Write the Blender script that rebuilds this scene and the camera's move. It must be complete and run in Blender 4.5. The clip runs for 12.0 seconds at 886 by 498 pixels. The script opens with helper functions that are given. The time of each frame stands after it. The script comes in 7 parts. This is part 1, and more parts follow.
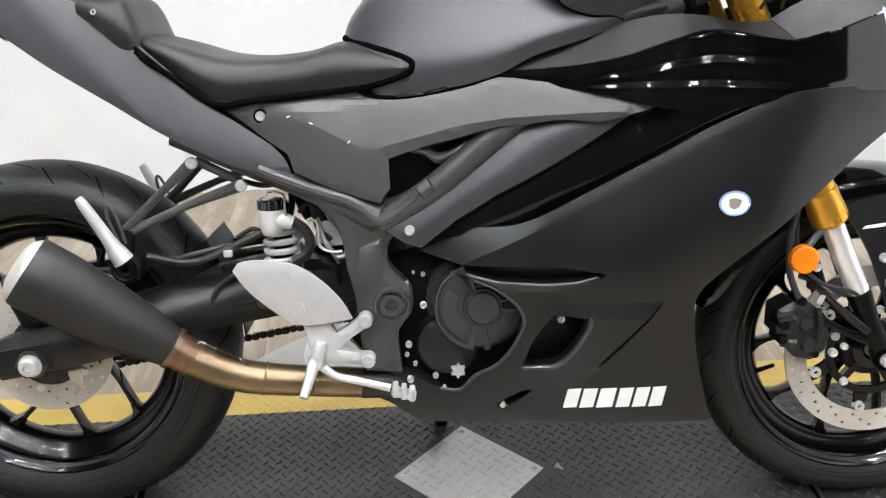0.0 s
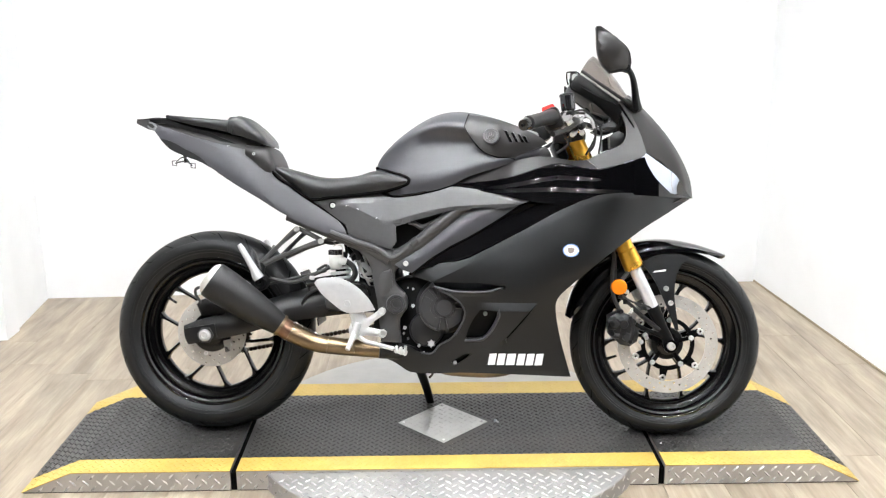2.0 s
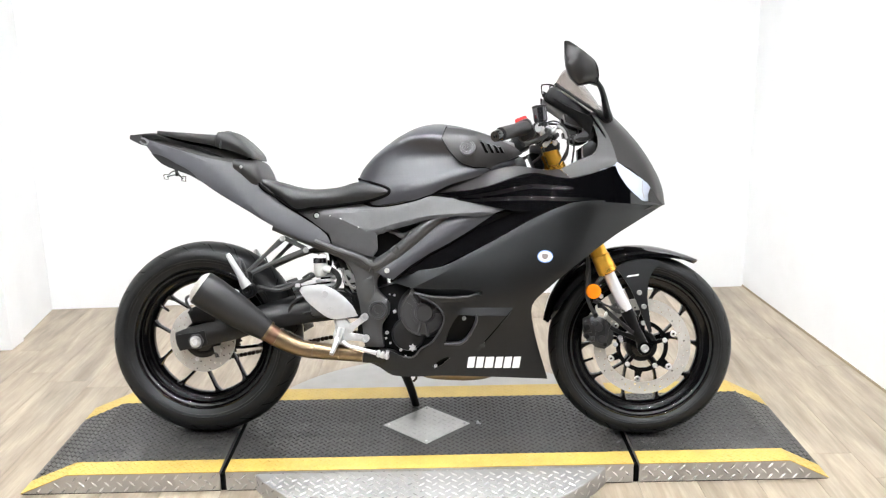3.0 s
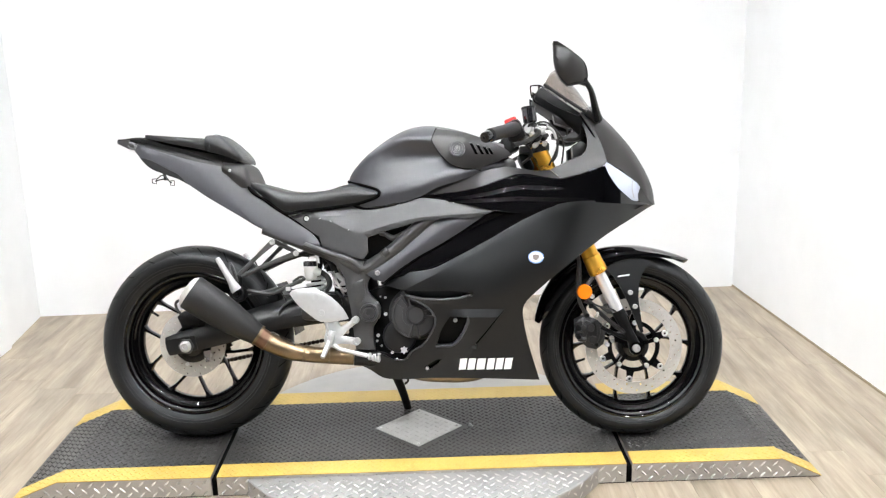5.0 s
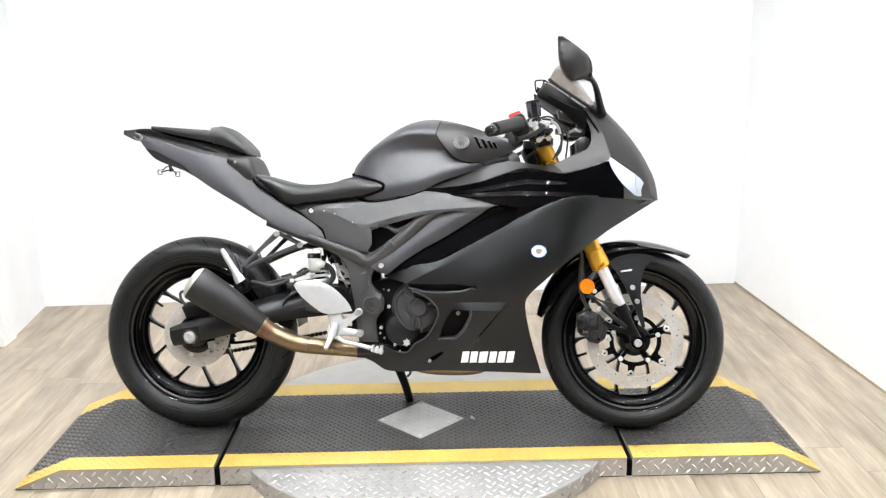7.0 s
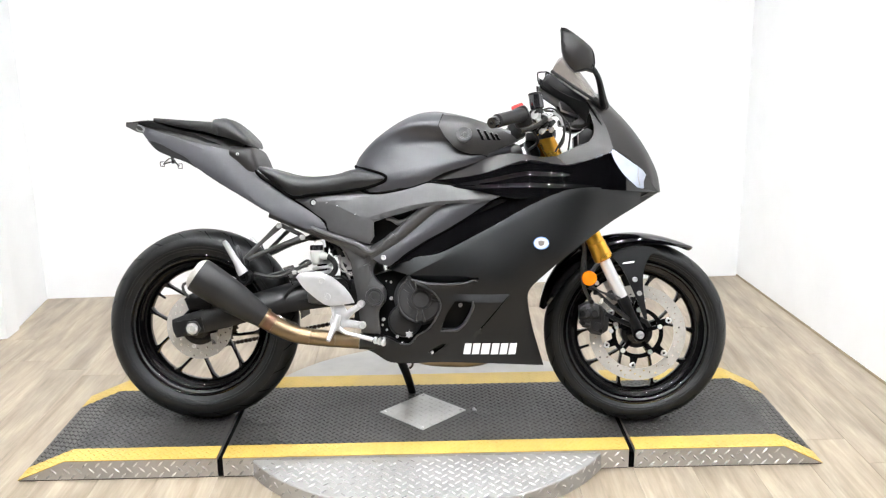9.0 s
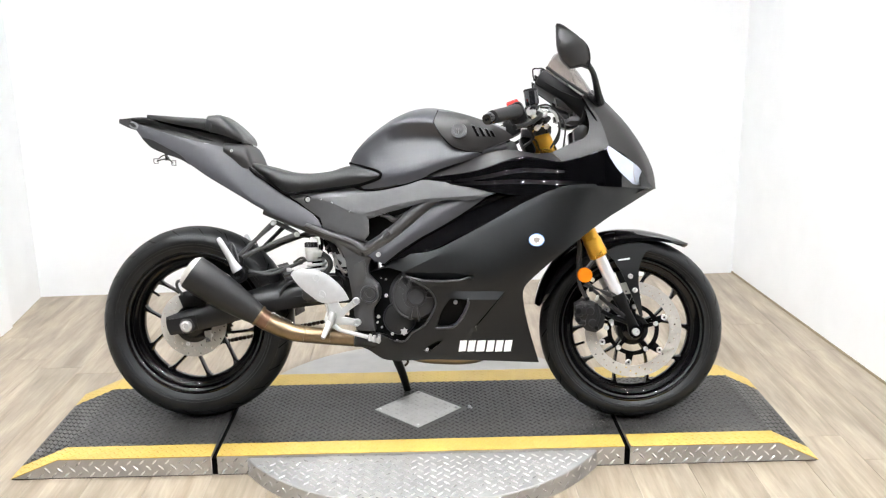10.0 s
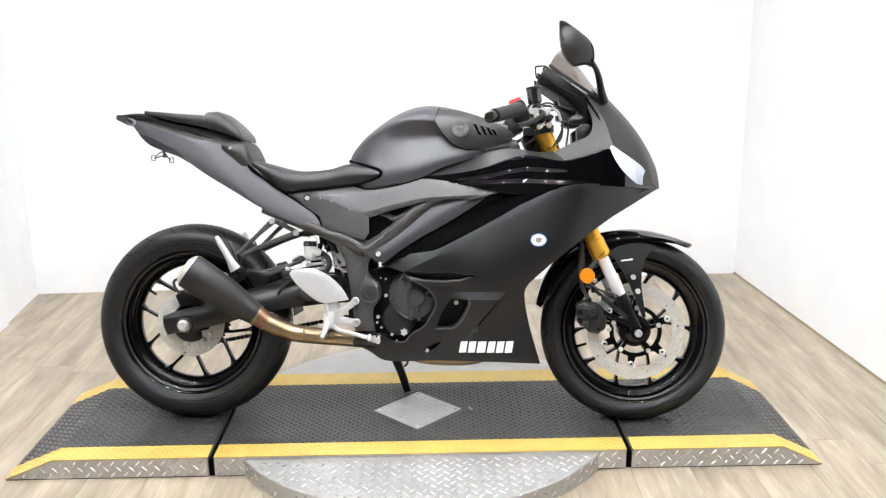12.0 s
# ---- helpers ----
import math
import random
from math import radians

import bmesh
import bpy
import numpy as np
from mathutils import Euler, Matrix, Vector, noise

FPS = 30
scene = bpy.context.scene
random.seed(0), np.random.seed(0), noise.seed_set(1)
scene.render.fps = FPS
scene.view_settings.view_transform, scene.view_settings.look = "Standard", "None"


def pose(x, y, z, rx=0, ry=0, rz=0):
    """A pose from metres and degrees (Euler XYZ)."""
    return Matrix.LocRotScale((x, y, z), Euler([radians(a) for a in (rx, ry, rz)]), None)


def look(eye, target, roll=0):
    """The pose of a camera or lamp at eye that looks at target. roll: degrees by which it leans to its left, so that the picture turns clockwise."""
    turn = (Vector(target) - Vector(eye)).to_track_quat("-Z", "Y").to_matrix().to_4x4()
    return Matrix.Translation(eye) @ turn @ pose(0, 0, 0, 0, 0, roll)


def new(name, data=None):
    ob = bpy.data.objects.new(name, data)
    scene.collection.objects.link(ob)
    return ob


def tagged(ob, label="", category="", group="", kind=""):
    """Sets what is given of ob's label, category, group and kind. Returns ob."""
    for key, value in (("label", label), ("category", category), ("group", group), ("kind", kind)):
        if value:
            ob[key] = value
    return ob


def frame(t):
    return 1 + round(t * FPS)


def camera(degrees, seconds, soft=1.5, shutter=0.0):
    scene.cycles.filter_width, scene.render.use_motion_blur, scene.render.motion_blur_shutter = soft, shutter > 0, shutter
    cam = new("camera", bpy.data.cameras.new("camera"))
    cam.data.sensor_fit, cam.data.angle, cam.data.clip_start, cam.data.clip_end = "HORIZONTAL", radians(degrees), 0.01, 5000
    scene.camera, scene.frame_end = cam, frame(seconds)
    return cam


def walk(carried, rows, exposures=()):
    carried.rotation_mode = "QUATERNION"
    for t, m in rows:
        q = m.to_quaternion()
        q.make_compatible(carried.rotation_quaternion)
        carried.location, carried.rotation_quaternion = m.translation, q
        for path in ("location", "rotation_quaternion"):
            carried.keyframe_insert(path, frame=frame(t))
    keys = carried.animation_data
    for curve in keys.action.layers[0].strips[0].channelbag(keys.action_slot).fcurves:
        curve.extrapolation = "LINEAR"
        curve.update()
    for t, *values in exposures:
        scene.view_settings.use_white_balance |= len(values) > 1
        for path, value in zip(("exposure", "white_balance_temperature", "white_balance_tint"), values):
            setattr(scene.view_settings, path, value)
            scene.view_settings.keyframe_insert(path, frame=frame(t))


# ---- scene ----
cam = camera(51.9, 12.0, soft=1.25)
PATH = [
    (0, (-0.1610, -1.3010, 1.1960), (-0.0090, 0.4886, 0.3162), -0.20),
    (0.1, (-0.1459, -1.3890, 1.2062), (0.0122, 0.4021, 0.3303), -0.10),
    (0.2, (-0.1334, -1.4721, 1.2132), (0.0297, 0.3442, 0.3920), 0.15),
    (0.3, (-0.1276, -1.5609, 1.2283), (0.0210, 0.2916, 0.4894), -0.09),
    (0.4, (-0.1239, -1.6444, 1.2357), (0.0017, 0.2392, 0.5751), 0.44),
    (0.5, (-0.1051, -1.7104, 1.2511), (0.0258, 0.1761, 0.6001), 1.16),
    (0.6, (-0.1062, -1.7920, 1.2582), (0.0161, 0.0924, 0.5995), 0.26),
    (0.7, (-0.1058, -1.8637, 1.2586), (-0.0239, 0.0316, 0.6252), -0.21),
    (0.8, (-0.0888, -1.9348, 1.2670), (-0.0062, -0.0285, 0.6675), -1.33),
    (0.9, (-0.0650, -2.0001, 1.2787), (0.0047, -0.0911, 0.6863), -1.43),
    (1, (-0.0599, -2.0645, 1.2942), (0.0144, -0.1592, 0.6905), -0.35),
    (1.1, (-0.0350, -2.1403, 1.2902), (0.0298, -0.2318, 0.6957), 0.33),
    (1.2, (-0.0210, -2.2028, 1.3039), (0.0179, -0.3042, 0.6764), 0.56),
    (1.3, (-0.0047, -2.2650, 1.3081), (0.0187, -0.3661, 0.6807), 0.56),
    (1.4, (0.0049, -2.3254, 1.3126), (0.0309, -0.4143, 0.7236), 0.50),
    (1.5, (0.0110, -2.3810, 1.3220), (0.0560, -0.4598, 0.7679), -0.50),
    (1.6, (0.0069, -2.4398, 1.3266), (0.0697, -0.5155, 0.7853), -0.34),
    (1.7, (-0.0022, -2.4944, 1.3272), (0.0444, -0.5706, 0.7824), -0.57),
    (1.8, (-0.0197, -2.5410, 1.3306), (0.0195, -0.6098, 0.8120), -0.63),
    (1.9, (-0.0303, -2.5837, 1.3359), (0.0249, -0.6506, 0.8259), -0.78),
    (2, (-0.0410, -2.6160, 1.3370), (-0.0080, -0.6824, 0.8269), -0.30),
    (2.2, (-0.0308, -2.6685, 1.3428), (0.0152, -0.7267, 0.8663), -0.39),
    (2.3, (-0.0307, -2.6874, 1.3444), (0.0074, -0.7474, 0.8596), -0.64),
    (2.5, (-0.0130, -2.7070, 1.3500), (-0.0150, -0.7640, 0.8760), -1.50),
    (2.7, (0.0169, -2.7159, 1.3529), (-0.0280, -0.7787, 0.8580), -1.60),
    (2.8, (0.0372, -2.7185, 1.3541), (-0.0061, -0.7790, 0.8677), -1.62),
    (3, (0.0580, -2.7180, 1.3530), (0.0630, -0.7784, 0.8651), -1.10),
    (3.2, (0.0636, -2.7220, 1.3471), (0.0769, -0.7778, 0.8779), -1.38),
    (5, (0.0550, -2.7140, 1.3440), (0.0830, -0.7724, 0.8649), -1.50),
    (5.5, (0.0560, -2.7150, 1.3450), (0.0880, -0.7737, 0.8649), -1.10),
    (6, (0.0530, -2.7190, 1.3410), (0.0890, -0.7785, 0.8581), -1.00),
    (6.5, (0.0520, -2.7240, 1.3420), (0.0860, -0.7851, 0.8528), -1.10),
    (7, (0.0550, -2.7280, 1.3400), (0.0750, -0.7886, 0.8519), -1.00),
    (9, (0.0500, -2.7300, 1.3370), (0.0680, -0.7943, 0.8341), -1.00),
    (9.5, (0.0540, -2.7290, 1.3350), (0.0730, -0.7937, 0.8309), -1.30),
    (10, (0.0510, -2.7220, 1.3310), (0.0790, -0.7875, 0.8241), -1.00),
    (10.5, (0.0490, -2.7190, 1.3330), (0.0690, -0.7826, 0.8331), -0.50),
    (11, (0.0490, -2.7120, 1.3340), (0.0750, -0.7756, 0.8342), -0.70),
    (11.5, (0.0470, -2.6980, 1.3340), (0.0750, -0.7628, 0.8299), -1.00),
    (12, (0.0480, -2.6870, 1.3280), (0.0770, -0.7538, 0.8162), -0.70),
]
walk(cam, [(t, look(eye, target, roll)) for t, eye, target, roll in PATH],
     exposures=[(0, -0.20), (0.5, -0.04), (1, 0.05), (2.5, 0.10), (3.5, 0.08), (5, 0.02), (6, 0.05), (7, 0.10), (9, 0.06), (9.5, 0.06), (10.5, -0.01), (12, 0.04)])

# ---------------------------------------------------------------- world and light
world = bpy.data.worlds.new("world")
scene.world = world
world.use_nodes = True
world.node_tree.nodes["Background"].inputs["Color"].default_value = (0.9, 0.95, 1.0, 1)
world.node_tree.nodes["Background"].inputs["Strength"].default_value = 0.3
scene.view_settings.exposure = 0.0
LAMP_POWER = 2150.0


# ---------------------------------------------------------------- materials
def material(name, base, rough=0.5, metal=0.0, scale=60.0, vary=0.15, bump=0.0, bump_scale=400.0,
             rough_vary=0.08, stain=0.0, coat=0.0, per_object=0.0, spec=0.5, tint=None):
    """A painted, moulded or metal surface with variation at two scales."""
    m = bpy.data.materials.new(name)
    m.use_nodes = True
    nt = m.node_tree
    N, L = nt.nodes, nt.links
    bs = N["Principled BSDF"]
    bs.inputs["Metallic"].default_value = metal
    bs.inputs["Specular IOR Level"].default_value = spec
    if tint:
        bs.inputs["Specular Tint"].default_value = (*tint, 1)
    if coat:
        bs.inputs["Coat Weight"].default_value = coat
        bs.inputs["Coat Roughness"].default_value = 0.04
    co = N.new("ShaderNodeTexCoord")
    fine, broad = N.new("ShaderNodeTexNoise"), N.new("ShaderNodeTexNoise")
    fine.inputs["Scale"].default_value = scale
    fine.inputs["Detail"].default_value = 5
    broad.inputs["Scale"].default_value = scale / 12
    broad.inputs["Detail"].default_value = 3
    for n in (fine, broad):
        L.new(co.outputs["Object"], n.inputs["Vector"])
    add = N.new("ShaderNodeMath")
    add.operation = "ADD"
    L.new(fine.outputs["Fac"], add.inputs[0])
    L.new(broad.outputs["Fac"], add.inputs[1])
    ramp = N.new("ShaderNodeMapRange")
    ramp.inputs["From Min"].default_value = 0.65
    ramp.inputs["From Max"].default_value = 1.35
    ramp.inputs["To Min"].default_value = 1 - vary
    ramp.inputs["To Max"].default_value = 1 + vary
    L.new(add.outputs[0], ramp.inputs["Value"])
    val = ramp.outputs["Result"]
    if per_object:
        info = N.new("ShaderNodeObjectInfo")
        pr = N.new("ShaderNodeMapRange")
        pr.inputs["To Min"].default_value = 1 - per_object
        pr.inputs["To Max"].default_value = 1 + per_object
        L.new(info.outputs["Random"], pr.inputs["Value"])
        mu = N.new("ShaderNodeMath")
        mu.operation = "MULTIPLY"
        L.new(val, mu.inputs[0])
        L.new(pr.outputs["Result"], mu.inputs[1])
        val = mu.outputs[0]
    mix = N.new("ShaderNodeMix")
    mix.data_type, mix.blend_type = "RGBA", "MULTIPLY"
    mix.inputs["Factor"].default_value = 1
    mix.inputs["A"].default_value = (*base, 1)
    L.new(val, mix.inputs["B"])
    L.new(mix.outputs["Result"], bs.inputs["Base Color"])
    rr = N.new("ShaderNodeMapRange")
    rr.inputs["From Min"].default_value = 0.3
    rr.inputs["From Max"].default_value = 0.7
    rr.inputs["To Min"].default_value = max(0.02, rough - rough_vary)
    rr.inputs["To Max"].default_value = min(1, rough + rough_vary)
    L.new(broad.outputs["Fac"], rr.inputs["Value"])
    L.new(rr.outputs["Result"], bs.inputs["Roughness"])
    if bump:
        bn, bu = N.new("ShaderNodeTexNoise"), N.new("ShaderNodeBump")
        bn.inputs["Scale"].default_value = bump_scale
        bn.inputs["Detail"].default_value = 4
        L.new(co.outputs["Object"], bn.inputs["Vector"])
        bu.inputs["Strength"].default_value = bump
        bu.inputs["Distance"].default_value = 0.001
        L.new(bn.outputs["Fac"], bu.inputs["Height"])
        L.new(bu.outputs["Normal"], bs.inputs["Normal"])
    return m


def carbon_material():
    """Black plastic with a moulded diagonal weave."""
    m = material("weave plastic", (0.040, 0.040, 0.042), 0.40, vary=0.12, spec=0.8)
    nt = m.node_tree
    N, L = nt.nodes, nt.links
    co = N.new("ShaderNodeTexCoord")
    mp = N.new("ShaderNodeMapping")
    mp.inputs["Rotation"].default_value = (0, radians(38), 0)
    ch = N.new("ShaderNodeTexChecker")
    ch.inputs["Scale"].default_value = 150
    sheen = N.new("ShaderNodeMapRange")
    sheen.inputs["To Min"].default_value = 0.34
    sheen.inputs["To Max"].default_value = 0.44
    L.new(ch.outputs["Fac"], sheen.inputs["Value"])
    L.new(sheen.outputs["Result"], N["Principled BSDF"].inputs["Roughness"])
    L.new(co.outputs["Object"], mp.inputs["Vector"])
    L.new(mp.outputs["Vector"], ch.inputs["Vector"])
    bu = N.new("ShaderNodeBump")
    bu.inputs["Strength"].default_value = 0.10
    bu.inputs["Distance"].default_value = 0.0005
    L.new(ch.outputs["Fac"], bu.inputs["Height"])
    L.new(bu.outputs["Normal"], N["Principled BSDF"].inputs["Normal"])
    return m


def wood_material():
    """Pale oak vinyl: grain drawn out along the plank, each plank a little different."""
    m = bpy.data.materials.new("pale oak plank")
    m.use_nodes = True
    nt = m.node_tree
    N, L = nt.nodes, nt.links
    bs = N["Principled BSDF"]
    co, info = N.new("ShaderNodeTexCoord"), N.new("ShaderNodeObjectInfo")
    off = N.new("ShaderNodeVectorMath")
    off.operation = "ADD"
    sc = N.new("ShaderNodeVectorMath")
    sc.operation = "SCALE"
    sc.inputs["Scale"].default_value = 37
    cmb = N.new("ShaderNodeCombineXYZ")
    for k in "XYZ":
        L.new(info.outputs["Random"], cmb.inputs[k])
    L.new(cmb.outputs[0], sc.inputs[0])
    L.new(co.outputs["Object"], off.inputs[0])
    L.new(sc.outputs[0], off.inputs[1])
    mp = N.new("ShaderNodeMapping")
    mp.inputs["Scale"].default_value = (14, 1.1, 1)
    L.new(off.outputs[0], mp.inputs["Vector"])
    grain = N.new("ShaderNodeTexNoise")
    grain.inputs["Scale"].default_value = 1.6
    grain.inputs["Detail"].default_value = 7
    grain.inputs["Roughness"].default_value = 0.62
    grain.inputs["Distortion"].default_value = 0.5
    L.new(mp.outputs[0], grain.inputs["Vector"])
    fine = N.new("ShaderNodeTexNoise")
    fine.inputs["Scale"].default_value = 9
    fine.inputs["Detail"].default_value = 4
    L.new(mp.outputs[0], fine.inputs["Vector"])
    cr = N.new("ShaderNodeValToRGB")
    e = cr.color_ramp.elements
    e[0].position, e[0].color = 0.28, (0.236, 0.188, 0.136, 1)
    e[1].position, e[1].color = 0.72, (0.420, 0.357, 0.278, 1)
    mid = cr.color_ramp.elements.new(0.5)
    mid.color = (0.322, 0.266, 0.201, 1)
    L.new(grain.outputs["Fac"], cr.inputs["Fac"])
    tone = N.new("ShaderNodeMapRange")
    tone.inputs["To Min"].default_value = 0.945
    tone.inputs["To Max"].default_value = 1.055
    L.new(info.outputs["Random"], tone.inputs["Value"])
    f2 = N.new("ShaderNodeMapRange")
    f2.inputs["From Min"].default_value = 0.3
    f2.inputs["From Max"].default_value = 0.7
    f2.inputs["To Min"].default_value = 0.88
    f2.inputs["To Max"].default_value = 1.08
    L.new(fine.outputs["Fac"], f2.inputs["Value"])
    mu = N.new("ShaderNodeMath")
    mu.operation = "MULTIPLY"
    L.new(tone.outputs[0], mu.inputs[0])
    L.new(f2.outputs[0], mu.inputs[1])
    soft = N.new("ShaderNodeMapping")
    soft.inputs["Scale"].default_value = (7, 1.8, 1)
    L.new(off.outputs[0], soft.inputs["Vector"])
    patch = N.new("ShaderNodeTexNoise")
    patch.inputs["Scale"].default_value = 1.3
    patch.inputs["Detail"].default_value = 3
    L.new(soft.outputs[0], patch.inputs["Vector"])
    f3 = N.new("ShaderNodeMapRange")
    f3.inputs["From Min"].default_value = 0.34
    f3.inputs["From Max"].default_value = 0.62
    f3.inputs["To Min"].default_value = 0.74
    f3.inputs["To Max"].default_value = 1.08
    L.new(patch.outputs["Fac"], f3.inputs["Value"])
    mu2 = N.new("ShaderNodeMath")
    mu2.operation = "MULTIPLY"
    L.new(mu.outputs[0], mu2.inputs[0])
    L.new(f3.outputs[0], mu2.inputs[1])
    mix = N.new("ShaderNodeMix")
    mix.data_type, mix.blend_type = "RGBA", "MULTIPLY"
    mix.inputs["Factor"].default_value = 1
    L.new(cr.outputs["Color"], mix.inputs["A"])
    L.new(mu2.outputs[0], mix.inputs["B"])
    L.new(mix.outputs["Result"], bs.inputs["Base Color"])
    bs.inputs["Roughness"].default_value = 0.42
    bu = N.new("ShaderNodeBump")
    bu.inputs["Strength"].default_value = 0.12
    bu.inputs["Distance"].default_value = 0.001
    L.new(grain.outputs["Fac"], bu.inputs["Height"])
    L.new(bu.outputs["Normal"], bs.inputs["Normal"])
    return m


def glass_material(name, colour, rough=0.03):
    m = bpy.data.materials.new(name)
    m.use_nodes = True
    bs = m.node_tree.nodes["Principled BSDF"]
    bs.inputs["Base Color"].default_value = (*colour, 1)
    bs.inputs["Transmission Weight"].default_value = 1
    bs.inputs["Roughness"].default_value = rough
    bs.inputs["IOR"].default_value = 1.45
    return m


def glow_material(name, colour, strength):
    m = bpy.data.materials.new(name)
    m.use_nodes = True
    bs = m.node_tree.nodes["Principled BSDF"]
    bs.inputs["Base Color"].default_value = (0.8, 0.8, 0.8, 1)
    bs.inputs["Emission Color"].default_value = (*colour, 1)
    bs.inputs["Emission Strength"].default_value = strength
    return m


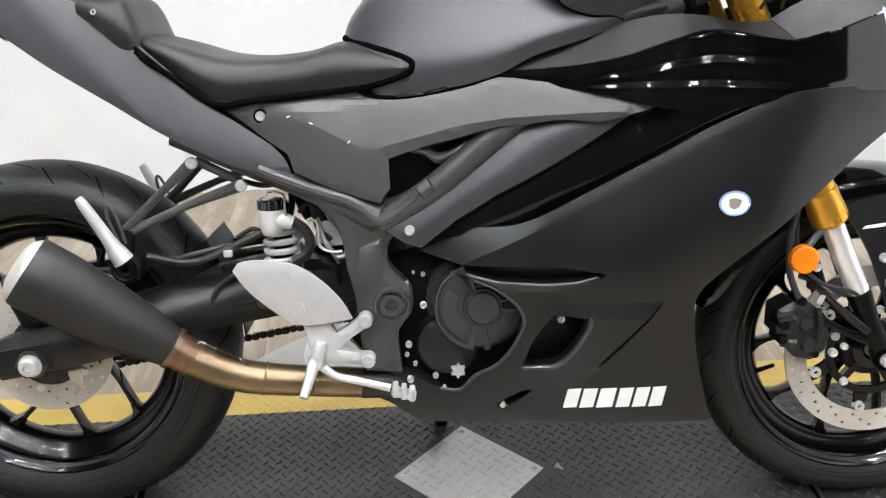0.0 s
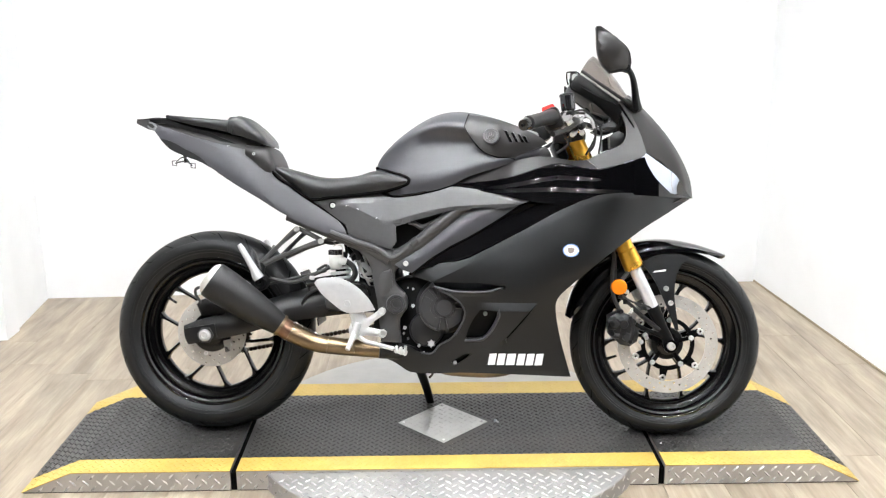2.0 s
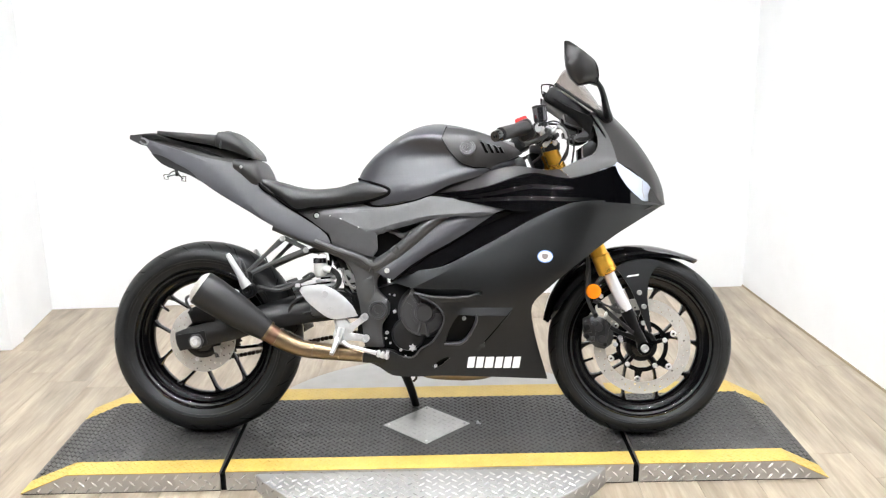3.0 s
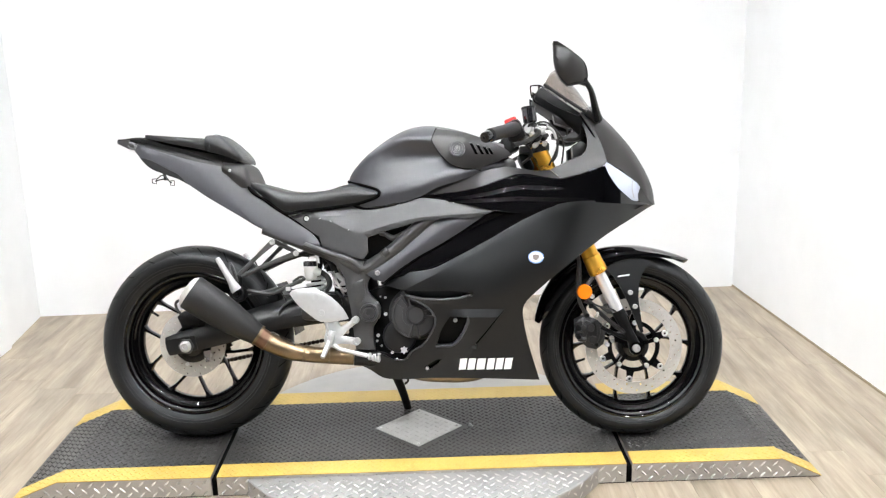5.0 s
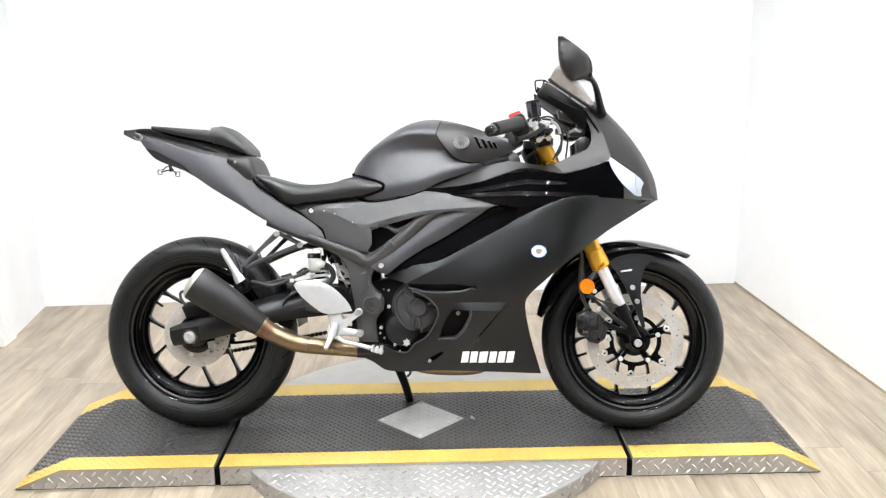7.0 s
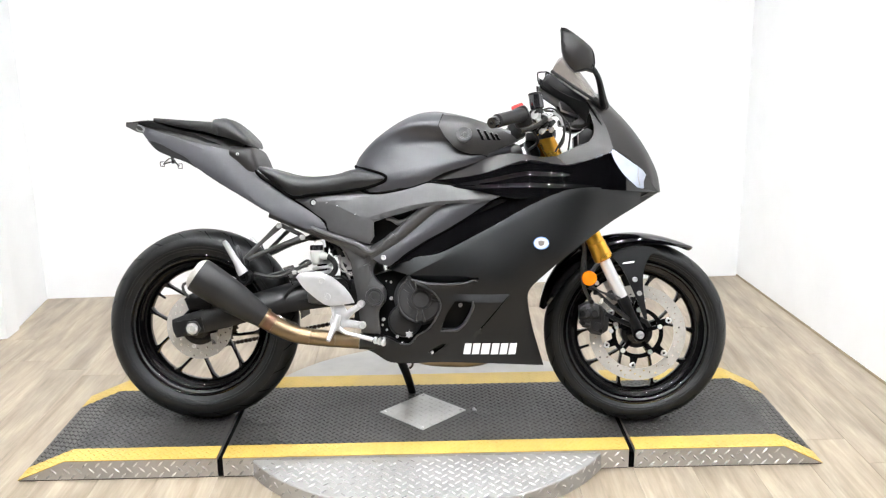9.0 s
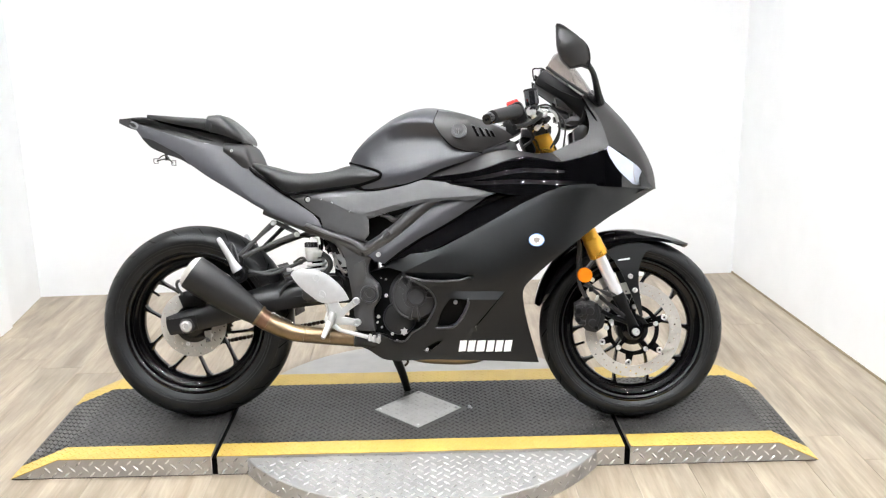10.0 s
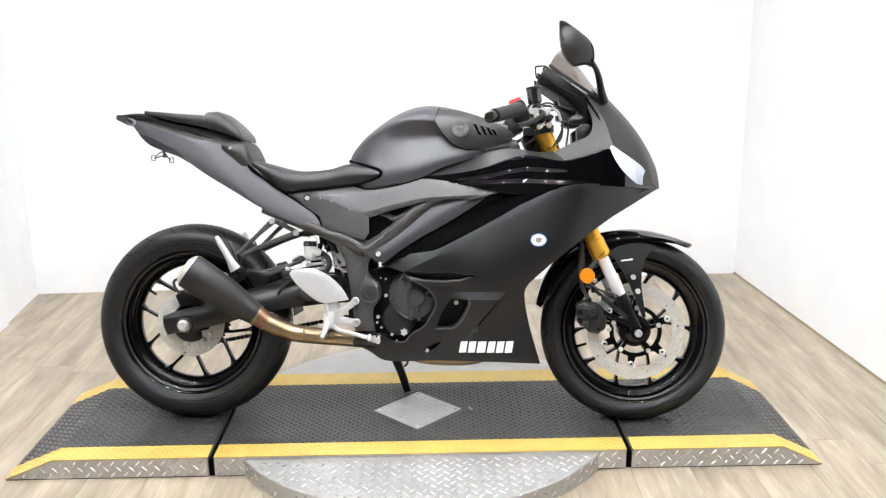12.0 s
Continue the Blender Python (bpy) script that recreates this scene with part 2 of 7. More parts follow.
M = {
    "matte": material("matte black paint", (0.0048, 0.0049, 0.0052), 0.38, vary=0.08, scale=30, bump=0.05, bump_scale=900, rough_vary=0.03, spec=0.50, tint=(0.94, 0.97, 1.0)),
    # the fairing's black again, base lightened for panels lit from above
    "satin": material("black paint lightened for top light", (0.0300, 0.0308, 0.0375), 0.40, vary=0.08, scale=30, bump=0.04, bump_scale=900, rough_vary=0.04, spec=0.8),
    "strip": material("satin brown-black lacquer", (0.010, 0.0090, 0.0087), 0.30, vary=0.08, scale=30, rough_vary=0.03, spec=0.45),
    "warm": material("warm graphite paint", (0.0150, 0.0136, 0.0132), 0.40, vary=0.08, scale=30, bump=0.05, bump_scale=900, rough_vary=0.04, spec=0.6),
    "cowl": material("matte brown-black paint", (0.0135, 0.0122, 0.0115), 0.40, vary=0.10, scale=24, bump=0.05, bump_scale=900, rough_vary=0.04, spec=0.6),
    "gloss": material("gloss black paint", (0.002, 0.002, 0.0025), 0.06, vary=0.1, scale=20, rough_vary=0.03, coat=0.6),
    "plastic": material("black textured plastic", (0.005, 0.005, 0.0053), 0.45, vary=0.15, bump=0.25, bump_scale=700, spec=0.25),
    "frame": material("black frame paint", (0.038, 0.038, 0.039), 0.42, vary=0.1, scale=40, bump=0.06, spec=0.7),
    "engine": material("black cast alloy", (0.0025, 0.0025, 0.0028), 0.45, vary=0.2, bump=0.3, bump_scale=500, spec=0.2),
    "cover": material("dark grey engine cover", (0.036, 0.036, 0.038), 0.42, vary=0.12, bump=0.15, bump_scale=500),
    "seat": material("black grained vinyl", (0.008, 0.008, 0.0085), 0.42, vary=0.12, bump=0.35, bump_scale=600),
    "rubber": material("tyre rubber", (0.0085, 0.0086, 0.0089), 0.44, vary=0.3, scale=25, bump=0.25, bump_scale=300, spec=0.38, tint=(0.95, 0.98, 1.0)),
    "rim": material("satin black alloy rim", (0.002, 0.002, 0.0022), 0.13, vary=0.1, scale=30),
    "steel": material("brushed steel", (0.62, 0.61, 0.59), 0.3, 1.0, vary=0.12, scale=90),
    "disc": material("ground brake disc steel", (0.54, 0.52, 0.485), 0.38, 0.42, vary=0.1, scale=150),
    "alloy": material("bare silver alloy", (0.56, 0.56, 0.565), 0.38, 0.40, vary=0.06, scale=60, bump=0.08),
    "chrome": material("polished fork tube", (0.88, 0.88, 0.89), 0.20, 0.55, vary=0.04, scale=30),
    "gold": material("gold anodised alloy", (0.86, 0.46, 0.060), 0.27, 0.8, vary=0.06, scale=40),
    "pipe": material("heat tinted steel pipe", (0.235, 0.172, 0.104), 0.34, 0.9, vary=0.3, scale=14),
    "muffler": material("matte black silencer", (0.0155, 0.0155, 0.016), 0.50, vary=0.15, scale=30, bump=0.25, spec=0.4),
    "hump": material("dark brown-grey moulded plastic", (0.0145, 0.0135, 0.0132), 0.42, vary=0.1, scale=30, bump=0.08, spec=0.5),
    "swing": material("satin black swingarm paint", (0.0085, 0.0085, 0.009), 0.40, vary=0.12, scale=30, bump=0.08, spec=0.45),
    "caliper": material("dark anodised caliper", (0.012, 0.012, 0.0125), 0.42, vary=0.15, scale=40, bump=0.15, spec=0.5),
    "collar": material("red-brown heat-stained steel", (0.20, 0.115, 0.075), 0.40, 0.75, vary=0.3, scale=30),
    "smoke": material("smoked glossy reservoir", (0.014, 0.014, 0.016), 0.08, vary=0.3, scale=20, coat=1.0, spec=0.8),
    "print": material("grey-brown print", (0.28, 0.24, 0.22), 0.45, vary=0.1),
    "pale_blue": material("pale blue print", (0.22, 0.40, 0.85), 0.4, vary=0.05),
    "tail_grey": material("grey lamp plastic", (0.20, 0.20, 0.21), 0.35, vary=0.1),
    "pot": material("translucent white pot", (0.60, 0.60, 0.58), 0.35, vary=0.1, scale=30),
    "bolt": material("zinc bolt", (0.80, 0.80, 0.79), 0.28, 0.5, vary=0.1),
    "orange": material("amber reflector", (0.95, 0.24, 0.01), 0.18, vary=0.05, coat=0.5),
    "red": material("red switch plastic", (0.75, 0.03, 0.03), 0.4),
    "white": material("white vinyl lettering", (0.85, 0.85, 0.85), 0.4, vary=0.03),
    "lens": material("clear headlamp lens", (0.50, 0.55, 0.66), 0.06, vary=0.12, scale=18, coat=1.0),
    "glass": glass_material("smoked screen", (0.62, 0.585, 0.555)),
    "mirror": material("mirror glass", (0.9, 0.9, 0.9), 0.03, 1.0, vary=0.01, rough_vary=0.01),
    "carbon": carbon_material(),
    "chain": material("oiled chain", (0.05, 0.04, 0.03), 0.4, 0.8),
    "hose": material("black rubber hose", (0.022, 0.022, 0.022), 0.45),
    "wall": material("white wall paint", (0.86, 0.87, 0.88), 0.55, vary=0.03, scale=7, bump=0.06, bump_scale=120, spec=0.3),
    "ceiling": material("dull ceiling paint", (0.20, 0.20, 0.203), 0.8, vary=0.1, scale=5),
    # for added walls out of view; dark so gloss panels reflect black
    "dim_wall": material("dark tone of unseen walls", (0.035, 0.035, 0.037), 0.6, vary=0.1, scale=5),
    "wood": wood_material(),
    "joint": material("plank joint", (0.31, 0.25, 0.175), 0.7),
    "tread": material("charcoal painted tread", (0.033, 0.0318, 0.0304), 0.37, vary=0.40, scale=9, bump=0.15, bump_scale=300, rough_vary=0.1),
    "yellow": material("yellow safety paint", (0.50, 0.350, 0.080), 0.42, vary=0.16, scale=12, bump=0.1, bump_scale=250),
    "skirt": material("polished chequer skirt", (0.46, 0.445, 0.425), 0.34, 0.55, vary=0.1, scale=14, rough_vary=0.06),
    "plate": material("bright chequer plate", (0.39, 0.384, 0.374), 0.36, 0.55, vary=0.12, scale=14, rough_vary=0.08),
    "diamond": material("bright brushed chequer plate", (0.50, 0.495, 0.48), 0.38, 0.45, vary=0.14, scale=14, rough_vary=0.08),
    "mark": material("bright worn chequer mark", (0.66, 0.65, 0.63), 0.26, 0.65, vary=0.12, scale=30, rough_vary=0.06),
    "gap": material("black gap", (0.002, 0.002, 0.002), 0.9, spec=0.03),
    "lamp": glow_material("lamp diffuser", (0.965, 0.98, 1.0), LAMP_POWER),
    "lampframe": material("white lamp frame", (0.8, 0.8, 0.8), 0.5),
}


# ---------------------------------------------------------------- mesh helpers
def part(name, bm, mat, parent=None, label="", angle=32):
    """Links a bmesh as one mesh object, under a thing or a part."""
    bmesh.ops.recalc_face_normals(bm, faces=bm.faces)
    me = bpy.data.meshes.new(name)
    bm.to_mesh(me)
    bm.free()
    me.materials.append(M[mat])
    for p in me.polygons:
        p.use_smooth = True
    me.set_sharp_from_angle(angle=radians(angle))
    ob = new(name, me)
    if parent is not None:
        ob.parent = parent
    if label:
        tagged(ob, label)
    return ob


def catmull(pts, n, closed=False):
    """n points at even steps of the parameter along a smooth curve through pts."""
    P = [Vector(p) for p in pts]
    m = len(P) if closed else len(P) - 1
    out = []
    for k in range(n):
        u = m * k / (n if closed else n - 1)
        i = min(int(u), m - 1)
        f = u - i
        if closed:
            a, b, c, d = (P[(i + j) % len(P)] for j in (-1, 0, 1, 2))
        else:
            b, c = P[i], P[i + 1]
            a = P[i - 1] if i else b * 2 - c
            d = P[i + 2] if i + 2 < len(P) else c * 2 - b
        out.append(0.5 * (2 * b + (c - a) * f + (2 * a - 5 * b + 4 * c - d) * f * f + (3 * b - a - 3 * c + d) * f ** 3))
    return out


def skin(rows, nu, nv):
    """A grid of points on a smooth surface through rows of control points."""
    long = [catmull(r, nu) for r in rows]
    cols = [catmull([r[i] for r in long], nv) for i in range(nu)]
    return [[cols[i][j] for i in range(nu)] for j in range(nv)]


def grid_mesh(grid, thick=0.0, wrap=False, inward=None):
    """A sheet over a grid of points; with thick it is a closed shell, set off towards inward."""
    bm = bmesh.new()
    nv, nu = len(grid), len(grid[0])
    V = [[bm.verts.new(p) for p in row] for row in grid]
    def quads(W):
        for j in range(nv - 1):
            for i in range(nu if wrap else nu - 1):
                k = (i + 1) % nu
                try:
                    bm.faces.new((W[j][i], W[j][k], W[j + 1][k], W[j + 1][i]))
                except ValueError:
                    pass
    quads(V)
    if thick:
        bm.normal_update()
        inward = Vector(inward or (0, 1, 0))
        sgn = sum(v.normal.dot(inward) for v in bm.verts)
        s = 1 if sgn > 0 else -1
        offs = [[v.co + v.normal * s * thick for v in row] for row in V]
        W = [[bm.verts.new(p) for p in row] for row in offs]
        quads(W)
        ring = [(0, i) for i in range(nu)] + [(j, nu - 1) for j in range(1, nv)] + \
               [(nv - 1, i) for i in range(nu - 2, -1, -1)] + [(j, 0) for j in range(nv - 2, 0, -1)]
        for a, b in zip(ring, ring[1:] + ring[:1]):
            bm.faces.new((V[a[0]][a[1]], V[b[0]][b[1]], W[b[0]][b[1]], W[a[0]][a[1]]))
    return bm


def tps(ctrl):
    """A smooth function w(x, z) through control points (x, z, w)."""
    C = np.array(ctrl, float)
    n = len(C)
    def ker(r2):
        return np.where(r2 > 1e-12, r2 * np.log(np.maximum(r2, 1e-12)), 0)
    d2 = ((C[:, None, :2] - C[None, :, :2]) ** 2).sum(-1)
    A = np.zeros((n + 3, n + 3))
    A[:n, :n] = ker(d2) + np.eye(n) * 1e-4
    A[:n, n], A[:n, n + 1:] = 1, C[:, :2]
    A[n, :n], A[n + 1:, :n] = 1, C[:, :2].T
    s = np.linalg.solve(A, np.concatenate([C[:, 2], np.zeros(3)]))
    def f(x, z):
        r2 = (C[:, 0] - x) ** 2 + (C[:, 1] - z) ** 2
        return float((ker(r2) * s[:n]).sum() + s[n] + s[n + 1] * x + s[n + 2] * z)
    return f


def rounded(outline, step=0.012, corner=55):
    """An outline resampled with smooth bends but true corners where it turns sharply."""
    n = len(outline)
    P = [Vector((p[0], p[1])) for p in outline]
    tang = []
    for i in range(n):
        a, b = P[i] - P[i - 1], P[(i + 1) % n] - P[i]
        sharp = a.length == 0 or b.length == 0 or a.angle(b, 0) > radians(corner)
        tang.append(None if sharp else (P[(i + 1) % n] - P[i - 1]).normalized())
    out = []
    for i in range(n):
        a, b = P[i], P[(i + 1) % n]
        d = (b - a).length
        ta, tb = tang[i], tang[(i + 1) % n]
        ta = ta if ta is not None else (b - a).normalized()
        tb = tb if tb is not None else (b - a).normalized()
        k = max(1, int(d / step + 0.5))
        for j in range(k):
            f = j / k
            h1, h2, h3, h4 = 2 * f ** 3 - 3 * f * f + 1, f ** 3 - 2 * f * f + f, -2 * f ** 3 + 3 * f * f, f ** 3 - f * f
            out.append(a * h1 + ta * d * h2 + b * h3 + tb * d * h4)
    return out


from mathutils.geometry import delaunay_2d_cdt


def inside(p, poly):
    c, n = False, len(poly)
    for i in range(n):
        a, b = poly[i], poly[i - 1]
        if (a.y > p.y) != (b.y > p.y) and p.x < (b.x - a.x) * (p.y - a.y) / (b.y - a.y) + a.x:
            c = not c
    return c


def plate(outline, depth, thick=0.004, holes=(), step=0.014, corner=55, smooth=True, side=-1, edge=0.0, lines=()):
    """A moulded panel: an outline in the side view, laid at the half width depth(x, z), with real thickness.
    edge: how far the rim turns inwards; lines: creases that the surface keeps."""
    rings = [rounded(outline, step, corner) if smooth else [Vector(p) for p in outline]]
    for h in holes:
        rings.append(rounded(h, step * 0.7, corner) if smooth else [Vector(p) for p in h])
    pts, edges = [], []
    for r in rings:
        s = len(pts)
        pts += r
        edges += [(s + i, s + (i + 1) % len(r)) for i in range(len(r))]
    for ln in lines:
        s = len(pts)
        for a, b in zip(ln, ln[1:]):
            a, b = Vector(a), Vector(b)
            k = max(1, int((b - a).length / step + 0.5))
            pts += [a + (b - a) * (i / k) for i in range(k)]
        pts.append(Vector(ln[-1]))
        edges += [(i, i + 1) for i in range(s, len(pts) - 1)]
    nb = len(pts)
    lo = Vector((min(p.x for p in rings[0]), min(p.y for p in rings[0])))
    hi = Vector((max(p.x for p in rings[0]), max(p.y for p in rings[0])))
    y, row = lo.y, 0
    while y < hi.y:
        x = lo.x + (step / 2 if row % 2 else 0)
        while x < hi.x:
            p = Vector((x, y))
            if inside(p, rings[0]) and not any(inside(p, r) for r in rings[1:]) and \
                    min((p - q).length_squared for q in pts[:nb]) > (step * 0.55) ** 2:
                pts.append(p)
            x += step
        y += step * 0.87
        row += 1
    vs, _, fs, *_ = delaunay_2d_cdt(pts, edges, [], 0, 1e-6)
    bm = bmesh.new()
    def reach(p):
        w = depth(p.x, p.y)
        if edge:
            d = min((p - q).length for q in pts[:len(rings[0])])
            w -= edge * max(0, 1 - d / (step * 1.2)) ** 2
        return w
    F = [bm.verts.new((p.x, side * reach(p), p.y)) for p in vs]
    B = [bm.verts.new((p.x, side * (reach(p) - thick), p.y)) for p in vs]
    cnt = {}
    for f in fs:
        c = sum((vs[i] for i in f), Vector((0, 0))) / len(f)
        if not inside(c, rings[0]) or any(inside(c, r) for r in rings[1:]):
            continue
        bm.faces.new([F[i] for i in f])
        bm.faces.new([B[i] for i in reversed(f)])
        for a, b in zip(f, (*f[1:], f[0])):
            cnt[(a, b)] = 1
    for a, b in cnt:
        if (b, a) not in cnt:
            bm.faces.new((F[a], F[b], B[b], B[a]))
    for v in [v for v in bm.verts if not v.link_faces]:
        bm.verts.remove(v)
    return bm


def flat(w):
    return lambda x, z: w


def tube(pts, radius, sides=12, smooth=0, caps=True):
    """A tube along points; radius may be one number or one per point."""
    P = [Vector(p) for p in pts]
    rad = list(radius) if isinstance(radius, (list, tuple)) else [radius] * len(P)
    if smooth:
        n = (len(P) - 1) * smooth + 1
        rr = [rad[min(int(i / smooth), len(P) - 2)] * (1 - (i / smooth - min(int(i / smooth), len(P) - 2))) +
              rad[min(int(i / smooth), len(P) - 2) + 1] * (i / smooth - min(int(i / smooth), len(P) - 2)) for i in range(n)]
        P, rad = catmull(P, n), rr
    bm = bmesh.new()
    rings, up = [], None
    for i, p in enumerate(P):
        d = (P[min(i + 1, len(P) - 1)] - P[max(i - 1, 0)]).normalized()
        if up is None:
            up = d.orthogonal().normalized()
        up = (up - d * up.dot(d)).normalized()
        v = d.cross(up)
        rings.append([bm.verts.new(p + rad[i] * (up * math.cos(a) + v * math.sin(a)))
                      for a in (2 * math.pi * k / sides for k in range(sides))])
    for a, b in zip(rings, rings[1:]):
        for k in range(sides):
            bm.faces.new((a[k], a[(k + 1) % sides], b[(k + 1) % sides], b[k]))
    if caps:
        bm.faces.new(rings[0][::-1])
        bm.faces.new(rings[-1])
    return bm


def lathe(profile, axis_at, axis="y", sides=48, closed=False):
    """A turned body: profile of (radius, along) round an axis through axis_at."""
    bm = bmesh.new()
    c = Vector(axis_at)
    ax = Vector((0, 1, 0)) if axis == "y" else Vector(axis).normalized() if not isinstance(axis, str) else Vector((0, 0, 1))
    u = ax.orthogonal().normalized() if axis != "y" else Vector((1, 0, 0))
    v = ax.cross(u)
    rings = []
    for r, h in profile:
        if r < 1e-6:
            rings.append([bm.verts.new(c + ax * h)])
        else:
            rings.append([bm.verts.new(c + ax * h + r * (u * math.cos(a) + v * math.sin(a)))
                          for a in (2 * math.pi * k / sides for k in range(sides))])
    pairs = list(zip(rings, rings[1:])) + ([(rings[-1], rings[0])] if closed else [])
    for a, b in pairs:
        if len(a) == 1 and len(b) == 1:
            continue
        for k in range(sides):
            j = (k + 1) % sides
            if len(a) == 1:
                bm.faces.new((a[0], b[j], b[k]))
            elif len(b) == 1:
                bm.faces.new((a[k], a[j], b[0]))
            else:
                bm.faces.new((a[k], a[j], b[j], b[k]))
    return bm


def block(size, at=(0, 0, 0), bevel=0.0, rot=None, segments=2):
    bm = bmesh.new()
    bmesh.ops.create_cube(bm, size=1)
    bmesh.ops.scale(bm, vec=size, verts=bm.verts)
    if bevel:
        bmesh.ops.bevel(bm, geom=bm.edges[:], offset=bevel, segments=segments, affect="EDGES", profile=0.5)
    if rot is not None:
        bmesh.ops.rotate(bm, cent=(0, 0, 0), matrix=rot, verts=bm.verts)
    bmesh.ops.translate(bm, vec=at, verts=bm.verts)
    return bm


def join(*bms):
    out = bms[0]
    for b in bms[1:]:
        me = bpy.data.meshes.new("join")
        b.to_mesh(me)
        b.free()
        out.from_mesh(me)
        bpy.data.meshes.remove(me)
    return out


def loft(sections, caps=True):
    """Closed rings of points, skinned one to the next."""
    bm = bmesh.new()
    R = [[bm.verts.new(p) for p in s] for s in sections]
    for a, b in zip(R, R[1:]):
        n = len(a)
        for k in range(n):
            bm.faces.new((a[k], a[(k + 1) % n], b[(k + 1) % n], b[k]))
    if caps:
        bm.faces.new(R[0][::-1])
        bm.faces.new(R[-1])
    return bm


def bolt(at, r=0.006, h=0.005, axis="y", name="bolt", parent=None, mat="bolt"):
    """A round-headed bolt with a socket."""
    return part(name, lathe([(0, -h * 0.45), (r * 0.45, -h * 0.45), (r * 0.5, -h), (r * 0.85, -h), (r, -h * 0.6), (r, 0.002), (0, 0.002)], at, axis, 14), mat, parent)


# ---------------------------------------------------------------- the room
def prism(poly, z0, z1):
    """An upright body on a ground outline."""
    bm = bmesh.new()
    a = [bm.verts.new((x, y, z0)) for x, y in poly]
    b = [bm.verts.new((x, y, z1)) for x, y in poly]
    bm.faces.new(a)
    bm.faces.new(b)
    for i in range(len(poly)):
        j = (i + 1) % len(poly)
        bm.faces.new((a[i], a[j], b[j], b[i]))
    return bm


ROOM_H = 2.95


def wall(name, a, b, label, thick=0.12, z1=ROOM_H, mat="wall"):
    """A wall whose inner face runs from a to b; the room lies to the left of that way."""
    d = (Vector(b) - Vector(a)).normalized()
    n = Vector((d.y, -d.x)) * thick
    ob = part(name, prism([a, b, (b[0] + n.x, b[1] + n.y), (a[0] + n.x, a[1] + n.y)], -0.02, z1), mat)
    return tagged(ob, label, "wall", kind="structure")


BACK_L, BACK_R = (-1.87, 1.592), (1.602, 1.755)
JAMB = (-1.81, 1.018)
wall("wall_north", BACK_R, BACK_L, "smooth white painted back wall of the photo bay")
wall("wall_west", BACK_L, JAMB, "short white painted side wall of the bay")
wall("wall_west_return", JAMB, (-3.6, 1.005), "white painted wall stepping away beside the bay")
wall("wall_far_west", (-3.6, 1.005), (-3.6, -4.6), "plain white showroom wall")
EAST = (1.764, -1.2)
# two unseen walls added to close the room, kept dark for black reflections
wall("wall_south", (-3.6, -4.6), (3.6, -4.6), "unseen dark wall added behind the camera to darken reflections", mat="dim_wall")
wall("wall_far_east", (3.6, -4.6), (3.6, -1.2), "unseen dark side wall added to darken reflections", mat="dim_wall")
wall("wall_east_return", (3.6, -1.2), EAST, "white painted wall stepping away beside the bay")
wall("wall_east", EAST, BACK_R, "white painted side wall with faint scuffs")

d = (Vector(BACK_R) - Vector(EAST)).normalized()
n = Vector((-d.y, d.x)) * 0.004
tagged(part("trim", prism([EAST, BACK_R, (BACK_R[0] + n.x, BACK_R[1] + n.y), (EAST[0] + n.x, EAST[1] + n.y)], 0.0, 0.009), "joint"), "thin brown sealing strip along the wall", "trim", kind="structure")

floor = tagged(part("floor", prism([(-3.7, -4.7), (3.7, -4.7), (3.7, 1.9), (-3.7, 1.9)], -0.05, -0.004), "joint"),
               "pale oak plank floor with brown grain", "floor", kind="structure")
tagged(part("ceiling", prism([(-3.7, -4.7), (3.7, -4.7), (3.7, 1.9), (-3.7, 1.9)], ROOM_H, ROOM_H + 0.1), "ceiling"),
                 "plain dull grey showroom ceiling", "ceiling", kind="structure")


def ceiling_light(x, y, lx, ly):
    ob = new("ceiling_light")
    ob.location = (x, y, ROOM_H)
    part("diffuser", block((lx - 0.04, ly - 0.04, 0.02), (0, 0, -0.03), 0.004), "lamp", ob, "glowing white diffuser")
    rim = [block((lx, 0.02, 0.05), (0, s * (ly / 2 - 0.01), -0.0255)) for s in (-1, 1)] + \
          [block((0.02, ly - 0.04, 0.05), (s * (lx / 2 - 0.01), 0, -0.0255)) for s in (-1, 1)]
    part("frame", join(*rim), "lampframe", ob)
    return tagged(ob, "white ceiling lamp with a glowing diffuser", "ceiling lamp", "lamps in the ceiling")


for x in (-1.70, -1.10, -0.50, 0.10, 0.70, 1.30):
    for y in (-3.1, -2.3, -1.4, -0.5, 0.6):
        ceiling_light(x, y, 0.10, 0.08)


# ---------------------------------------------------------------- turntable and deck
DECK_Z, DECK_Y0, DECK_Y1 = 0.063, -0.252, 0.360
GAP_L, GAP_R = -0.604, 0.628


def lozenges(places, height, size=(0.023, 0.0065)):
    """Raised tread marks: places of (origin, along, across, up)."""
    verts, faces = [], []
    for o, a, c, u in places:
        k = len(verts)
        A, C = a * size[0] / 2, c * size[1] / 2
        verts += [o - A, o + C * 0.9 - A * 0.3, o + C * 0.9 + A * 0.3, o + A, o - C * 0.9 + A * 0.3, o - C * 0.9 - A * 0.3,
                  o + u * height - A * 0.45, o + u * height + A * 0.45]
        faces += [(k, k + 1, k + 6), (k + 1, k + 2, k + 7, k + 6), (k + 2, k + 3, k + 7), (k + 3, k + 4, k + 7), (k + 4, k + 5, k + 6, k + 7), (k + 5, k, k + 6)]
    me = bpy.data.meshes.new("tread_pattern")
    me.from_pydata([tuple(v) for v in verts], [], faces)
    return me


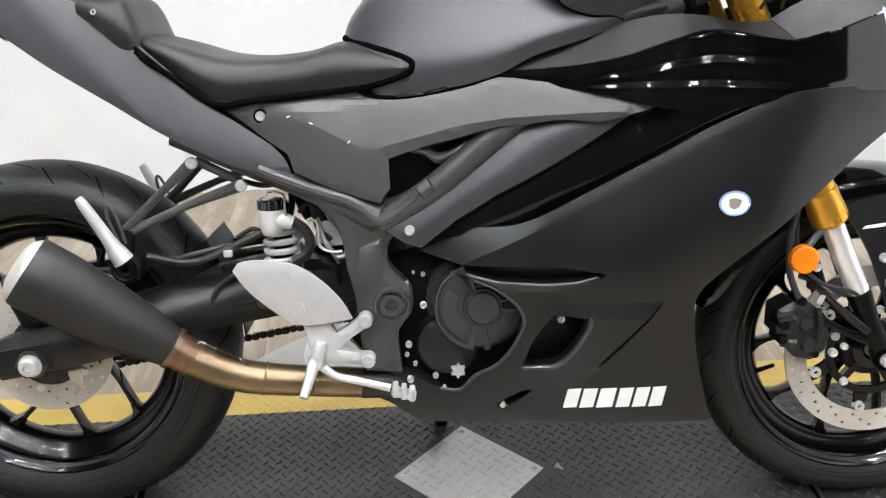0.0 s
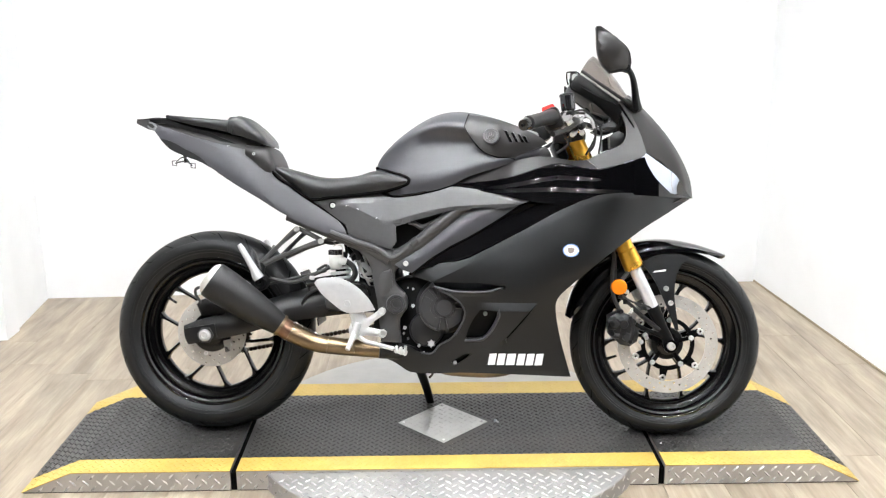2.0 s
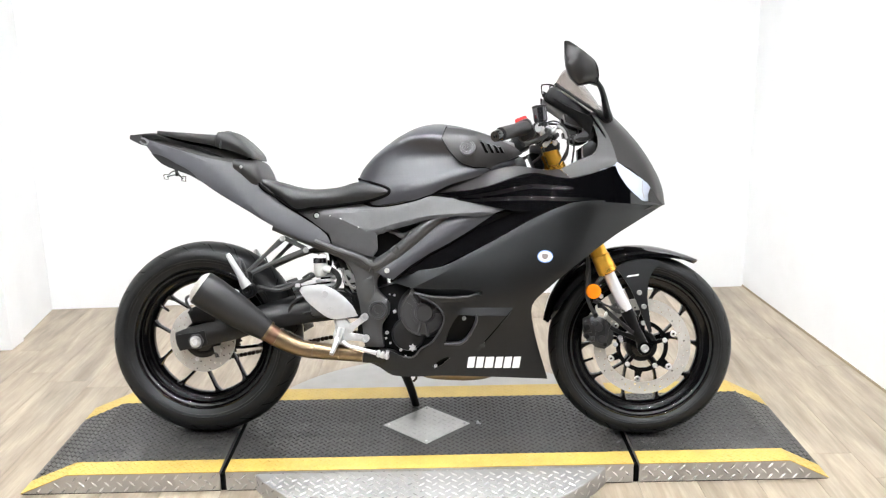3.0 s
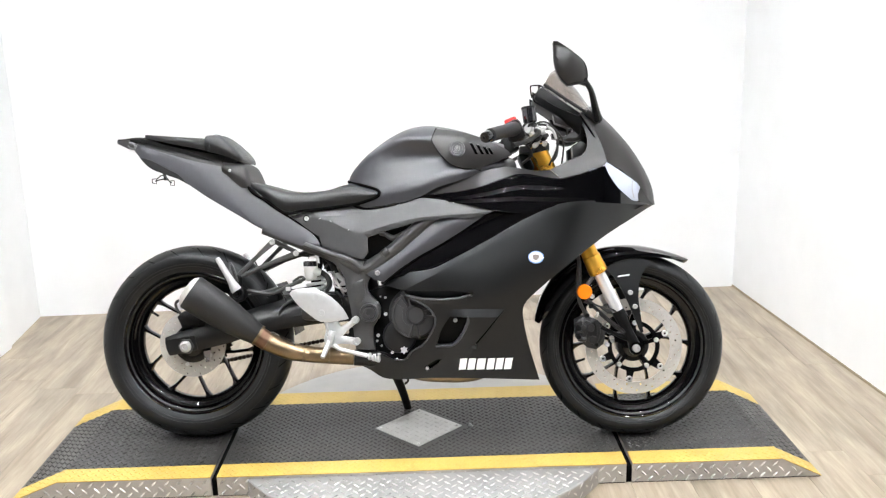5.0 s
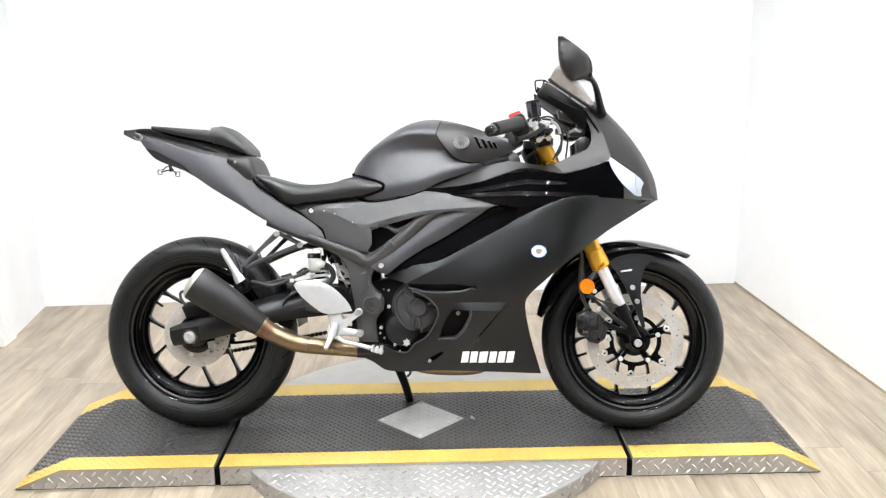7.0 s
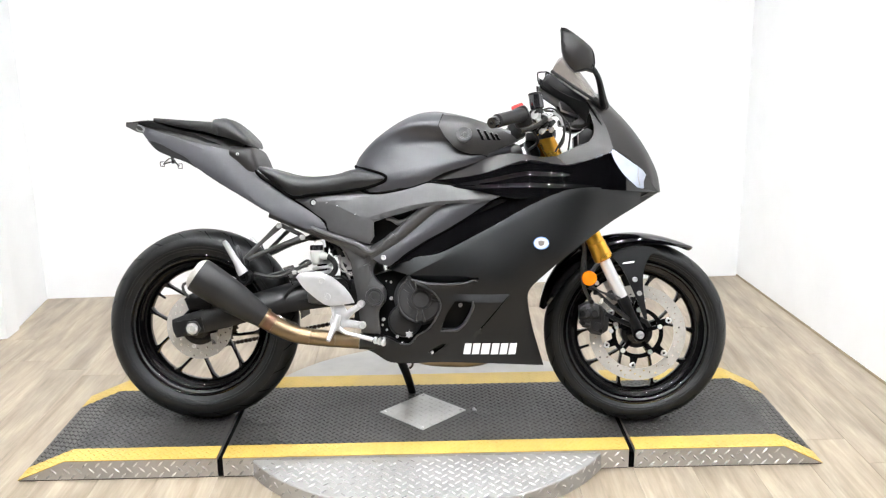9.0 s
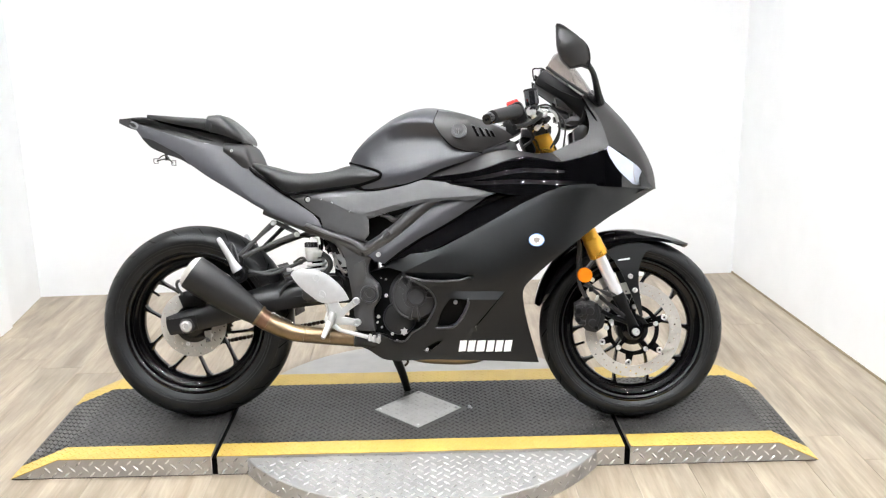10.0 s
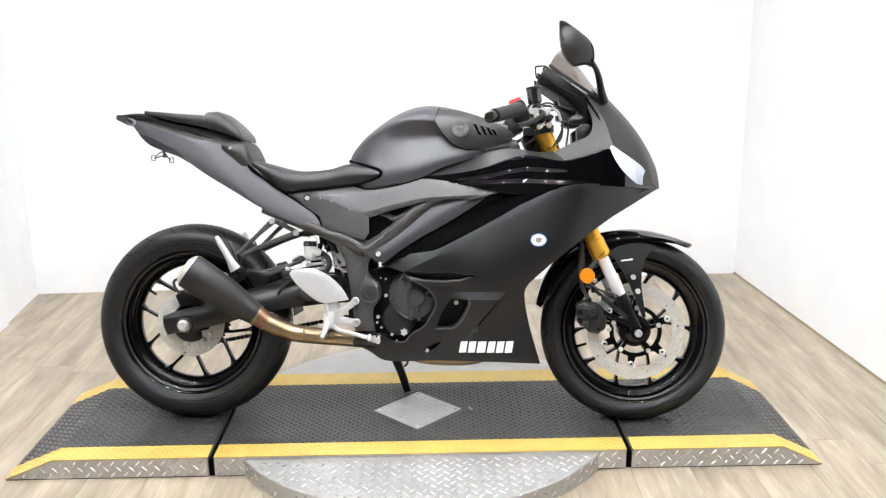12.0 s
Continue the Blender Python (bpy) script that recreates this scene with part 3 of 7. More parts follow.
def tread(name, inside_xy, x0, x1, y0, y1, z_at, mat, parent, pitch=0.026, height=0.0024, size=(0.0190, 0.0060)):
    """Chequer plate marks over a sheet: slanted rows, the next row set half a pitch on and slanted the other way."""
    places = []
    j, y = 0, y0 + pitch / 4
    while y < y1 - pitch / 6:
        x = x0 + pitch * (0.25 + 0.5 * (j % 2))
        while x < x1:
            if inside_xy(x, y):
                a = radians(45 if j % 2 else -45)
                dz = (z_at(x + 0.001) - z_at(x - 0.001)) / 0.002
                d = Vector((math.cos(a), math.sin(a), math.cos(a) * dz)).normalized()
                n = Vector((-dz, 0, 1)).normalized()
                places.append((Vector((x, y, z_at(x))), d, n.cross(d), n))
            x += pitch
        y += pitch / 2
        j += 1
    me = lozenges(places, height, size)
    me.materials.append(M[mat])
    ob = new(name, me)
    ob.parent = parent
    return tagged(ob, kind="stuff")


def face_marks(parent, x0, x1, y, z_top):
    """Bright chequer plate marks on an upright front face."""
    places = []
    for j, z in enumerate((0.0125, 0.0305, 0.0485)):
        x = x0 + 0.016 + 0.01875 * (j % 2)
        while x < x1 - 0.012:
            if z + 0.009 < z_top(x):
                a = radians(-45 if j % 2 else 45)
                d = Vector((math.cos(a), 0, math.sin(a)))
                places.append((Vector((x, y, z)), d, Vector((-d.z, 0, d.x)), Vector((0, -1, 0))))
            x += 0.0375
    me = lozenges(places, 0.0028, (0.0245, 0.0064))
    me.materials.append(M["mark"])
    ob = new("face_pattern", me)
    ob.parent = parent
    return tagged(ob, kind="stuff")


def ribbon(xs, z_at, y0, y1, lift, thick):
    """A sheet that follows the deck's side profile."""
    bm = bmesh.new()
    rows = []
    for x in xs:
        z = z_at(x) + lift
        rows.append([bm.verts.new((x, y0, z)), bm.verts.new((x, y1, z)), bm.verts.new((x, y1, z - thick)), bm.verts.new((x, y0, z - thick))])
    for a, b in zip(rows, rows[1:]):
        for k in range(4):
            bm.faces.new((a[k], a[(k + 1) % 4], b[(k + 1) % 4], b[k]))
    bm.faces.new(rows[0])
    bm.faces.new(rows[-1])
    return bm


def deck(name, x0, x1, bend=None, label=""):
    """A low steel deck with charcoal tread and yellow edges; with bend it runs down to the floor at its far end."""
    ob = new(name)
    lowest = 0.004
    def z_at(x):
        if bend is None:
            return DECK_Z
        end = x1 if bend > 0 else x0
        f = (x - bend) / (end - bend)
        return DECK_Z if f < 0 else max(lowest, DECK_Z + (lowest - DECK_Z) * f)
    xs = [x0, x1] if bend is None else sorted([x0, bend, x1])
    bm = bmesh.new()
    front = [bm.verts.new((x, DECK_Y0, z_at(x))) for x in xs] + [bm.verts.new((x, DECK_Y0, 0.0035)) for x in reversed(xs)]
    back = [bm.verts.new((v.co.x, DECK_Y1, v.co.z)) for v in front]
    bm.faces.new(front)
    bm.faces.new(back)
    for i in range(len(front)):
        j = (i + 1) % len(front)
        bm.faces.new((front[i], front[j], back[j], back[i]))
    part("body", bm, "skirt", ob, "bright chequer plate skirt", 20)
    # black strip added for the shadow line between skirt and floor
    part("shadow_strip", block((x1 - x0 - 0.004, DECK_Y1 - DECK_Y0 - 0.006, 0.004), ((x0 + x1) / 2, (DECK_Y0 + DECK_Y1) / 2, 0.002)), "gap", ob, "black strip standing in for the shadow under the skirt")
    t, ya, yb = 0.0022, DECK_Y0 + 0.076, DECK_Y1 - 0.096
    part("tread_sheet", ribbon(xs, z_at, ya, yb, t, t), "tread", ob, "charcoal painted chequer tread", 10)
    part("edge_stripe", ribbon(xs, z_at, DECK_Y0 - 0.003, ya, t, t), "yellow", ob, "worn yellow safety stripe", 10)
    part("edge_stripe", ribbon(xs, z_at, yb, DECK_Y1 + 0.003, t, t), "yellow", ob, "worn yellow safety stripe", 10)
    def clear(x, y):
        return abs(x - DIA[0]) + abs(y - DIA[1]) > 0.16
    top = lambda x: z_at(x) + t
    tread("tread_pattern", clear, x0 + 0.01, x1 - 0.01, ya, yb, top, "tread", ob)
    tread("stripe_pattern", clear, x0 + 0.01, x1 - 0.01, DECK_Y0, ya, top, "yellow", ob, height=0.0013)
    tread("stripe_pattern", clear, x0 + 0.01, x1 - 0.01, yb, DECK_Y1, top, "yellow", ob, height=0.0008)
    face_marks(ob, x0, x1, DECK_Y0, z_at)
    return tagged(ob, label, "ramp", "sections of the low deck")


DIA = (0.001, 0.041)
deck("deck_section", GAP_L + 0.009, GAP_R - 0.009, None, "charcoal chequer deck section with yellow edges on the turntable")
deck("ramp_section", GAP_R + 0.009, 1.205, 1.085, "charcoal chequer ramp with yellow edges sloping to the floor")
deck("ramp_section", -1.21, GAP_L - 0.009, -1.065, "charcoal chequer ramp with yellow edges sloping to the floor")

for x in (GAP_L, GAP_R):
    strip = part("joint_strip", block((0.017, DECK_Y1 - DECK_Y0 - 0.008, DECK_Z - 0.010), (x, (DECK_Y0 + DECK_Y1) / 2, (DECK_Z - 0.010) / 2 + 0.001), 0.002), "gap")
    tagged(strip, "black rubber strip in the joint between two deck sections", "rubber strip", "strips between the deck sections")

diamond = new("diamond_plate")
diamond.location = (DIA[0], DIA[1], DECK_Z + 0.0022)
hd = 0.142
dp = bmesh.new()
bmesh.ops.create_cube(dp, size=1)
bmesh.ops.scale(dp, vec=(hd * math.sqrt(2), hd * math.sqrt(2), 0.003), verts=dp.verts)
bmesh.ops.bevel(dp, geom=dp.edges[:], offset=0.001, segments=1, affect="EDGES")
bmesh.ops.rotate(dp, cent=(0, 0, 0), matrix=Matrix.Rotation(radians(45), 3, "Z"), verts=dp.verts)
bmesh.ops.translate(dp, vec=(0, 0, 0.0015), verts=dp.verts)
part("plate", dp, "diamond", diamond)
tread("tread_pattern", lambda x, y: abs(x) + abs(y) < hd - 0.012, -hd, hd, -hd, hd, lambda x: 0.003, "diamond", diamond, 0.032, height=0.0018, size=(0.023, 0.0065))
for x, y in ((hd - 0.018, 0), (0.018 - hd, 0), (0, hd - 0.018), (0, 0.018 - hd)):
    part("screw", lathe([(0, 0.0052), (0.003, 0.0052), (0.0045, 0.0035), (0.0045, 0.002), (0, 0.002)], (x, y, 0), "z", 10), "bolt", diamond)
tagged(diamond, "bright chequer plate diamond screwed onto the deck", "plate")

TABLE_C, TABLE_R, TABLE_Z = (0.015, 0.075), 0.615, 0.054
table = new("turntable")
part("disc", lathe([(0, 0), (TABLE_R, 0), (TABLE_R, TABLE_Z - 0.003), (TABLE_R - 0.003, TABLE_Z), (0, TABLE_Z)], (*TABLE_C, 0), "z", 128), "plate", table)
tread("tread_pattern", lambda x, y: math.hypot(x - TABLE_C[0], y - TABLE_C[1]) < TABLE_R - 0.012 and y < DECK_Y0 - 0.008,
      -0.6, 0.63, -0.55, DECK_Y0, lambda x: TABLE_Z, "mark", table, 0.0375, height=0.0026, size=(0.0260, 0.0070))
rim_marks, k = [], 0
while k < 128:
    a = 2 * math.pi * k / 128
    n = Vector((math.cos(a), math.sin(a), 0))
    s = Vector((-n.y, n.x, 0))
    for z, q in ((0.014, 1), (0.044, 1)) if k % 2 else ((0.029, -1),):
        d = (s * 0.77 + Vector((0, 0, 0.64 * q))).normalized()
        rim_marks.append((Vector((*TABLE_C, z)) + n * TABLE_R, d, d.cross(n), n))
    k += 1
rm = lozenges(rim_marks, 0.0018, (0.024, 0.006))
rm.materials.append(M["mark"])
rmo = new("rim_pattern", rm)
rmo.parent = table
tagged(rmo, kind="stuff")
tagged(table, "round bright chequer plate turntable under the deck", "turntable")


# ---------------------------------------------------------------- the motorcycle
# Its own axes: x ahead from the rear axle, y to its left, z up from the ground; it leans away on its side stand.
bike = new("motorcycle")
bike.matrix_basis = Matrix.Translation((-0.707, 0.036, 0.063)) @ pose(0, 0, 0, 0, 0, -3.5) @ pose(0, 0, 0, -12, 0, 0)
tagged(bike, "matte black sport motorcycle leaning on its side stand on the deck", "motorcycle")


def both(name, outline, depth, mat, label="", parent=None, angle=32, **kw):
    """A panel on each side of the motorcycle."""
    r = part(name, plate(outline, depth, side=-1, **kw), mat, parent or bike, label, angle)
    part(name, plate(outline, depth, side=1, **kw), mat, parent or bike, label, angle)
    return r


# ---- wheels
def wheel(name, cx, cz, R, half, rim_half, disc_side, label):
    w = new(name)
    w.parent = bike
    w.location = (cx, 0, cz)
    tagged(w, label)
    k = R - 0.224
    prof = [(0.215, -rim_half + 0.004), (0.224, -rim_half - 0.002), (0.224 + 0.20 * k, -half * 0.92), (0.224 + 0.40 * k, -half), (0.224 + 0.58 * k, -half * 0.965),
            (0.224 + 0.77 * k, -half * 0.80), (0.224 + 0.91 * k, -half * 0.52), (0.224 + 0.98 * k, -half * 0.24), (R, 0)]
    prof = [(p.x, p.y) for p in catmull([(*p, 0) for p in prof], 25)]
    prof += [(r, -h) for r, h in prof[-2::-1]]
    part("tyre", lathe(prof, (0, 0, 0), "y", 112, closed=True), "rubber", w, "black road tyre with fine slanted grooves", 50)
    rh = rim_half
    side = [(0.219, -rh + 0.004), (0.2285, -rh - 0.002), (0.2290, -rh - 0.0055), (0.2255, -rh - 0.0065), (0.2215, -rh - 0.003), (0.2185, -rh + 0.003), (0.2130, -rh + 0.006),
            (0.2105, -rh + 0.014), (0.2000, -rh * 0.60), (0.1880, -rh * 0.42), (0.1815, -rh * 0.25), (0.1795, 0)]
    for f, g in ((0.24, 0.945), (0.34, 0.992), (0.66, 0.905)):
        ring = [(0.224 + (f - 0.014) * k, -half * g + 0.002), (0.224 + f * k, -half * g - 0.0009), (0.224 + (f + 0.014) * k, -half * g + 0.002)]
        part("sidewall_rib", lathe(ring, (0, 0, 0), "y", 96, closed=True), "rubber", w, "", 50)
    part("rim", lathe(side + [(r, -h) for r, h in side[-2::-1]], (0, 0, 0), "y", 112, closed=True), "rim", w, "satin black cast rim", 40)
    return w


def spokes(w, first, spread, hub_r, reach):
    """Ten slim cast spokes: five pairs that close up towards the hub."""
    for i in range(10):
        c0 = first + 72 * (i // 2)
        q = 1 if i % 2 else -1
        a, a0 = radians(c0 + q * spread), radians(c0 + q * 5)
        secs = []
        for f, wd, th in ((0, 0.016, 0.036), (0.16, 0.012, 0.032), (0.30, 0.0102, 0.028), (0.5, 0.0096, 0.026), (0.84, 0.0108, 0.025), (0.94, 0.016, 0.028), (1, 0.030, 0.034)):
            aa = a0 + (a - a0) * max(0, (f - 0.30) / 0.70) ** 0.85
            r = hub_r + (reach - hub_r) * f
            c = Vector((r * math.cos(aa), 0, r * math.sin(aa)))
            t = Vector((-math.sin(aa), 0, math.cos(aa)))
            y = Vector((0, 1, 0))
            secs.append([c + t * (wd / 2) * p + y * (th / 2) * h for p, h in
                         ((-1, -0.5), (-0.55, -1), (0.55, -1), (1, -0.5), (1, 0.5), (0.55, 1), (-0.55, 1), (-1, 0.5))])
        part("spoke", loft(secs), "rim", w, "", 40)


def grooves(w, R, half, count):
    """Slanted tread grooves cut near both shoulders, seen as dark inlaid slots."""
    k = R - 0.224
    verts, faces = [], []
    prof = catmull([(0.224 + 0.62 * k, -half * 0.955, 0), (0.224 + 0.77 * k, -half * 0.80, 0), (0.224 + 0.91 * k, -half * 0.52, 0), (0.224 + 0.98 * k, -half * 0.24, 0)], 10)
    for s in (-1, 1):
        for i in range(count):
            base = 2 * math.pi * i / count
            for lo, hi, lean in ((1, 6, 0.10), (5, 9, 0.16)):
                b0 = len(verts)
                for j in range(lo, hi + 1):
                    p = prof[j]
                    a = base + lean * (j - lo) / (hi - lo) + (0.12 if lo > 3 else 0)
                    for da in (-0.0065, 0.0065):
                        verts.append(((p.x + 0.0004) * math.cos(a + da), s * (-p.y + 0.0004), (p.x + 0.0004) * math.sin(a + da)))
                for j in range(hi - lo):
                    q = b0 + 2 * j
                    faces.append((q, q + 1, q + 3, q + 2))
    me = bpy.data.meshes.new("groove_pattern")
    me.from_pydata(verts, [], faces)
    me.materials.append(M["gap"])
    ob = new("groove_pattern", me)
    ob.parent = w
    return tagged(ob, kind="stuff")


def valve_stem(w, degrees):
    a = radians(degrees)
    part("valve_stem", tube([(r * math.cos(a), -0.012, r * math.sin(a)) for r in (0.186, 0.170, 0.152)], [0.0055, 0.0042, 0.0038], 10), "rim", w, "black rubber valve stem")


def ring_points(r, n, a0=0.0):
    return [(r * math.cos(a0 + 2 * math.pi * k / n), r * math.sin(a0 + 2 * math.pi * k / n)) for k in range(n)]


def disc_plate(name, w, ro, ri, y, drill, waves=0, thick=0.0045):
    """A drilled brake disc, with real holes."""
    outer = [( (ro + (0.002 * math.cos(waves * t) if waves else 0)) * math.cos(t), (ro + (0.002 * math.cos(waves * t) if waves else 0)) * math.sin(t))
             for t in (2 * math.pi * k / 96 for k in range(96))]
    holes = [ring_points(ri, 60)]
    for r, a in drill:
        c = (r * math.cos(a), r * math.sin(a))
        holes.append([(c[0] + x, c[1] + z) for x, z in ring_points(0.0032, 7)])
    return part(name, plate(outer, flat(-y), thick, holes, 0.022, smooth=False), "disc", w, "drilled steel brake disc", 30)


REAR, FRONT = (0.0, 0.311), (1.387, 0.289)
rear_wheel = wheel("rear_wheel", *REAR, 0.3095, 0.070, 0.053, -1, "rear wheel with a satin black cast rim")
spokes(rear_wheel, 259, 21, 0.050, 0.183)
grooves(rear_wheel, 0.3095, 0.070, 22)
part("hub", lathe([(0.020, -0.075), (0.040, -0.072), (0.044, -0.05), (0.058, -0.03), (0.060, 0.03), (0.050, 0.06), (0.045, 0.075), (0.02, 0.078)], (0, 0, 0), "y", 40, closed=True), "rim", rear_wheel)
valve_stem(rear_wheel, 147)
disc_plate("brake_disc", rear_wheel, 0.106, 0.060, -0.066,
           [(r, radians(a + o)) for r, o in ((0.074, 0), (0.086, 9), (0.098, 18)) for a in range(0, 360, 24)])
part("disc_carrier", lathe([(0.03, -0.060), (0.064, -0.060), (0.064, -0.0655), (0.050, -0.068), (0.03, -0.068)], (0, 0, 0), "y", 40, closed=True), "rim", rear_wheel)
for k in range(5):
    bolt((0.068 * math.cos(radians(38 + 72 * k)), -0.066, 0.068 * math.sin(radians(38 + 72 * k))), 0.0065, 0.005, name="disc_bolt", parent=rear_wheel)
sprocket = [(r * math.cos(t), r * math.sin(t)) for k in range(43 * 4) for t in (2 * math.pi * k / 172,) for r in ((0.094, 0.094, 0.088, 0.088)[k % 4],)]
part("sprocket", plate(sprocket, flat(-0.062), 0.006, [ring_points(0.062, 30)], 0.03, smooth=False), "chain", rear_wheel, "dark steel sprocket")

front_wheel = wheel("front_wheel", *FRONT, 0.2875, 0.055, 0.042, -1, "front wheel with a satin black cast rim")
spokes(front_wheel, 307, 20, 0.040, 0.183)
grooves(front_wheel, 0.2875, 0.055, 22)
part("hub", lathe([(0.018, -0.070), (0.034, -0.066), (0.036, -0.045), (0.048, -0.025), (0.048, 0.025), (0.036, 0.045), (0.034, 0.066), (0.018, 0.070)], (0, 0, 0), "y", 40, closed=True), "rim", front_wheel)
part("hub_flange", lathe([(0.012, -0.062), (0.040, -0.062), (0.047, -0.058), (0.050, -0.050), (0.040, -0.040), (0.012, -0.040)], (0, 0, 0), "y", 40, closed=True), "engine", front_wheel)
valve_stem(front_wheel, 198)
disc_plate("brake_disc", front_wheel, 0.149, 0.113, -0.066,
           [(r, radians(a + o)) for r, o in ((0.121, 0), (0.130, 7), (0.139, 14)) for a in range(0, 360, 20)], waves=0)
part("disc_carrier", plate(ring_points(0.080, 60), flat(0.068), 0.006, [ring_points(0.067, 50)], 0.03, smooth=False), "rim", front_wheel, "black disc carrier ring")
for k in range(6):
    a = radians(22 + 60 * k)
    lug = [Vector((r * math.cos(a + q), -0.068, r * math.sin(a + q))) for r, q in ((0.078, -0.16), (0.112, -0.06), (0.112, 0.06), (0.078, 0.16))]
    part("carrier_lug", loft([lug, [p + Vector((0, 0.006, 0)) for p in lug]]), "rim", front_wheel)
for k in range(6):
    a = radians(22 + 60 * k)
    part("disc_bobbin", lathe([(0.004, -0.0735), (0.0085, -0.0735), (0.0095, -0.071), (0.0095, -0.062), (0.004, -0.062)], (0.103 * math.cos(a), 0, 0.103 * math.sin(a)), "y", 14, closed=True), "bolt", front_wheel)
for k in range(5):
    a = radians(15 + 72 * k)
    bolt((0.072 * math.cos(a), -0.068, 0.072 * math.sin(a)), 0.0075, 0.005, name="disc_bolt", parent=front_wheel)
    arm = [Vector((r * math.cos(a + q), -0.064, r * math.sin(a + q))) for r, q in ((0.030, -0.22), (0.070, -0.08), (0.070, 0.08), (0.030, 0.22))]
    part("carrier_arm", loft([arm, [p + Vector((0, 0.012, 0)) for p in arm]]), "rim", front_wheel)

# ---- body width of the fairings: half widths at places of the side view
BODY = tps([(1.08, 0.575, 0.2185), (0.605, 0.533, 0.172), (0.839, 0.388, 0.194), (1.09, 0.198, 0.145), (1.008, 0.238, 0.163), (0.80, 0.215, 0.157),
            (0.52, 0.25, 0.122), (0.667, 0.293, 0.160), (1.448, 0.722, 0.030), (1.155, 0.538, 0.208), (1.30, 0.64, 0.140), (1.338, 0.728, 0.140),
            (1.20, 0.735, 0.205), (1.05, 0.72, 0.205), (0.90, 0.60, 0.203), (0.75, 0.50, 0.201), (1.05, 0.41, 0.188), (1.06, 0.30, 0.163), (0.95, 0.32, 0.180), (0.95, 0.46, 0.2165), (0.85, 0.47, 0.2105)])


fairing_outline = [(0.612, 0.502), (0.672, 0.530), (0.716, 0.535), (0.759, 0.541), (0.792, 0.552), (0.830, 0.571), (0.905, 0.610), (0.970, 0.645), (1.032, 0.680), (1.085, 0.705), (1.121, 0.721), (1.158, 0.733), (1.207, 0.739), (1.250, 0.740), (1.315, 0.737), (1.390, 0.730), (1.450, 0.722),
                   (1.372, 0.680), (1.295, 0.636), (1.225, 0.588), (1.155, 0.536), (1.069, 0.462), (1.044, 0.432), (1.041, 0.400), (1.056, 0.319), (1.090, 0.200),
                   (0.954, 0.207), (0.779, 0.210), (0.621, 0.206), (0.569, 0.234), (0.500, 0.262), (0.505, 0.282), (0.560, 0.292), (0.610, 0.284),
                   (0.650, 0.267), (0.682, 0.267), (0.705, 0.293), (0.738, 0.313), (0.763, 0.346), (0.779, 0.388), (0.766, 0.418), (0.735, 0.4430), (0.702, 0.4570), (0.672, 0.4700), (0.686, 0.4790), (0.650, 0.4885), (0.614, 0.4975)]
vent_hole = [(0.823, 0.404), (0.856, 0.4025), (0.8765, 0.399), (0.8735, 0.380), (0.855, 0.343), (0.829, 0.316), (0.778, 0.311), (0.786, 0.340), (0.801, 0.372)]
slot_hole = [(0.739, 0.241), (0.757, 0.254), (0.785, 0.269), (0.796, 0.267), (0.770, 0.246), (0.749, 0.231)]


def ramp(v, a, b):
    """0 at a, 1 at b, straight between."""
    return min(1, max(0, (v - a) / (b - a)))


def blade_z(x):
    return float(np.interp(x, (0.690, 0.739, 0.804, 0.852, 0.890), (0.4665, 0.4555, 0.4530, 0.4570, 0.4690)))


def channel_z(x):
    return float(np.interp(x, (0.690, 0.75, 0.83, 0.890), (0.4800, 0.4800, 0.4800, 0.4720)))


def fairing_depth(x, z):
    """The flank: a tilted facet at its rear tip, a hollow above the blade and a proud field ahead of the engine."""
    w = BODY(x, z)
    if 0.60 < x < 0.81 and z > 0.47:
        w -= 0.42 * max(0, z - (0.480 + (x - 0.683) * 0.496)) * ramp(x, 0.83, 0.74)
    if 0.690 < x < 0.890 and z < 0.485:
        b, c = blade_z(x), channel_z(x)
        if z >= b:
            u = (z - b) / max(0.001, c - b)
            w += 0.004 - 0.024 * ramp(u, 0, 0.12) + 0.020 * ramp(u, 0.12, 1.0) if u < 1 else 0
        else:
            w += 0.004 * ramp(z, b - 0.012, b)
    if z < 0.44:
        xs = 0.9035 + (z - 0.3182) * 0.84
        t = ramp(z, 0.4235, 0.399) * ramp(z, 0.262, 0.350) * ramp(x, xs, xs - 0.004) * ramp(x, 0.785, 0.865)
        w += 0.011 * t
    return w


fairing_creases = [[(0.683, 0.480), (0.808, 0.542)], [(0.69, 0.4800), (0.75, 0.4800), (0.83, 0.4800), (0.888, 0.4720)], [(0.69, 0.4665), (0.739, 0.4555), (0.804, 0.4530), (0.852, 0.4570), (0.889, 0.4690)],
                   [(0.692, 0.4683), (0.739, 0.4588), (0.804, 0.4565), (0.852, 0.4602), (0.880, 0.4690)], [(0.800, 0.4235), (0.986, 0.4235)], [(0.820, 0.3990), (0.966, 0.3990)],
                   [(0.9870, 0.4182), (0.9000, 0.3140)], [(0.9830, 0.4182), (0.8960, 0.3140)]]
both("side_fairing", fairing_outline, fairing_depth, "matte", "matte black side fairing with vents", holes=[vent_hole, slot_hole], step=0.0115, edge=0.002, lines=fairing_creases, angle=11, thick=0.005)
both("panel_gap", [(0.9865, 0.4205), (0.9795, 0.4150), (0.8980, 0.3180), (0.9020, 0.3180)], lambda x, z: BODY(x, z) + 0.002 + 0.011 * ramp(z, 0.4235, 0.399) * ramp(z, 0.262, 0.350), "gap", thick=0.003, step=0.010)
both("slot_back", [(0.730, 0.232), (0.745, 0.224), (0.806, 0.262), (0.800, 0.276), (0.757, 0.266), (0.733, 0.250)], lambda x, z: BODY(x, z) - 0.022, "engine", step=0.02)
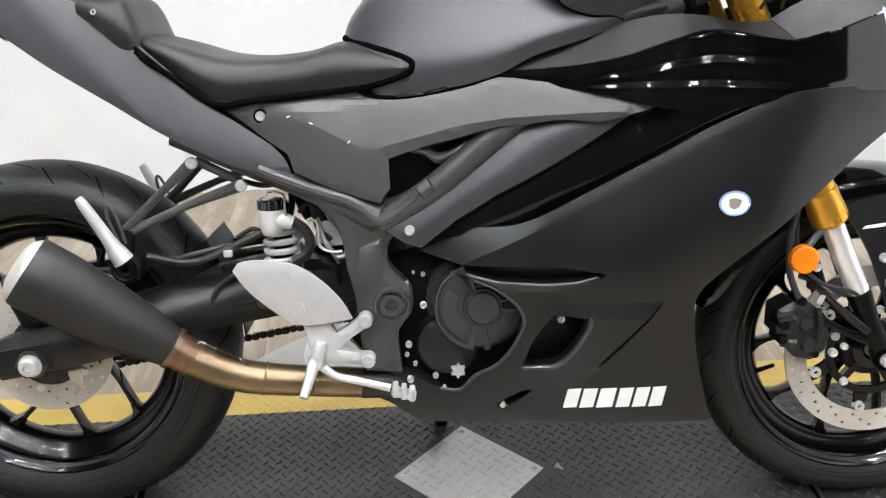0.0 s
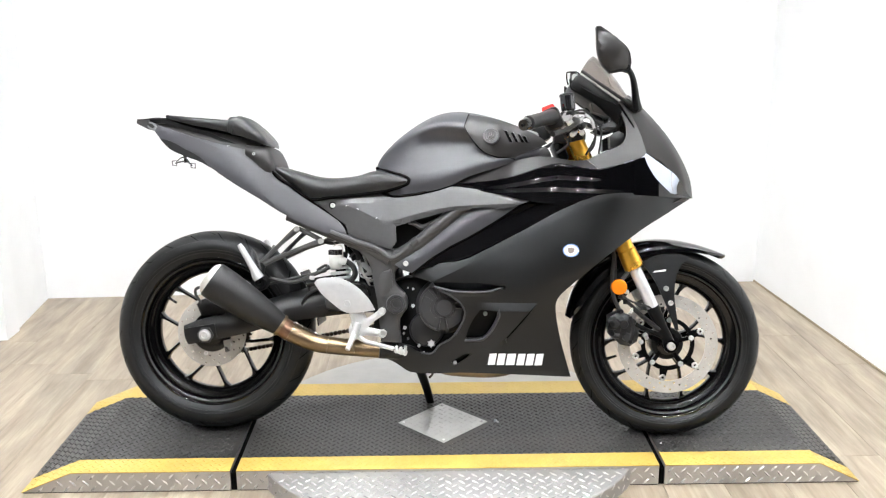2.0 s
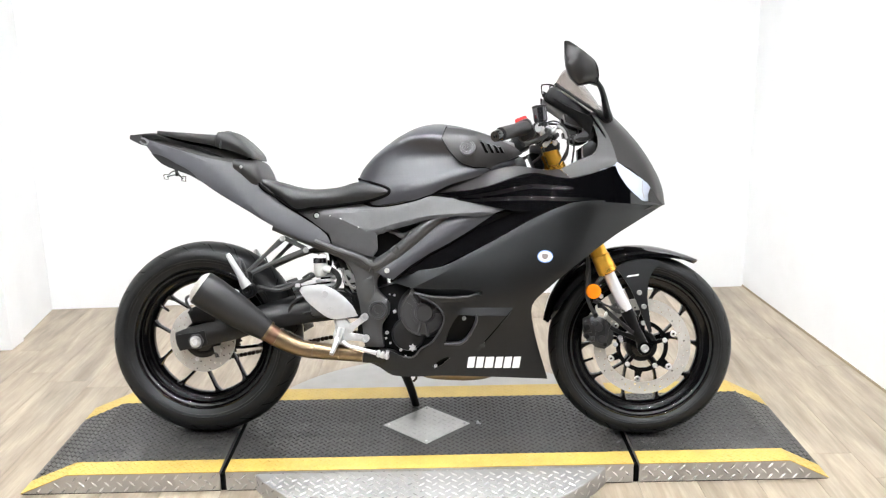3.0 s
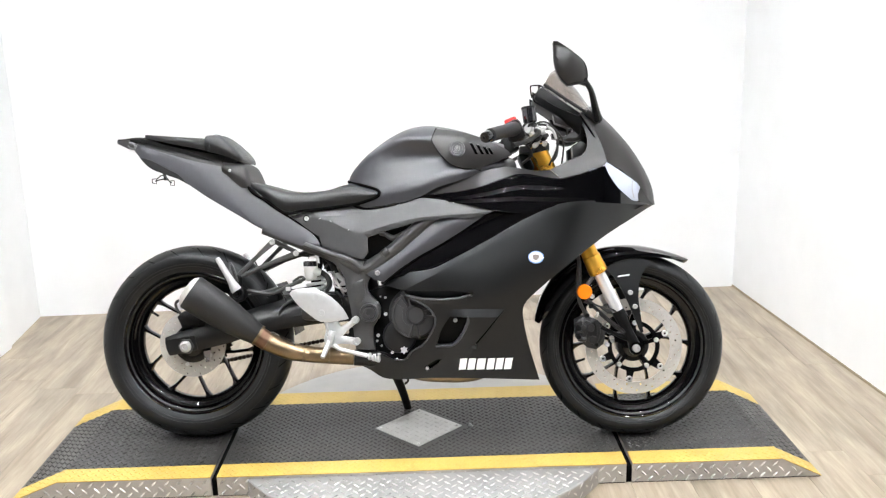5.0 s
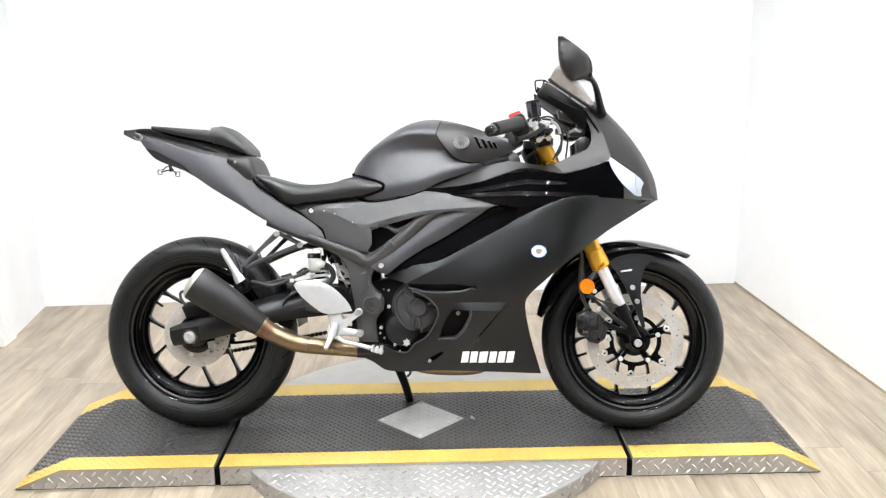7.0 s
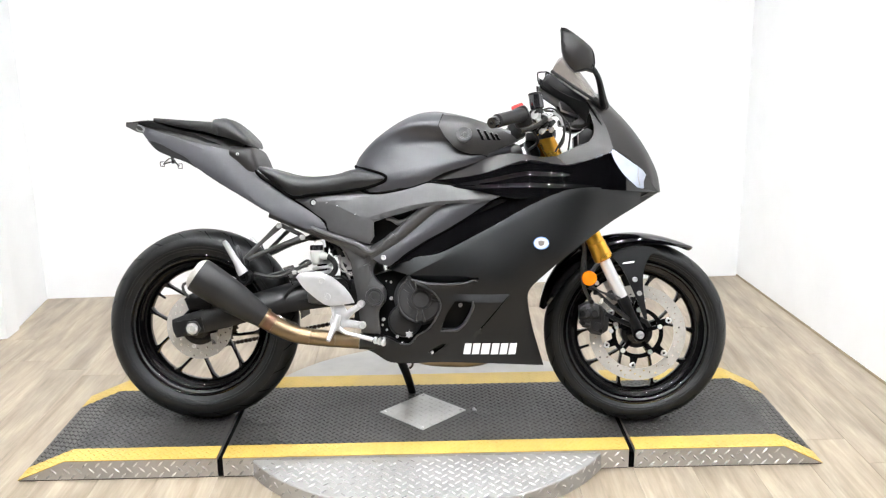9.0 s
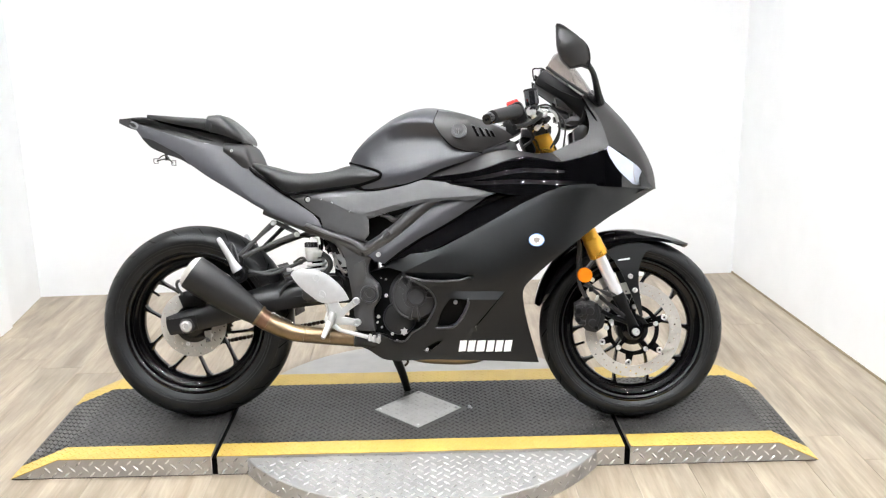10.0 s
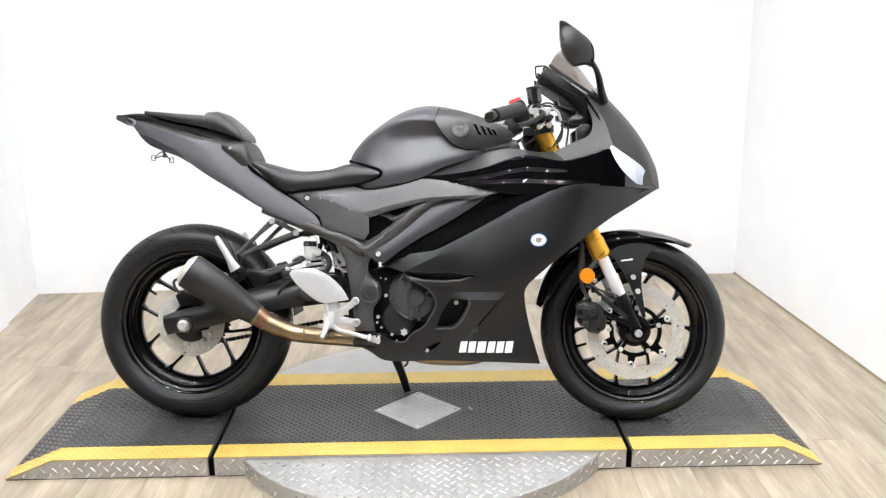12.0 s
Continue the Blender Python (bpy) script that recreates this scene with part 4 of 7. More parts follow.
vc = Vector((0.828, 0.360))
both("vent_frame", [(vc.x + (x - vc.x) * 1.10, vc.y + (z - vc.y) * 1.10) for x, z in vent_hole], lambda x, z: fairing_depth(x, z) - 0.006, "matte", holes=[[(vc.x + (x - vc.x) * 0.93, vc.y + (z - vc.y) * 0.93) for x, z in vent_hole]], thick=0.022, step=0.012)
for s in (-1, 1):
    rimline = [(0.702, 0.4580), (0.735, 0.4440), (0.766, 0.419), (0.779, 0.388), (0.763, 0.346), (0.738, 0.313), (0.705, 0.293), (0.682, 0.267), (0.650, 0.267)]
    # lips and bead take the paler paint, which puts edge highlights into colour
    part("vent_lip", tube([(x, s * (fairing_depth(x, z) - 0.0015), z) for x, z in ((0.877, 0.402), (0.8775, 0.392), (0.8755, 0.380), (0.857, 0.342), (0.831, 0.3135), (0.805, 0.3100), (0.778, 0.3085))], [0.003, 0.0042, 0.0045, 0.0045, 0.0045, 0.004, 0.003], 8, 3), "satin", bike)
    part("blade_lip", tube([(x, s * (fairing_depth(x, blade_z(x) - 0.001) + 0.0004), blade_z(x)) for x in (0.692, 0.715, 0.739, 0.77, 0.804, 0.83, 0.852, 0.87, 0.884)], [0.0026] * 7 + [0.0018, 0.0008], 8, 2), "satin", bike)
    part("opening_bead", tube([(x, s * (fairing_depth(x, z) - 0.001), z) for x, z in rimline], 0.0028, 8, 4), "satin", bike)
both("air_duct", [(0.628, 0.503), (0.680, 0.548), (0.80, 0.622), (0.945, 0.716), (1.010, 0.732), (1.150, 0.745), (1.125, 0.720), (1.03, 0.665), (0.882, 0.592), (0.753, 0.530), (0.67, 0.520)], lambda x, z: 0.160 + 0.055 * (x - 0.63) + 0.008 * max(0, 1 - ((z - 0.512 - 0.475 * (x - 0.63)) / 0.06) ** 2), "gloss", "gloss black air duct", step=0.014)
both("vent_mesh", [(0.800, 0.420), (0.890, 0.420), (0.885, 0.375), (0.865, 0.33), (0.838, 0.298), (0.765, 0.298), (0.770, 0.34)], lambda x, z: BODY(x, z) - 0.040, "engine")
both("spar_cover", [(0.735, 0.672), (0.775, 0.688), (0.830, 0.696), (0.885, 0.693), (0.965, 0.722), (0.930, 0.702), (0.874, 0.664), (0.80, 0.619), (0.736, 0.585), (0.677, 0.548), (0.623, 0.505), (0.596, 0.514), (0.566, 0.532), (0.627, 0.580), (0.692, 0.634)],
     lambda x, z: 0.178 + 0.025 * (x - 0.6) - 0.26 * max(0, z - 0.53 - 0.72 * (x - 0.62)), "satin", "black frame cover, coloured paler for top light", edge=0.003, corner=4)
part("cover_gap", tube([(x, -(0.170 + 0.025 * (x - 0.6)), z) for x, z in ((0.616, 0.500), (0.680, 0.5445), (0.736, 0.5815), (0.80, 0.6155), (0.874, 0.6605), (0.935, 0.700))], 0.0042, 8, 3), "gap", bike)


def flank(x):
    if x < 1.1:
        return 0.205 - 0.33 * (x - 1.1) ** 2
    if x < 1.22:
        return 0.205 - 0.9 * (x - 1.1) ** 2
    return 0.192 - 0.216 * (x - 1.22) - 0.30 * (x - 1.22) ** 2 - 4.4 * max(0, x - 1.33) ** 2


CREASE_X = (0.737, 0.808, 0.882, 0.945, 0.992, 1.044, 1.103, 1.157, 1.208, 1.256, 1.291)
CREASE_Z = (0.764, 0.768, 0.777, 0.793, 0.809, 0.820, 0.811, 0.804, 0.815, 0.831, 0.843)


def crease_z(x):
    return float(np.interp(x, CREASE_X, CREASE_Z))


def UPPER(x, z):
    """Half width of the upper fairing: an upright face with two faint ridges, folded in above its crease."""
    c = crease_z(x)
    w = flank(x)
    if z > c:
        return w - 0.85 * (z - c)
    h = max(0.02, c - 0.735)
    u = (c - z) / h
    step = lambda v: v * v * (3 - 2 * v)
    fade = ramp(x, 0.80, 0.95) * ramp(x, 1.28, 1.15)
    return w + (0.0032 * step(ramp(u + 0.35 * (x - 1.0), 0.38, 0.52)) * ramp(x, 1.20, 1.10) + 0.0034 * step(ramp(u - 0.3 * (x - 1.0), 0.76, 0.90))) * fade


crease_pts = list(zip(CREASE_X, CREASE_Z))
top_edge = [(0.738, 0.772), (0.788, 0.788), (0.842, 0.807), (0.906, 0.828), (0.948, 0.839), (0.990, 0.844), (1.028, 0.842), (1.045, 0.838), (1.088, 0.832), (1.126, 0.834)]
both("upper_fairing", crease_pts + [(1.302, 0.818), (1.330, 0.778), (1.373, 0.740), (1.448, 0.727), (1.390, 0.727), (1.338, 0.730), (1.243, 0.735), (1.161, 0.730), (1.100, 0.716), (1.020, 0.708), (0.948, 0.718), (0.905, 0.729), (0.787, 0.749), (0.737, 0.758)], UPPER, "gloss", "gloss black upper fairing", edge=0.0, step=0.0052, corner=30)
both("fairing_strip", top_edge + [(1.157, 0.8060), (1.103, 0.8130), (1.044, 0.8220), (0.992, 0.8110), (0.945, 0.7950), (0.882, 0.7790), (0.808, 0.7700), (0.737, 0.7660)], UPPER, "strip", "brown-black lacquered fairing strip", step=0.010, corner=40)
for s in (-1, 1):
    part("crease_gap", tube([(x, s * (UPPER(x, z) - 0.0045), z) for x, z in crease_pts[1:9]], 0.0036, 8, 3), "gap", bike)
both("inner_cowl", [(1.128, 0.835), (1.176, 0.858), (1.228, 0.880), (1.243, 0.905), (1.240, 0.945), (1.222, 0.998), (1.238, 1.000), (1.275, 0.935), (1.300, 0.858),
                    (1.291, 0.846), (1.256, 0.833), (1.208, 0.817), (1.159, 0.8065)], lambda x, z: UPPER(x, min(z, 0.86)) - 0.004 - 0.30 * max(0, z - 0.86), "warm", "warm graphite cockpit edge", thick=0.008, corner=40)

# ---- nose: cowl, headlamps, screen
def sym(rows):
    """Rows from the right edge to the middle, carried on to the left edge."""
    return [r for r in rows] + [[(x, -y, z) for x, y, z in r] for r in rows[-2::-1]]


nose = [[(1.222, -0.118, 1.003), (1.262, -0.130, 0.938), (1.300, -0.136, 0.858), (1.350, -0.122, 0.832), (1.404, -0.092, 0.776), (1.432, -0.064, 0.728)],
        [(1.250, -0.085, 1.026), (1.302, -0.094, 0.972), (1.356, -0.094, 0.905), (1.400, -0.086, 0.845), (1.430, -0.068, 0.780), (1.444, -0.046, 0.726)],
        [(1.268, 0.0, 1.040), (1.326, 0.0, 0.984), (1.384, 0.0, 0.918), (1.430, 0.0, 0.847), (1.458, 0.0, 0.785), (1.468, 0.0, 0.727)]]
part("front_cowl", grid_mesh(skin(sym(nose), 24, 29), 0.004, inward=(-1, 0, -0.3)), "cowl", bike, "matte brown-black front cowl")
for s in (-1, 1):
    part("cowl_gap", tube([(1.224, s * 0.1195, 1.000), (1.262, s * 0.1310, 0.938), (1.284, s * 0.1360, 0.892), (1.298, s * 0.1385, 0.862)], 0.0030, 8, 5), "gap", bike)
LAMP = tps([(1.278, 0.853, 0.1600), (1.297, 0.857, 0.1495), (1.3435, 0.828, 0.1330), (1.396, 0.793, 0.1070), (1.414, 0.770, 0.0950), (1.401, 0.738, 0.0985), (1.381, 0.735, 0.1070), (1.359, 0.743, 0.1330), (1.311, 0.784, 0.1610), (1.283, 0.842, 0.1650), (1.4526, 0.724, 0.0580)])
lamp_outline = [(1.2785, 0.8526), (1.2974, 0.8565), (1.3435, 0.8275), (1.3956, 0.7928), (1.4070, 0.7790), (1.3990, 0.7590), (1.4012, 0.7390), (1.3810, 0.7360), (1.3593, 0.7430), (1.3340, 0.7610), (1.3111, 0.7842), (1.2930, 0.8160), (1.2830, 0.8420)]
shade_outline = [(1.3965, 0.7922), (1.4138, 0.7697), (1.4340, 0.7440), (1.4526, 0.7250), (1.4240, 0.7285), (1.3900, 0.7330), (1.4012, 0.7390), (1.3990, 0.7590), (1.4070, 0.7790)]
for s in (-1, 1):
    hl = part("headlamp", plate(lamp_outline, LAMP, 0.010, step=0.010, side=s, edge=0.002, corner=35), "lens", bike, "clear headlamp lens with a bluish sheen")
    part("headlamp_shade", plate(shade_outline, lambda x, z: LAMP(x, z) + 0.001, 0.008, step=0.010, side=s, corner=35), "gloss", hl, "dark lower corner of the lamp")
    part("headlamp_bezel", tube([(x, s * (LAMP(x, z) + 0.0005), z) for x, z in ((1.2830, 0.8420), (1.2930, 0.8160), (1.3111, 0.7842), (1.3340, 0.7610), (1.3593, 0.7430), (1.3810, 0.7345))], 0.0022, 8, 3), "gloss", hl)
    part("lamp_divider", tube([(x, s * (LAMP(x, z) + 0.0006), z) for x, z in ((1.3800, 0.8010), (1.3790, 0.7720), (1.3860, 0.7480))], 0.0012, 6, 3), "chrome", hl)
part("chin", grid_mesh(skin([[(1.425, -0.070, 0.728), (1.452, -0.03, 0.724), (1.458, 0, 0.726), (1.452, 0.03, 0.724), (1.425, 0.070, 0.728)],
                             [(1.29, -0.135, 0.66), (1.33, -0.05, 0.66), (1.34, 0, 0.66), (1.33, 0.05, 0.66), (1.29, 0.135, 0.66)]], 16, 6), 0.003, inward=(-1, 0, 0.5)), "matte", bike)
screen = [[(1.243, -0.118, 1.010), (1.185, -0.108, 1.052), (1.122, -0.080, 1.104)],
          [(1.262, -0.080, 1.018), (1.206, -0.075, 1.084), (1.142, -0.055, 1.140)],
          [(1.277, 0.0, 1.020), (1.224, 0.0, 1.096), (1.165, 0.0, 1.157)]]
part("windscreen", grid_mesh(skin(sym(screen), 14, 25), 0.003, inward=(-1, 0, -1)), "glass", bike, "lightly smoked clear windscreen")
part("screen_trim", tube([(1.243, -0.120, 1.008), (1.185, -0.111, 1.049), (1.120, -0.082, 1.101)], 0.005, 8, 5), "plastic", bike)
part("dash_loop", tube([(1.087, -0.004, 1.070), (1.083, -0.004, 1.085), (1.0817, -0.004, 1.103), (1.0855, -0.004, 1.1085), (1.100, -0.004, 1.1095), (1.114, -0.004, 1.1085), (1.123, -0.004, 1.099), (1.133, -0.004, 1.090)], 0.0022, 8, 4), "gap", bike, "thin black edge of the instrument visor")
part("dashboard", block((0.16, 0.20, 0.05), (1.160, 0, 1.030), 0.014, Matrix.Rotation(radians(35), 3, "Y")), "plastic", bike, "black dashboard housing")
for s in (-1, 1):
    part("cockpit_panel", grid_mesh(skin([[(1.082, s * 0.088, 1.078), (1.15, s * 0.112, 1.030), (1.236, s * 0.124, 0.990)], [(1.086, s * 0.086, 1.050), (1.16, s * 0.108, 1.004), (1.228, s * 0.120, 0.962)],
                                          [(1.112, s * 0.080, 1.030), (1.175, s * 0.098, 0.985), (1.222, s * 0.112, 0.940)]], 14, 10), 0.006, inward=(0, -s, 0)), "engine", bike, "black cockpit panel")
    for o, w0 in (([(1.144, 1.006), (1.177, 1.009), (1.204, 0.988), (1.196, 0.964), (1.150, 0.981)], 0.104), ([(1.205, 0.978), (1.236, 0.986), (1.238, 0.950), (1.228, 0.930), (1.192, 0.922), (1.166, 0.934), (1.203, 0.952)], 0.108),
                  ([(1.200, 0.908), (1.226, 0.922), (1.242, 0.914), (1.240, 0.884), (1.202, 0.872)], 0.118), ([(1.150, 0.962), (1.186, 0.950), (1.180, 0.940), (1.152, 0.946)], 0.100)):
        part("cockpit_box", plate(o, flat(w0), 0.05, step=0.014, side=s, edge=0.006), "caliper", bike, "black cockpit box")

# ---- mirrors
mirror_shape = [(x + 0.006, z + 0.002) for x, z in [(1.122, 1.178), (1.134, 1.178), (1.175, 1.152), (1.211, 1.122), (1.220, 1.085), (1.214, 1.060), (1.196, 1.064), (1.161, 1.056), (1.136, 1.082), (1.124, 1.120)]]
for s in (-1, 1):
    m = new("mirror")
    m.parent = bike
    m.location = (0, 0, 0 if s < 0 else -0.022)
    tagged(m, "black wing mirror on a slim stalk")
    cen = Vector((1.172, 1.118))
    k = 0.30 if s < 0 else 0.85
    back = 0.0 if s < 0 else 0.024
    body_mesh = plate(mirror_shape, lambda x, z: 0.345 - back + k * (1.215 - x) - 9.0 * ((x - cen.x) ** 2 + 0.8 * (z - cen.y) ** 2) * 0.6, 0.016, step=0.009, side=s, edge=0.006, corner=25)
    part("housing", body_mesh, "hump", m)
    inner = [(cen.x + (x - cen.x) * 0.92, cen.y + (z - cen.y) * 0.92) for x, z in mirror_shape]
    part("mirror_glass", plate(inner, lambda x, z: 0.305 - back + k * (1.215 - x), 0.004, step=0.02, side=s), "mirror", m, "silvered mirror glass", 60)
    part("back_shell", plate(mirror_shape, lambda x, z: 0.330 - back + k * (1.215 - x), 0.024, [inner], step=0.012, side=s), "plastic", m)
    part("stalk", tube([(1.278, s * 0.105, 0.990), (1.268, s * 0.150, 1.010), (1.243, s * 0.25, 1.055), (1.214, s * 0.325, 1.078)], [0.016, 0.0115, 0.0080, 0.0075], 10, 4), "plastic", m)
    part("stalk_base", block((0.052, 0.030, 0.022), (1.262, s * 0.108, 0.996), 0.008, Matrix.Rotation(radians(38), 3, "Y")), "plastic", m)

# ---- fuel tank
def tank_ring(x, top, wr, zr, ws, zs, wb, zb):
    """A half section: lower edge, belly, scoop, ridge and crown, mirrored to the other side."""
    half = catmull([(x, -wb, zb), (x, -(wb + 0.004), zb + (zs - zb) * 0.30), (x, -(ws + (wb - ws) * 0.45), zb + (zs - zb) * 0.70), (x, -ws, zs), (x, -(ws * 0.55 + wr * 0.45), zs + (zr - zs) * 0.55), (x, -wr, zr), (x, -wr * 0.62, zr + (top - zr) * 0.62), (x, 0, top)], 22)
    return half + [Vector((p.x, -p.y, p.z)) for p in half[-2::-1]]


tank_st = [(0.506, 0.810, 0.070, 0.806, 0.080, 0.798, 0.086, 0.790), (0.522, 0.852, 0.084, 0.840, 0.104, 0.815, 0.112, 0.770), (0.567, 0.903, 0.108, 0.882, 0.126, 0.838, 0.146, 0.728), (0.630, 0.951, 0.132, 0.918, 0.138, 0.868, 0.158, 0.733), (0.684, 0.978, 0.148, 0.936, 0.136, 0.880, 0.167, 0.745),
           (0.738, 0.989, 0.156, 0.937, 0.133, 0.882, 0.171, 0.761), (0.792, 0.986, 0.156, 0.929, 0.136, 0.882, 0.171, 0.788), (0.863, 0.970, 0.142, 0.920, 0.150, 0.882, 0.164, 0.810), (0.935, 0.946, 0.116, 0.910, 0.134, 0.880, 0.144, 0.834), (0.995, 0.926, 0.094, 0.896, 0.108, 0.876, 0.114, 0.850)]
tr = [tank_ring(*s) for s in tank_st]
tg = [catmull([r[i] for r in tr], 40) for i in range(len(tr[0]))]
part("fuel_tank", grid_mesh(tg, 0.006, inward=(0, 0, -1)), "satin", bike, "satin black fuel tank", 60)
COVER = tps([(0.780, 0.966, 0.118), (0.774, 0.931, 0.160), (0.827, 0.933, 0.160), (0.848, 0.962, 0.116), (0.876, 0.936, 0.152), (0.921, 0.942, 0.104), (0.951, 0.916, 0.132), (0.951, 0.929, 0.112), (1.015, 0.886, 0.104), (0.985, 0.871, 0.128), (0.951, 0.856, 0.142),
             (0.905, 0.843, 0.160), (0.838, 0.854, 0.174), (0.821, 0.867, 0.176), (0.794, 0.899, 0.170), (0.850, 0.900, 0.172), (0.90, 0.885, 0.162)])
vents = [[(x, 0.921 - i * 0.005), (x + 0.009, 0.921 - i * 0.005), (x + 0.027 - i * 0.002, 0.886), (x + 0.017 - i * 0.002, 0.886)] for i, x in enumerate((0.888, 0.908, 0.927, 0.942))]
cover_outline = [(0.786, 0.968), (0.838, 0.962), (0.885, 0.951), (0.921, 0.940), (0.951, 0.926), (0.999, 0.903), (1.018, 0.886), (0.987, 0.871), (0.951, 0.856), (0.921, 0.839), (0.905, 0.843), (0.871, 0.844), (0.838, 0.854), (0.821, 0.867), (0.794, 0.899), (0.775, 0.931)]
both("tank_cover", cover_outline, COVER, "warm", "dark tank cover with four slanted vents", thick=0.012, holes=vents, step=0.010, edge=0.002, lines=[[(0.800, 0.914), (0.827, 0.933), (0.848, 0.941), (0.876, 0.936)]], angle=20, corner=30)
part("cover_groove", tube([(x, -COVER(x, z) + 0.004, z) for x, z in ((0.786, 0.970), (0.7735, 0.931), (0.793, 0.898), (0.820, 0.8655), (0.838, 0.8525), (0.871, 0.8425), (0.905, 0.8415), (0.921, 0.837))], 0.0022, 8), "gap", bike)
both("vent_back", [(0.88, 0.93), (0.972, 0.915), (0.972, 0.877), (0.895, 0.880)], lambda x, z: COVER(x, z) - 0.010, "gap", thick=0.003)
EMB = Vector((0.852, -COVER(0.852, 0.902), 0.902))
emb = part("tank_emblem", lathe([(0, -0.003), (0.014, -0.003), (0.015, -0.0055), (0.0165, -0.0055), (0.017, -0.004), (0.0195, -0.004), (0.020, -0.006), (0.0225, -0.006), (0.0235, -0.003), (0.0235, 0.006), (0, 0.006)], EMB, (0.05, 1, -0.25), 36), "frame", bike, "round dark metal emblem")
for k in range(3):
    part("emblem_bar", block((0.003, 0.002, (0.016, 0.022, 0.016)[k]), EMB + Vector((-0.006 + 0.006 * k, -0.0045, 0)), 0.0006), "steel", emb)

# ---- seats and tail
def seat_ring(x, top, zb, w, n=11, crown=0.75):
    pts = [(x, -w, zb), (x, -w * 1.03, zb + (top - zb) * 0.45), (x, -w * 0.90, zb + (top - zb) * 0.86), (x, -w * crown * 0.72, top - 0.002), (x, 0, top)]
    half = catmull(pts, n)
    return half + [Vector((p.x, -p.y, p.z)) for p in half[-2::-1]]


def seat_mesh(stations, nu=30):
    rings = [seat_ring(*s) for s in stations]
    n = len(rings[0])
    g = [catmull([r[i] for r in rings], nu) for i in range(n)]
    bm = grid_mesh(g)
    rev = [[g[j][i] for j in range(n)] for i in (0, nu - 1)]
    for ends in rev:
        vs = [bm.verts.new(p) for p in ends]
        bm.faces.new(vs)
    low = [[bm.verts.new(p) for p in g[0]], [bm.verts.new(p) for p in g[-1]]]
    for i in range(nu - 1):
        bm.faces.new((low[0][i], low[0][i + 1], low[1][i + 1], low[1][i]))
    bmesh.ops.remove_doubles(bm, verts=bm.verts, dist=0.0002)
    return bm


part("rider_seat", seat_mesh([(0.190, 0.823, 0.808, 0.070), (0.215, 0.817, 0.796, 0.105), (0.262, 0.805, 0.768, 0.122), (0.318, 0.790, 0.726, 0.130), (0.378, 0.785, 0.728, 0.132), (0.450, 0.792, 0.734, 0.133), (0.505, 0.807, 0.741, 0.142),
                              (0.560, 0.799, 0.750, 0.153), (0.595, 0.788, 0.761, 0.158), (0.606, 0.780, 0.768, 0.156)]), "seat", bike, "black vinyl rider seat with a raised nose", 50)
part("seat_seam", tube([(0.204, -0.116, 0.797), (0.223, -0.124, 0.780), (0.262, -0.128, 0.757), (0.318, -0.134, 0.719), (0.378, -0.136, 0.724), (0.450, -0.136, 0.731), (0.530, -0.146, 0.741), (0.560, -0.152, 0.747), (0.602, -0.158, 0.761), (0.613, -0.160, 0.772), (0.606, -0.154, 0.784), (0.557, -0.130, 0.800), (0.511, -0.090, 0.813)], 0.0048, 8, 6), "gap", bike)
part("pillion_seat", seat_mesh([(-0.150, 0.979, 0.968, 0.028), (-0.110, 0.975, 0.957, 0.055), (-0.036, 0.968, 0.940, 0.078), (0.040, 0.962, 0.926, 0.092), (0.060, 0.961, 0.921, 0.095), (0.066, 0.970, 0.917, 0.099), (0.100, 0.970, 0.908, 0.103), (0.122, 0.956, 0.901, 0.104), (0.147, 0.934, 0.892, 0.102), (0.170, 0.908, 0.882, 0.096), (0.178, 0.893, 0.880, 0.080)], 44),
     "seat", bike, "black vinyl pillion seat pad", 50)
part("pad_core", seat_mesh([(-0.150, 0.966, 0.952, 0.018), (-0.10, 0.958, 0.935, 0.034), (0.0, 0.935, 0.905, 0.054), (0.10, 0.910, 0.870, 0.070), (0.14, 0.898, 0.86, 0.076), (0.166, 0.888, 0.85, 0.076)]), "gap", bike)
part("pillion_strap", tube([(0.078, -0.101, 0.912), (0.080, -0.100, 0.940), (0.082, -0.078, 0.962), (0.083, 0.0, 0.971), (0.082, 0.078, 0.962), (0.080, 0.100, 0.940), (0.078, 0.101, 0.912)], 0.004, 8, 4), "seat", bike)
part("seat_hump", seat_mesh([(0.116, 0.884, 0.852, 0.100), (0.146, 0.882, 0.830, 0.107), (0.172, 0.880, 0.806, 0.110), (0.186, 0.872, 0.797, 0.110), (0.197, 0.850, 0.792, 0.109), (0.206, 0.826, 0.790, 0.104)]), "hump", bike, "dark brown-grey hump between the seats", 50)
TAIL = tps([(-0.24, 0.955, 0.015), (-0.19, 0.950, 0.036), (-0.10, 0.925, 0.055), (-0.10, 0.87, 0.074), (0.02, 0.89, 0.080), (0.02, 0.81, 0.106), (0.13, 0.86, 0.092), (0.13, 0.74, 0.124), (0.20, 0.81, 0.108), (0.20, 0.70, 0.132), (0.30, 0.73, 0.124), (0.30, 0.65, 0.140), (0.42, 0.615, 0.140)])
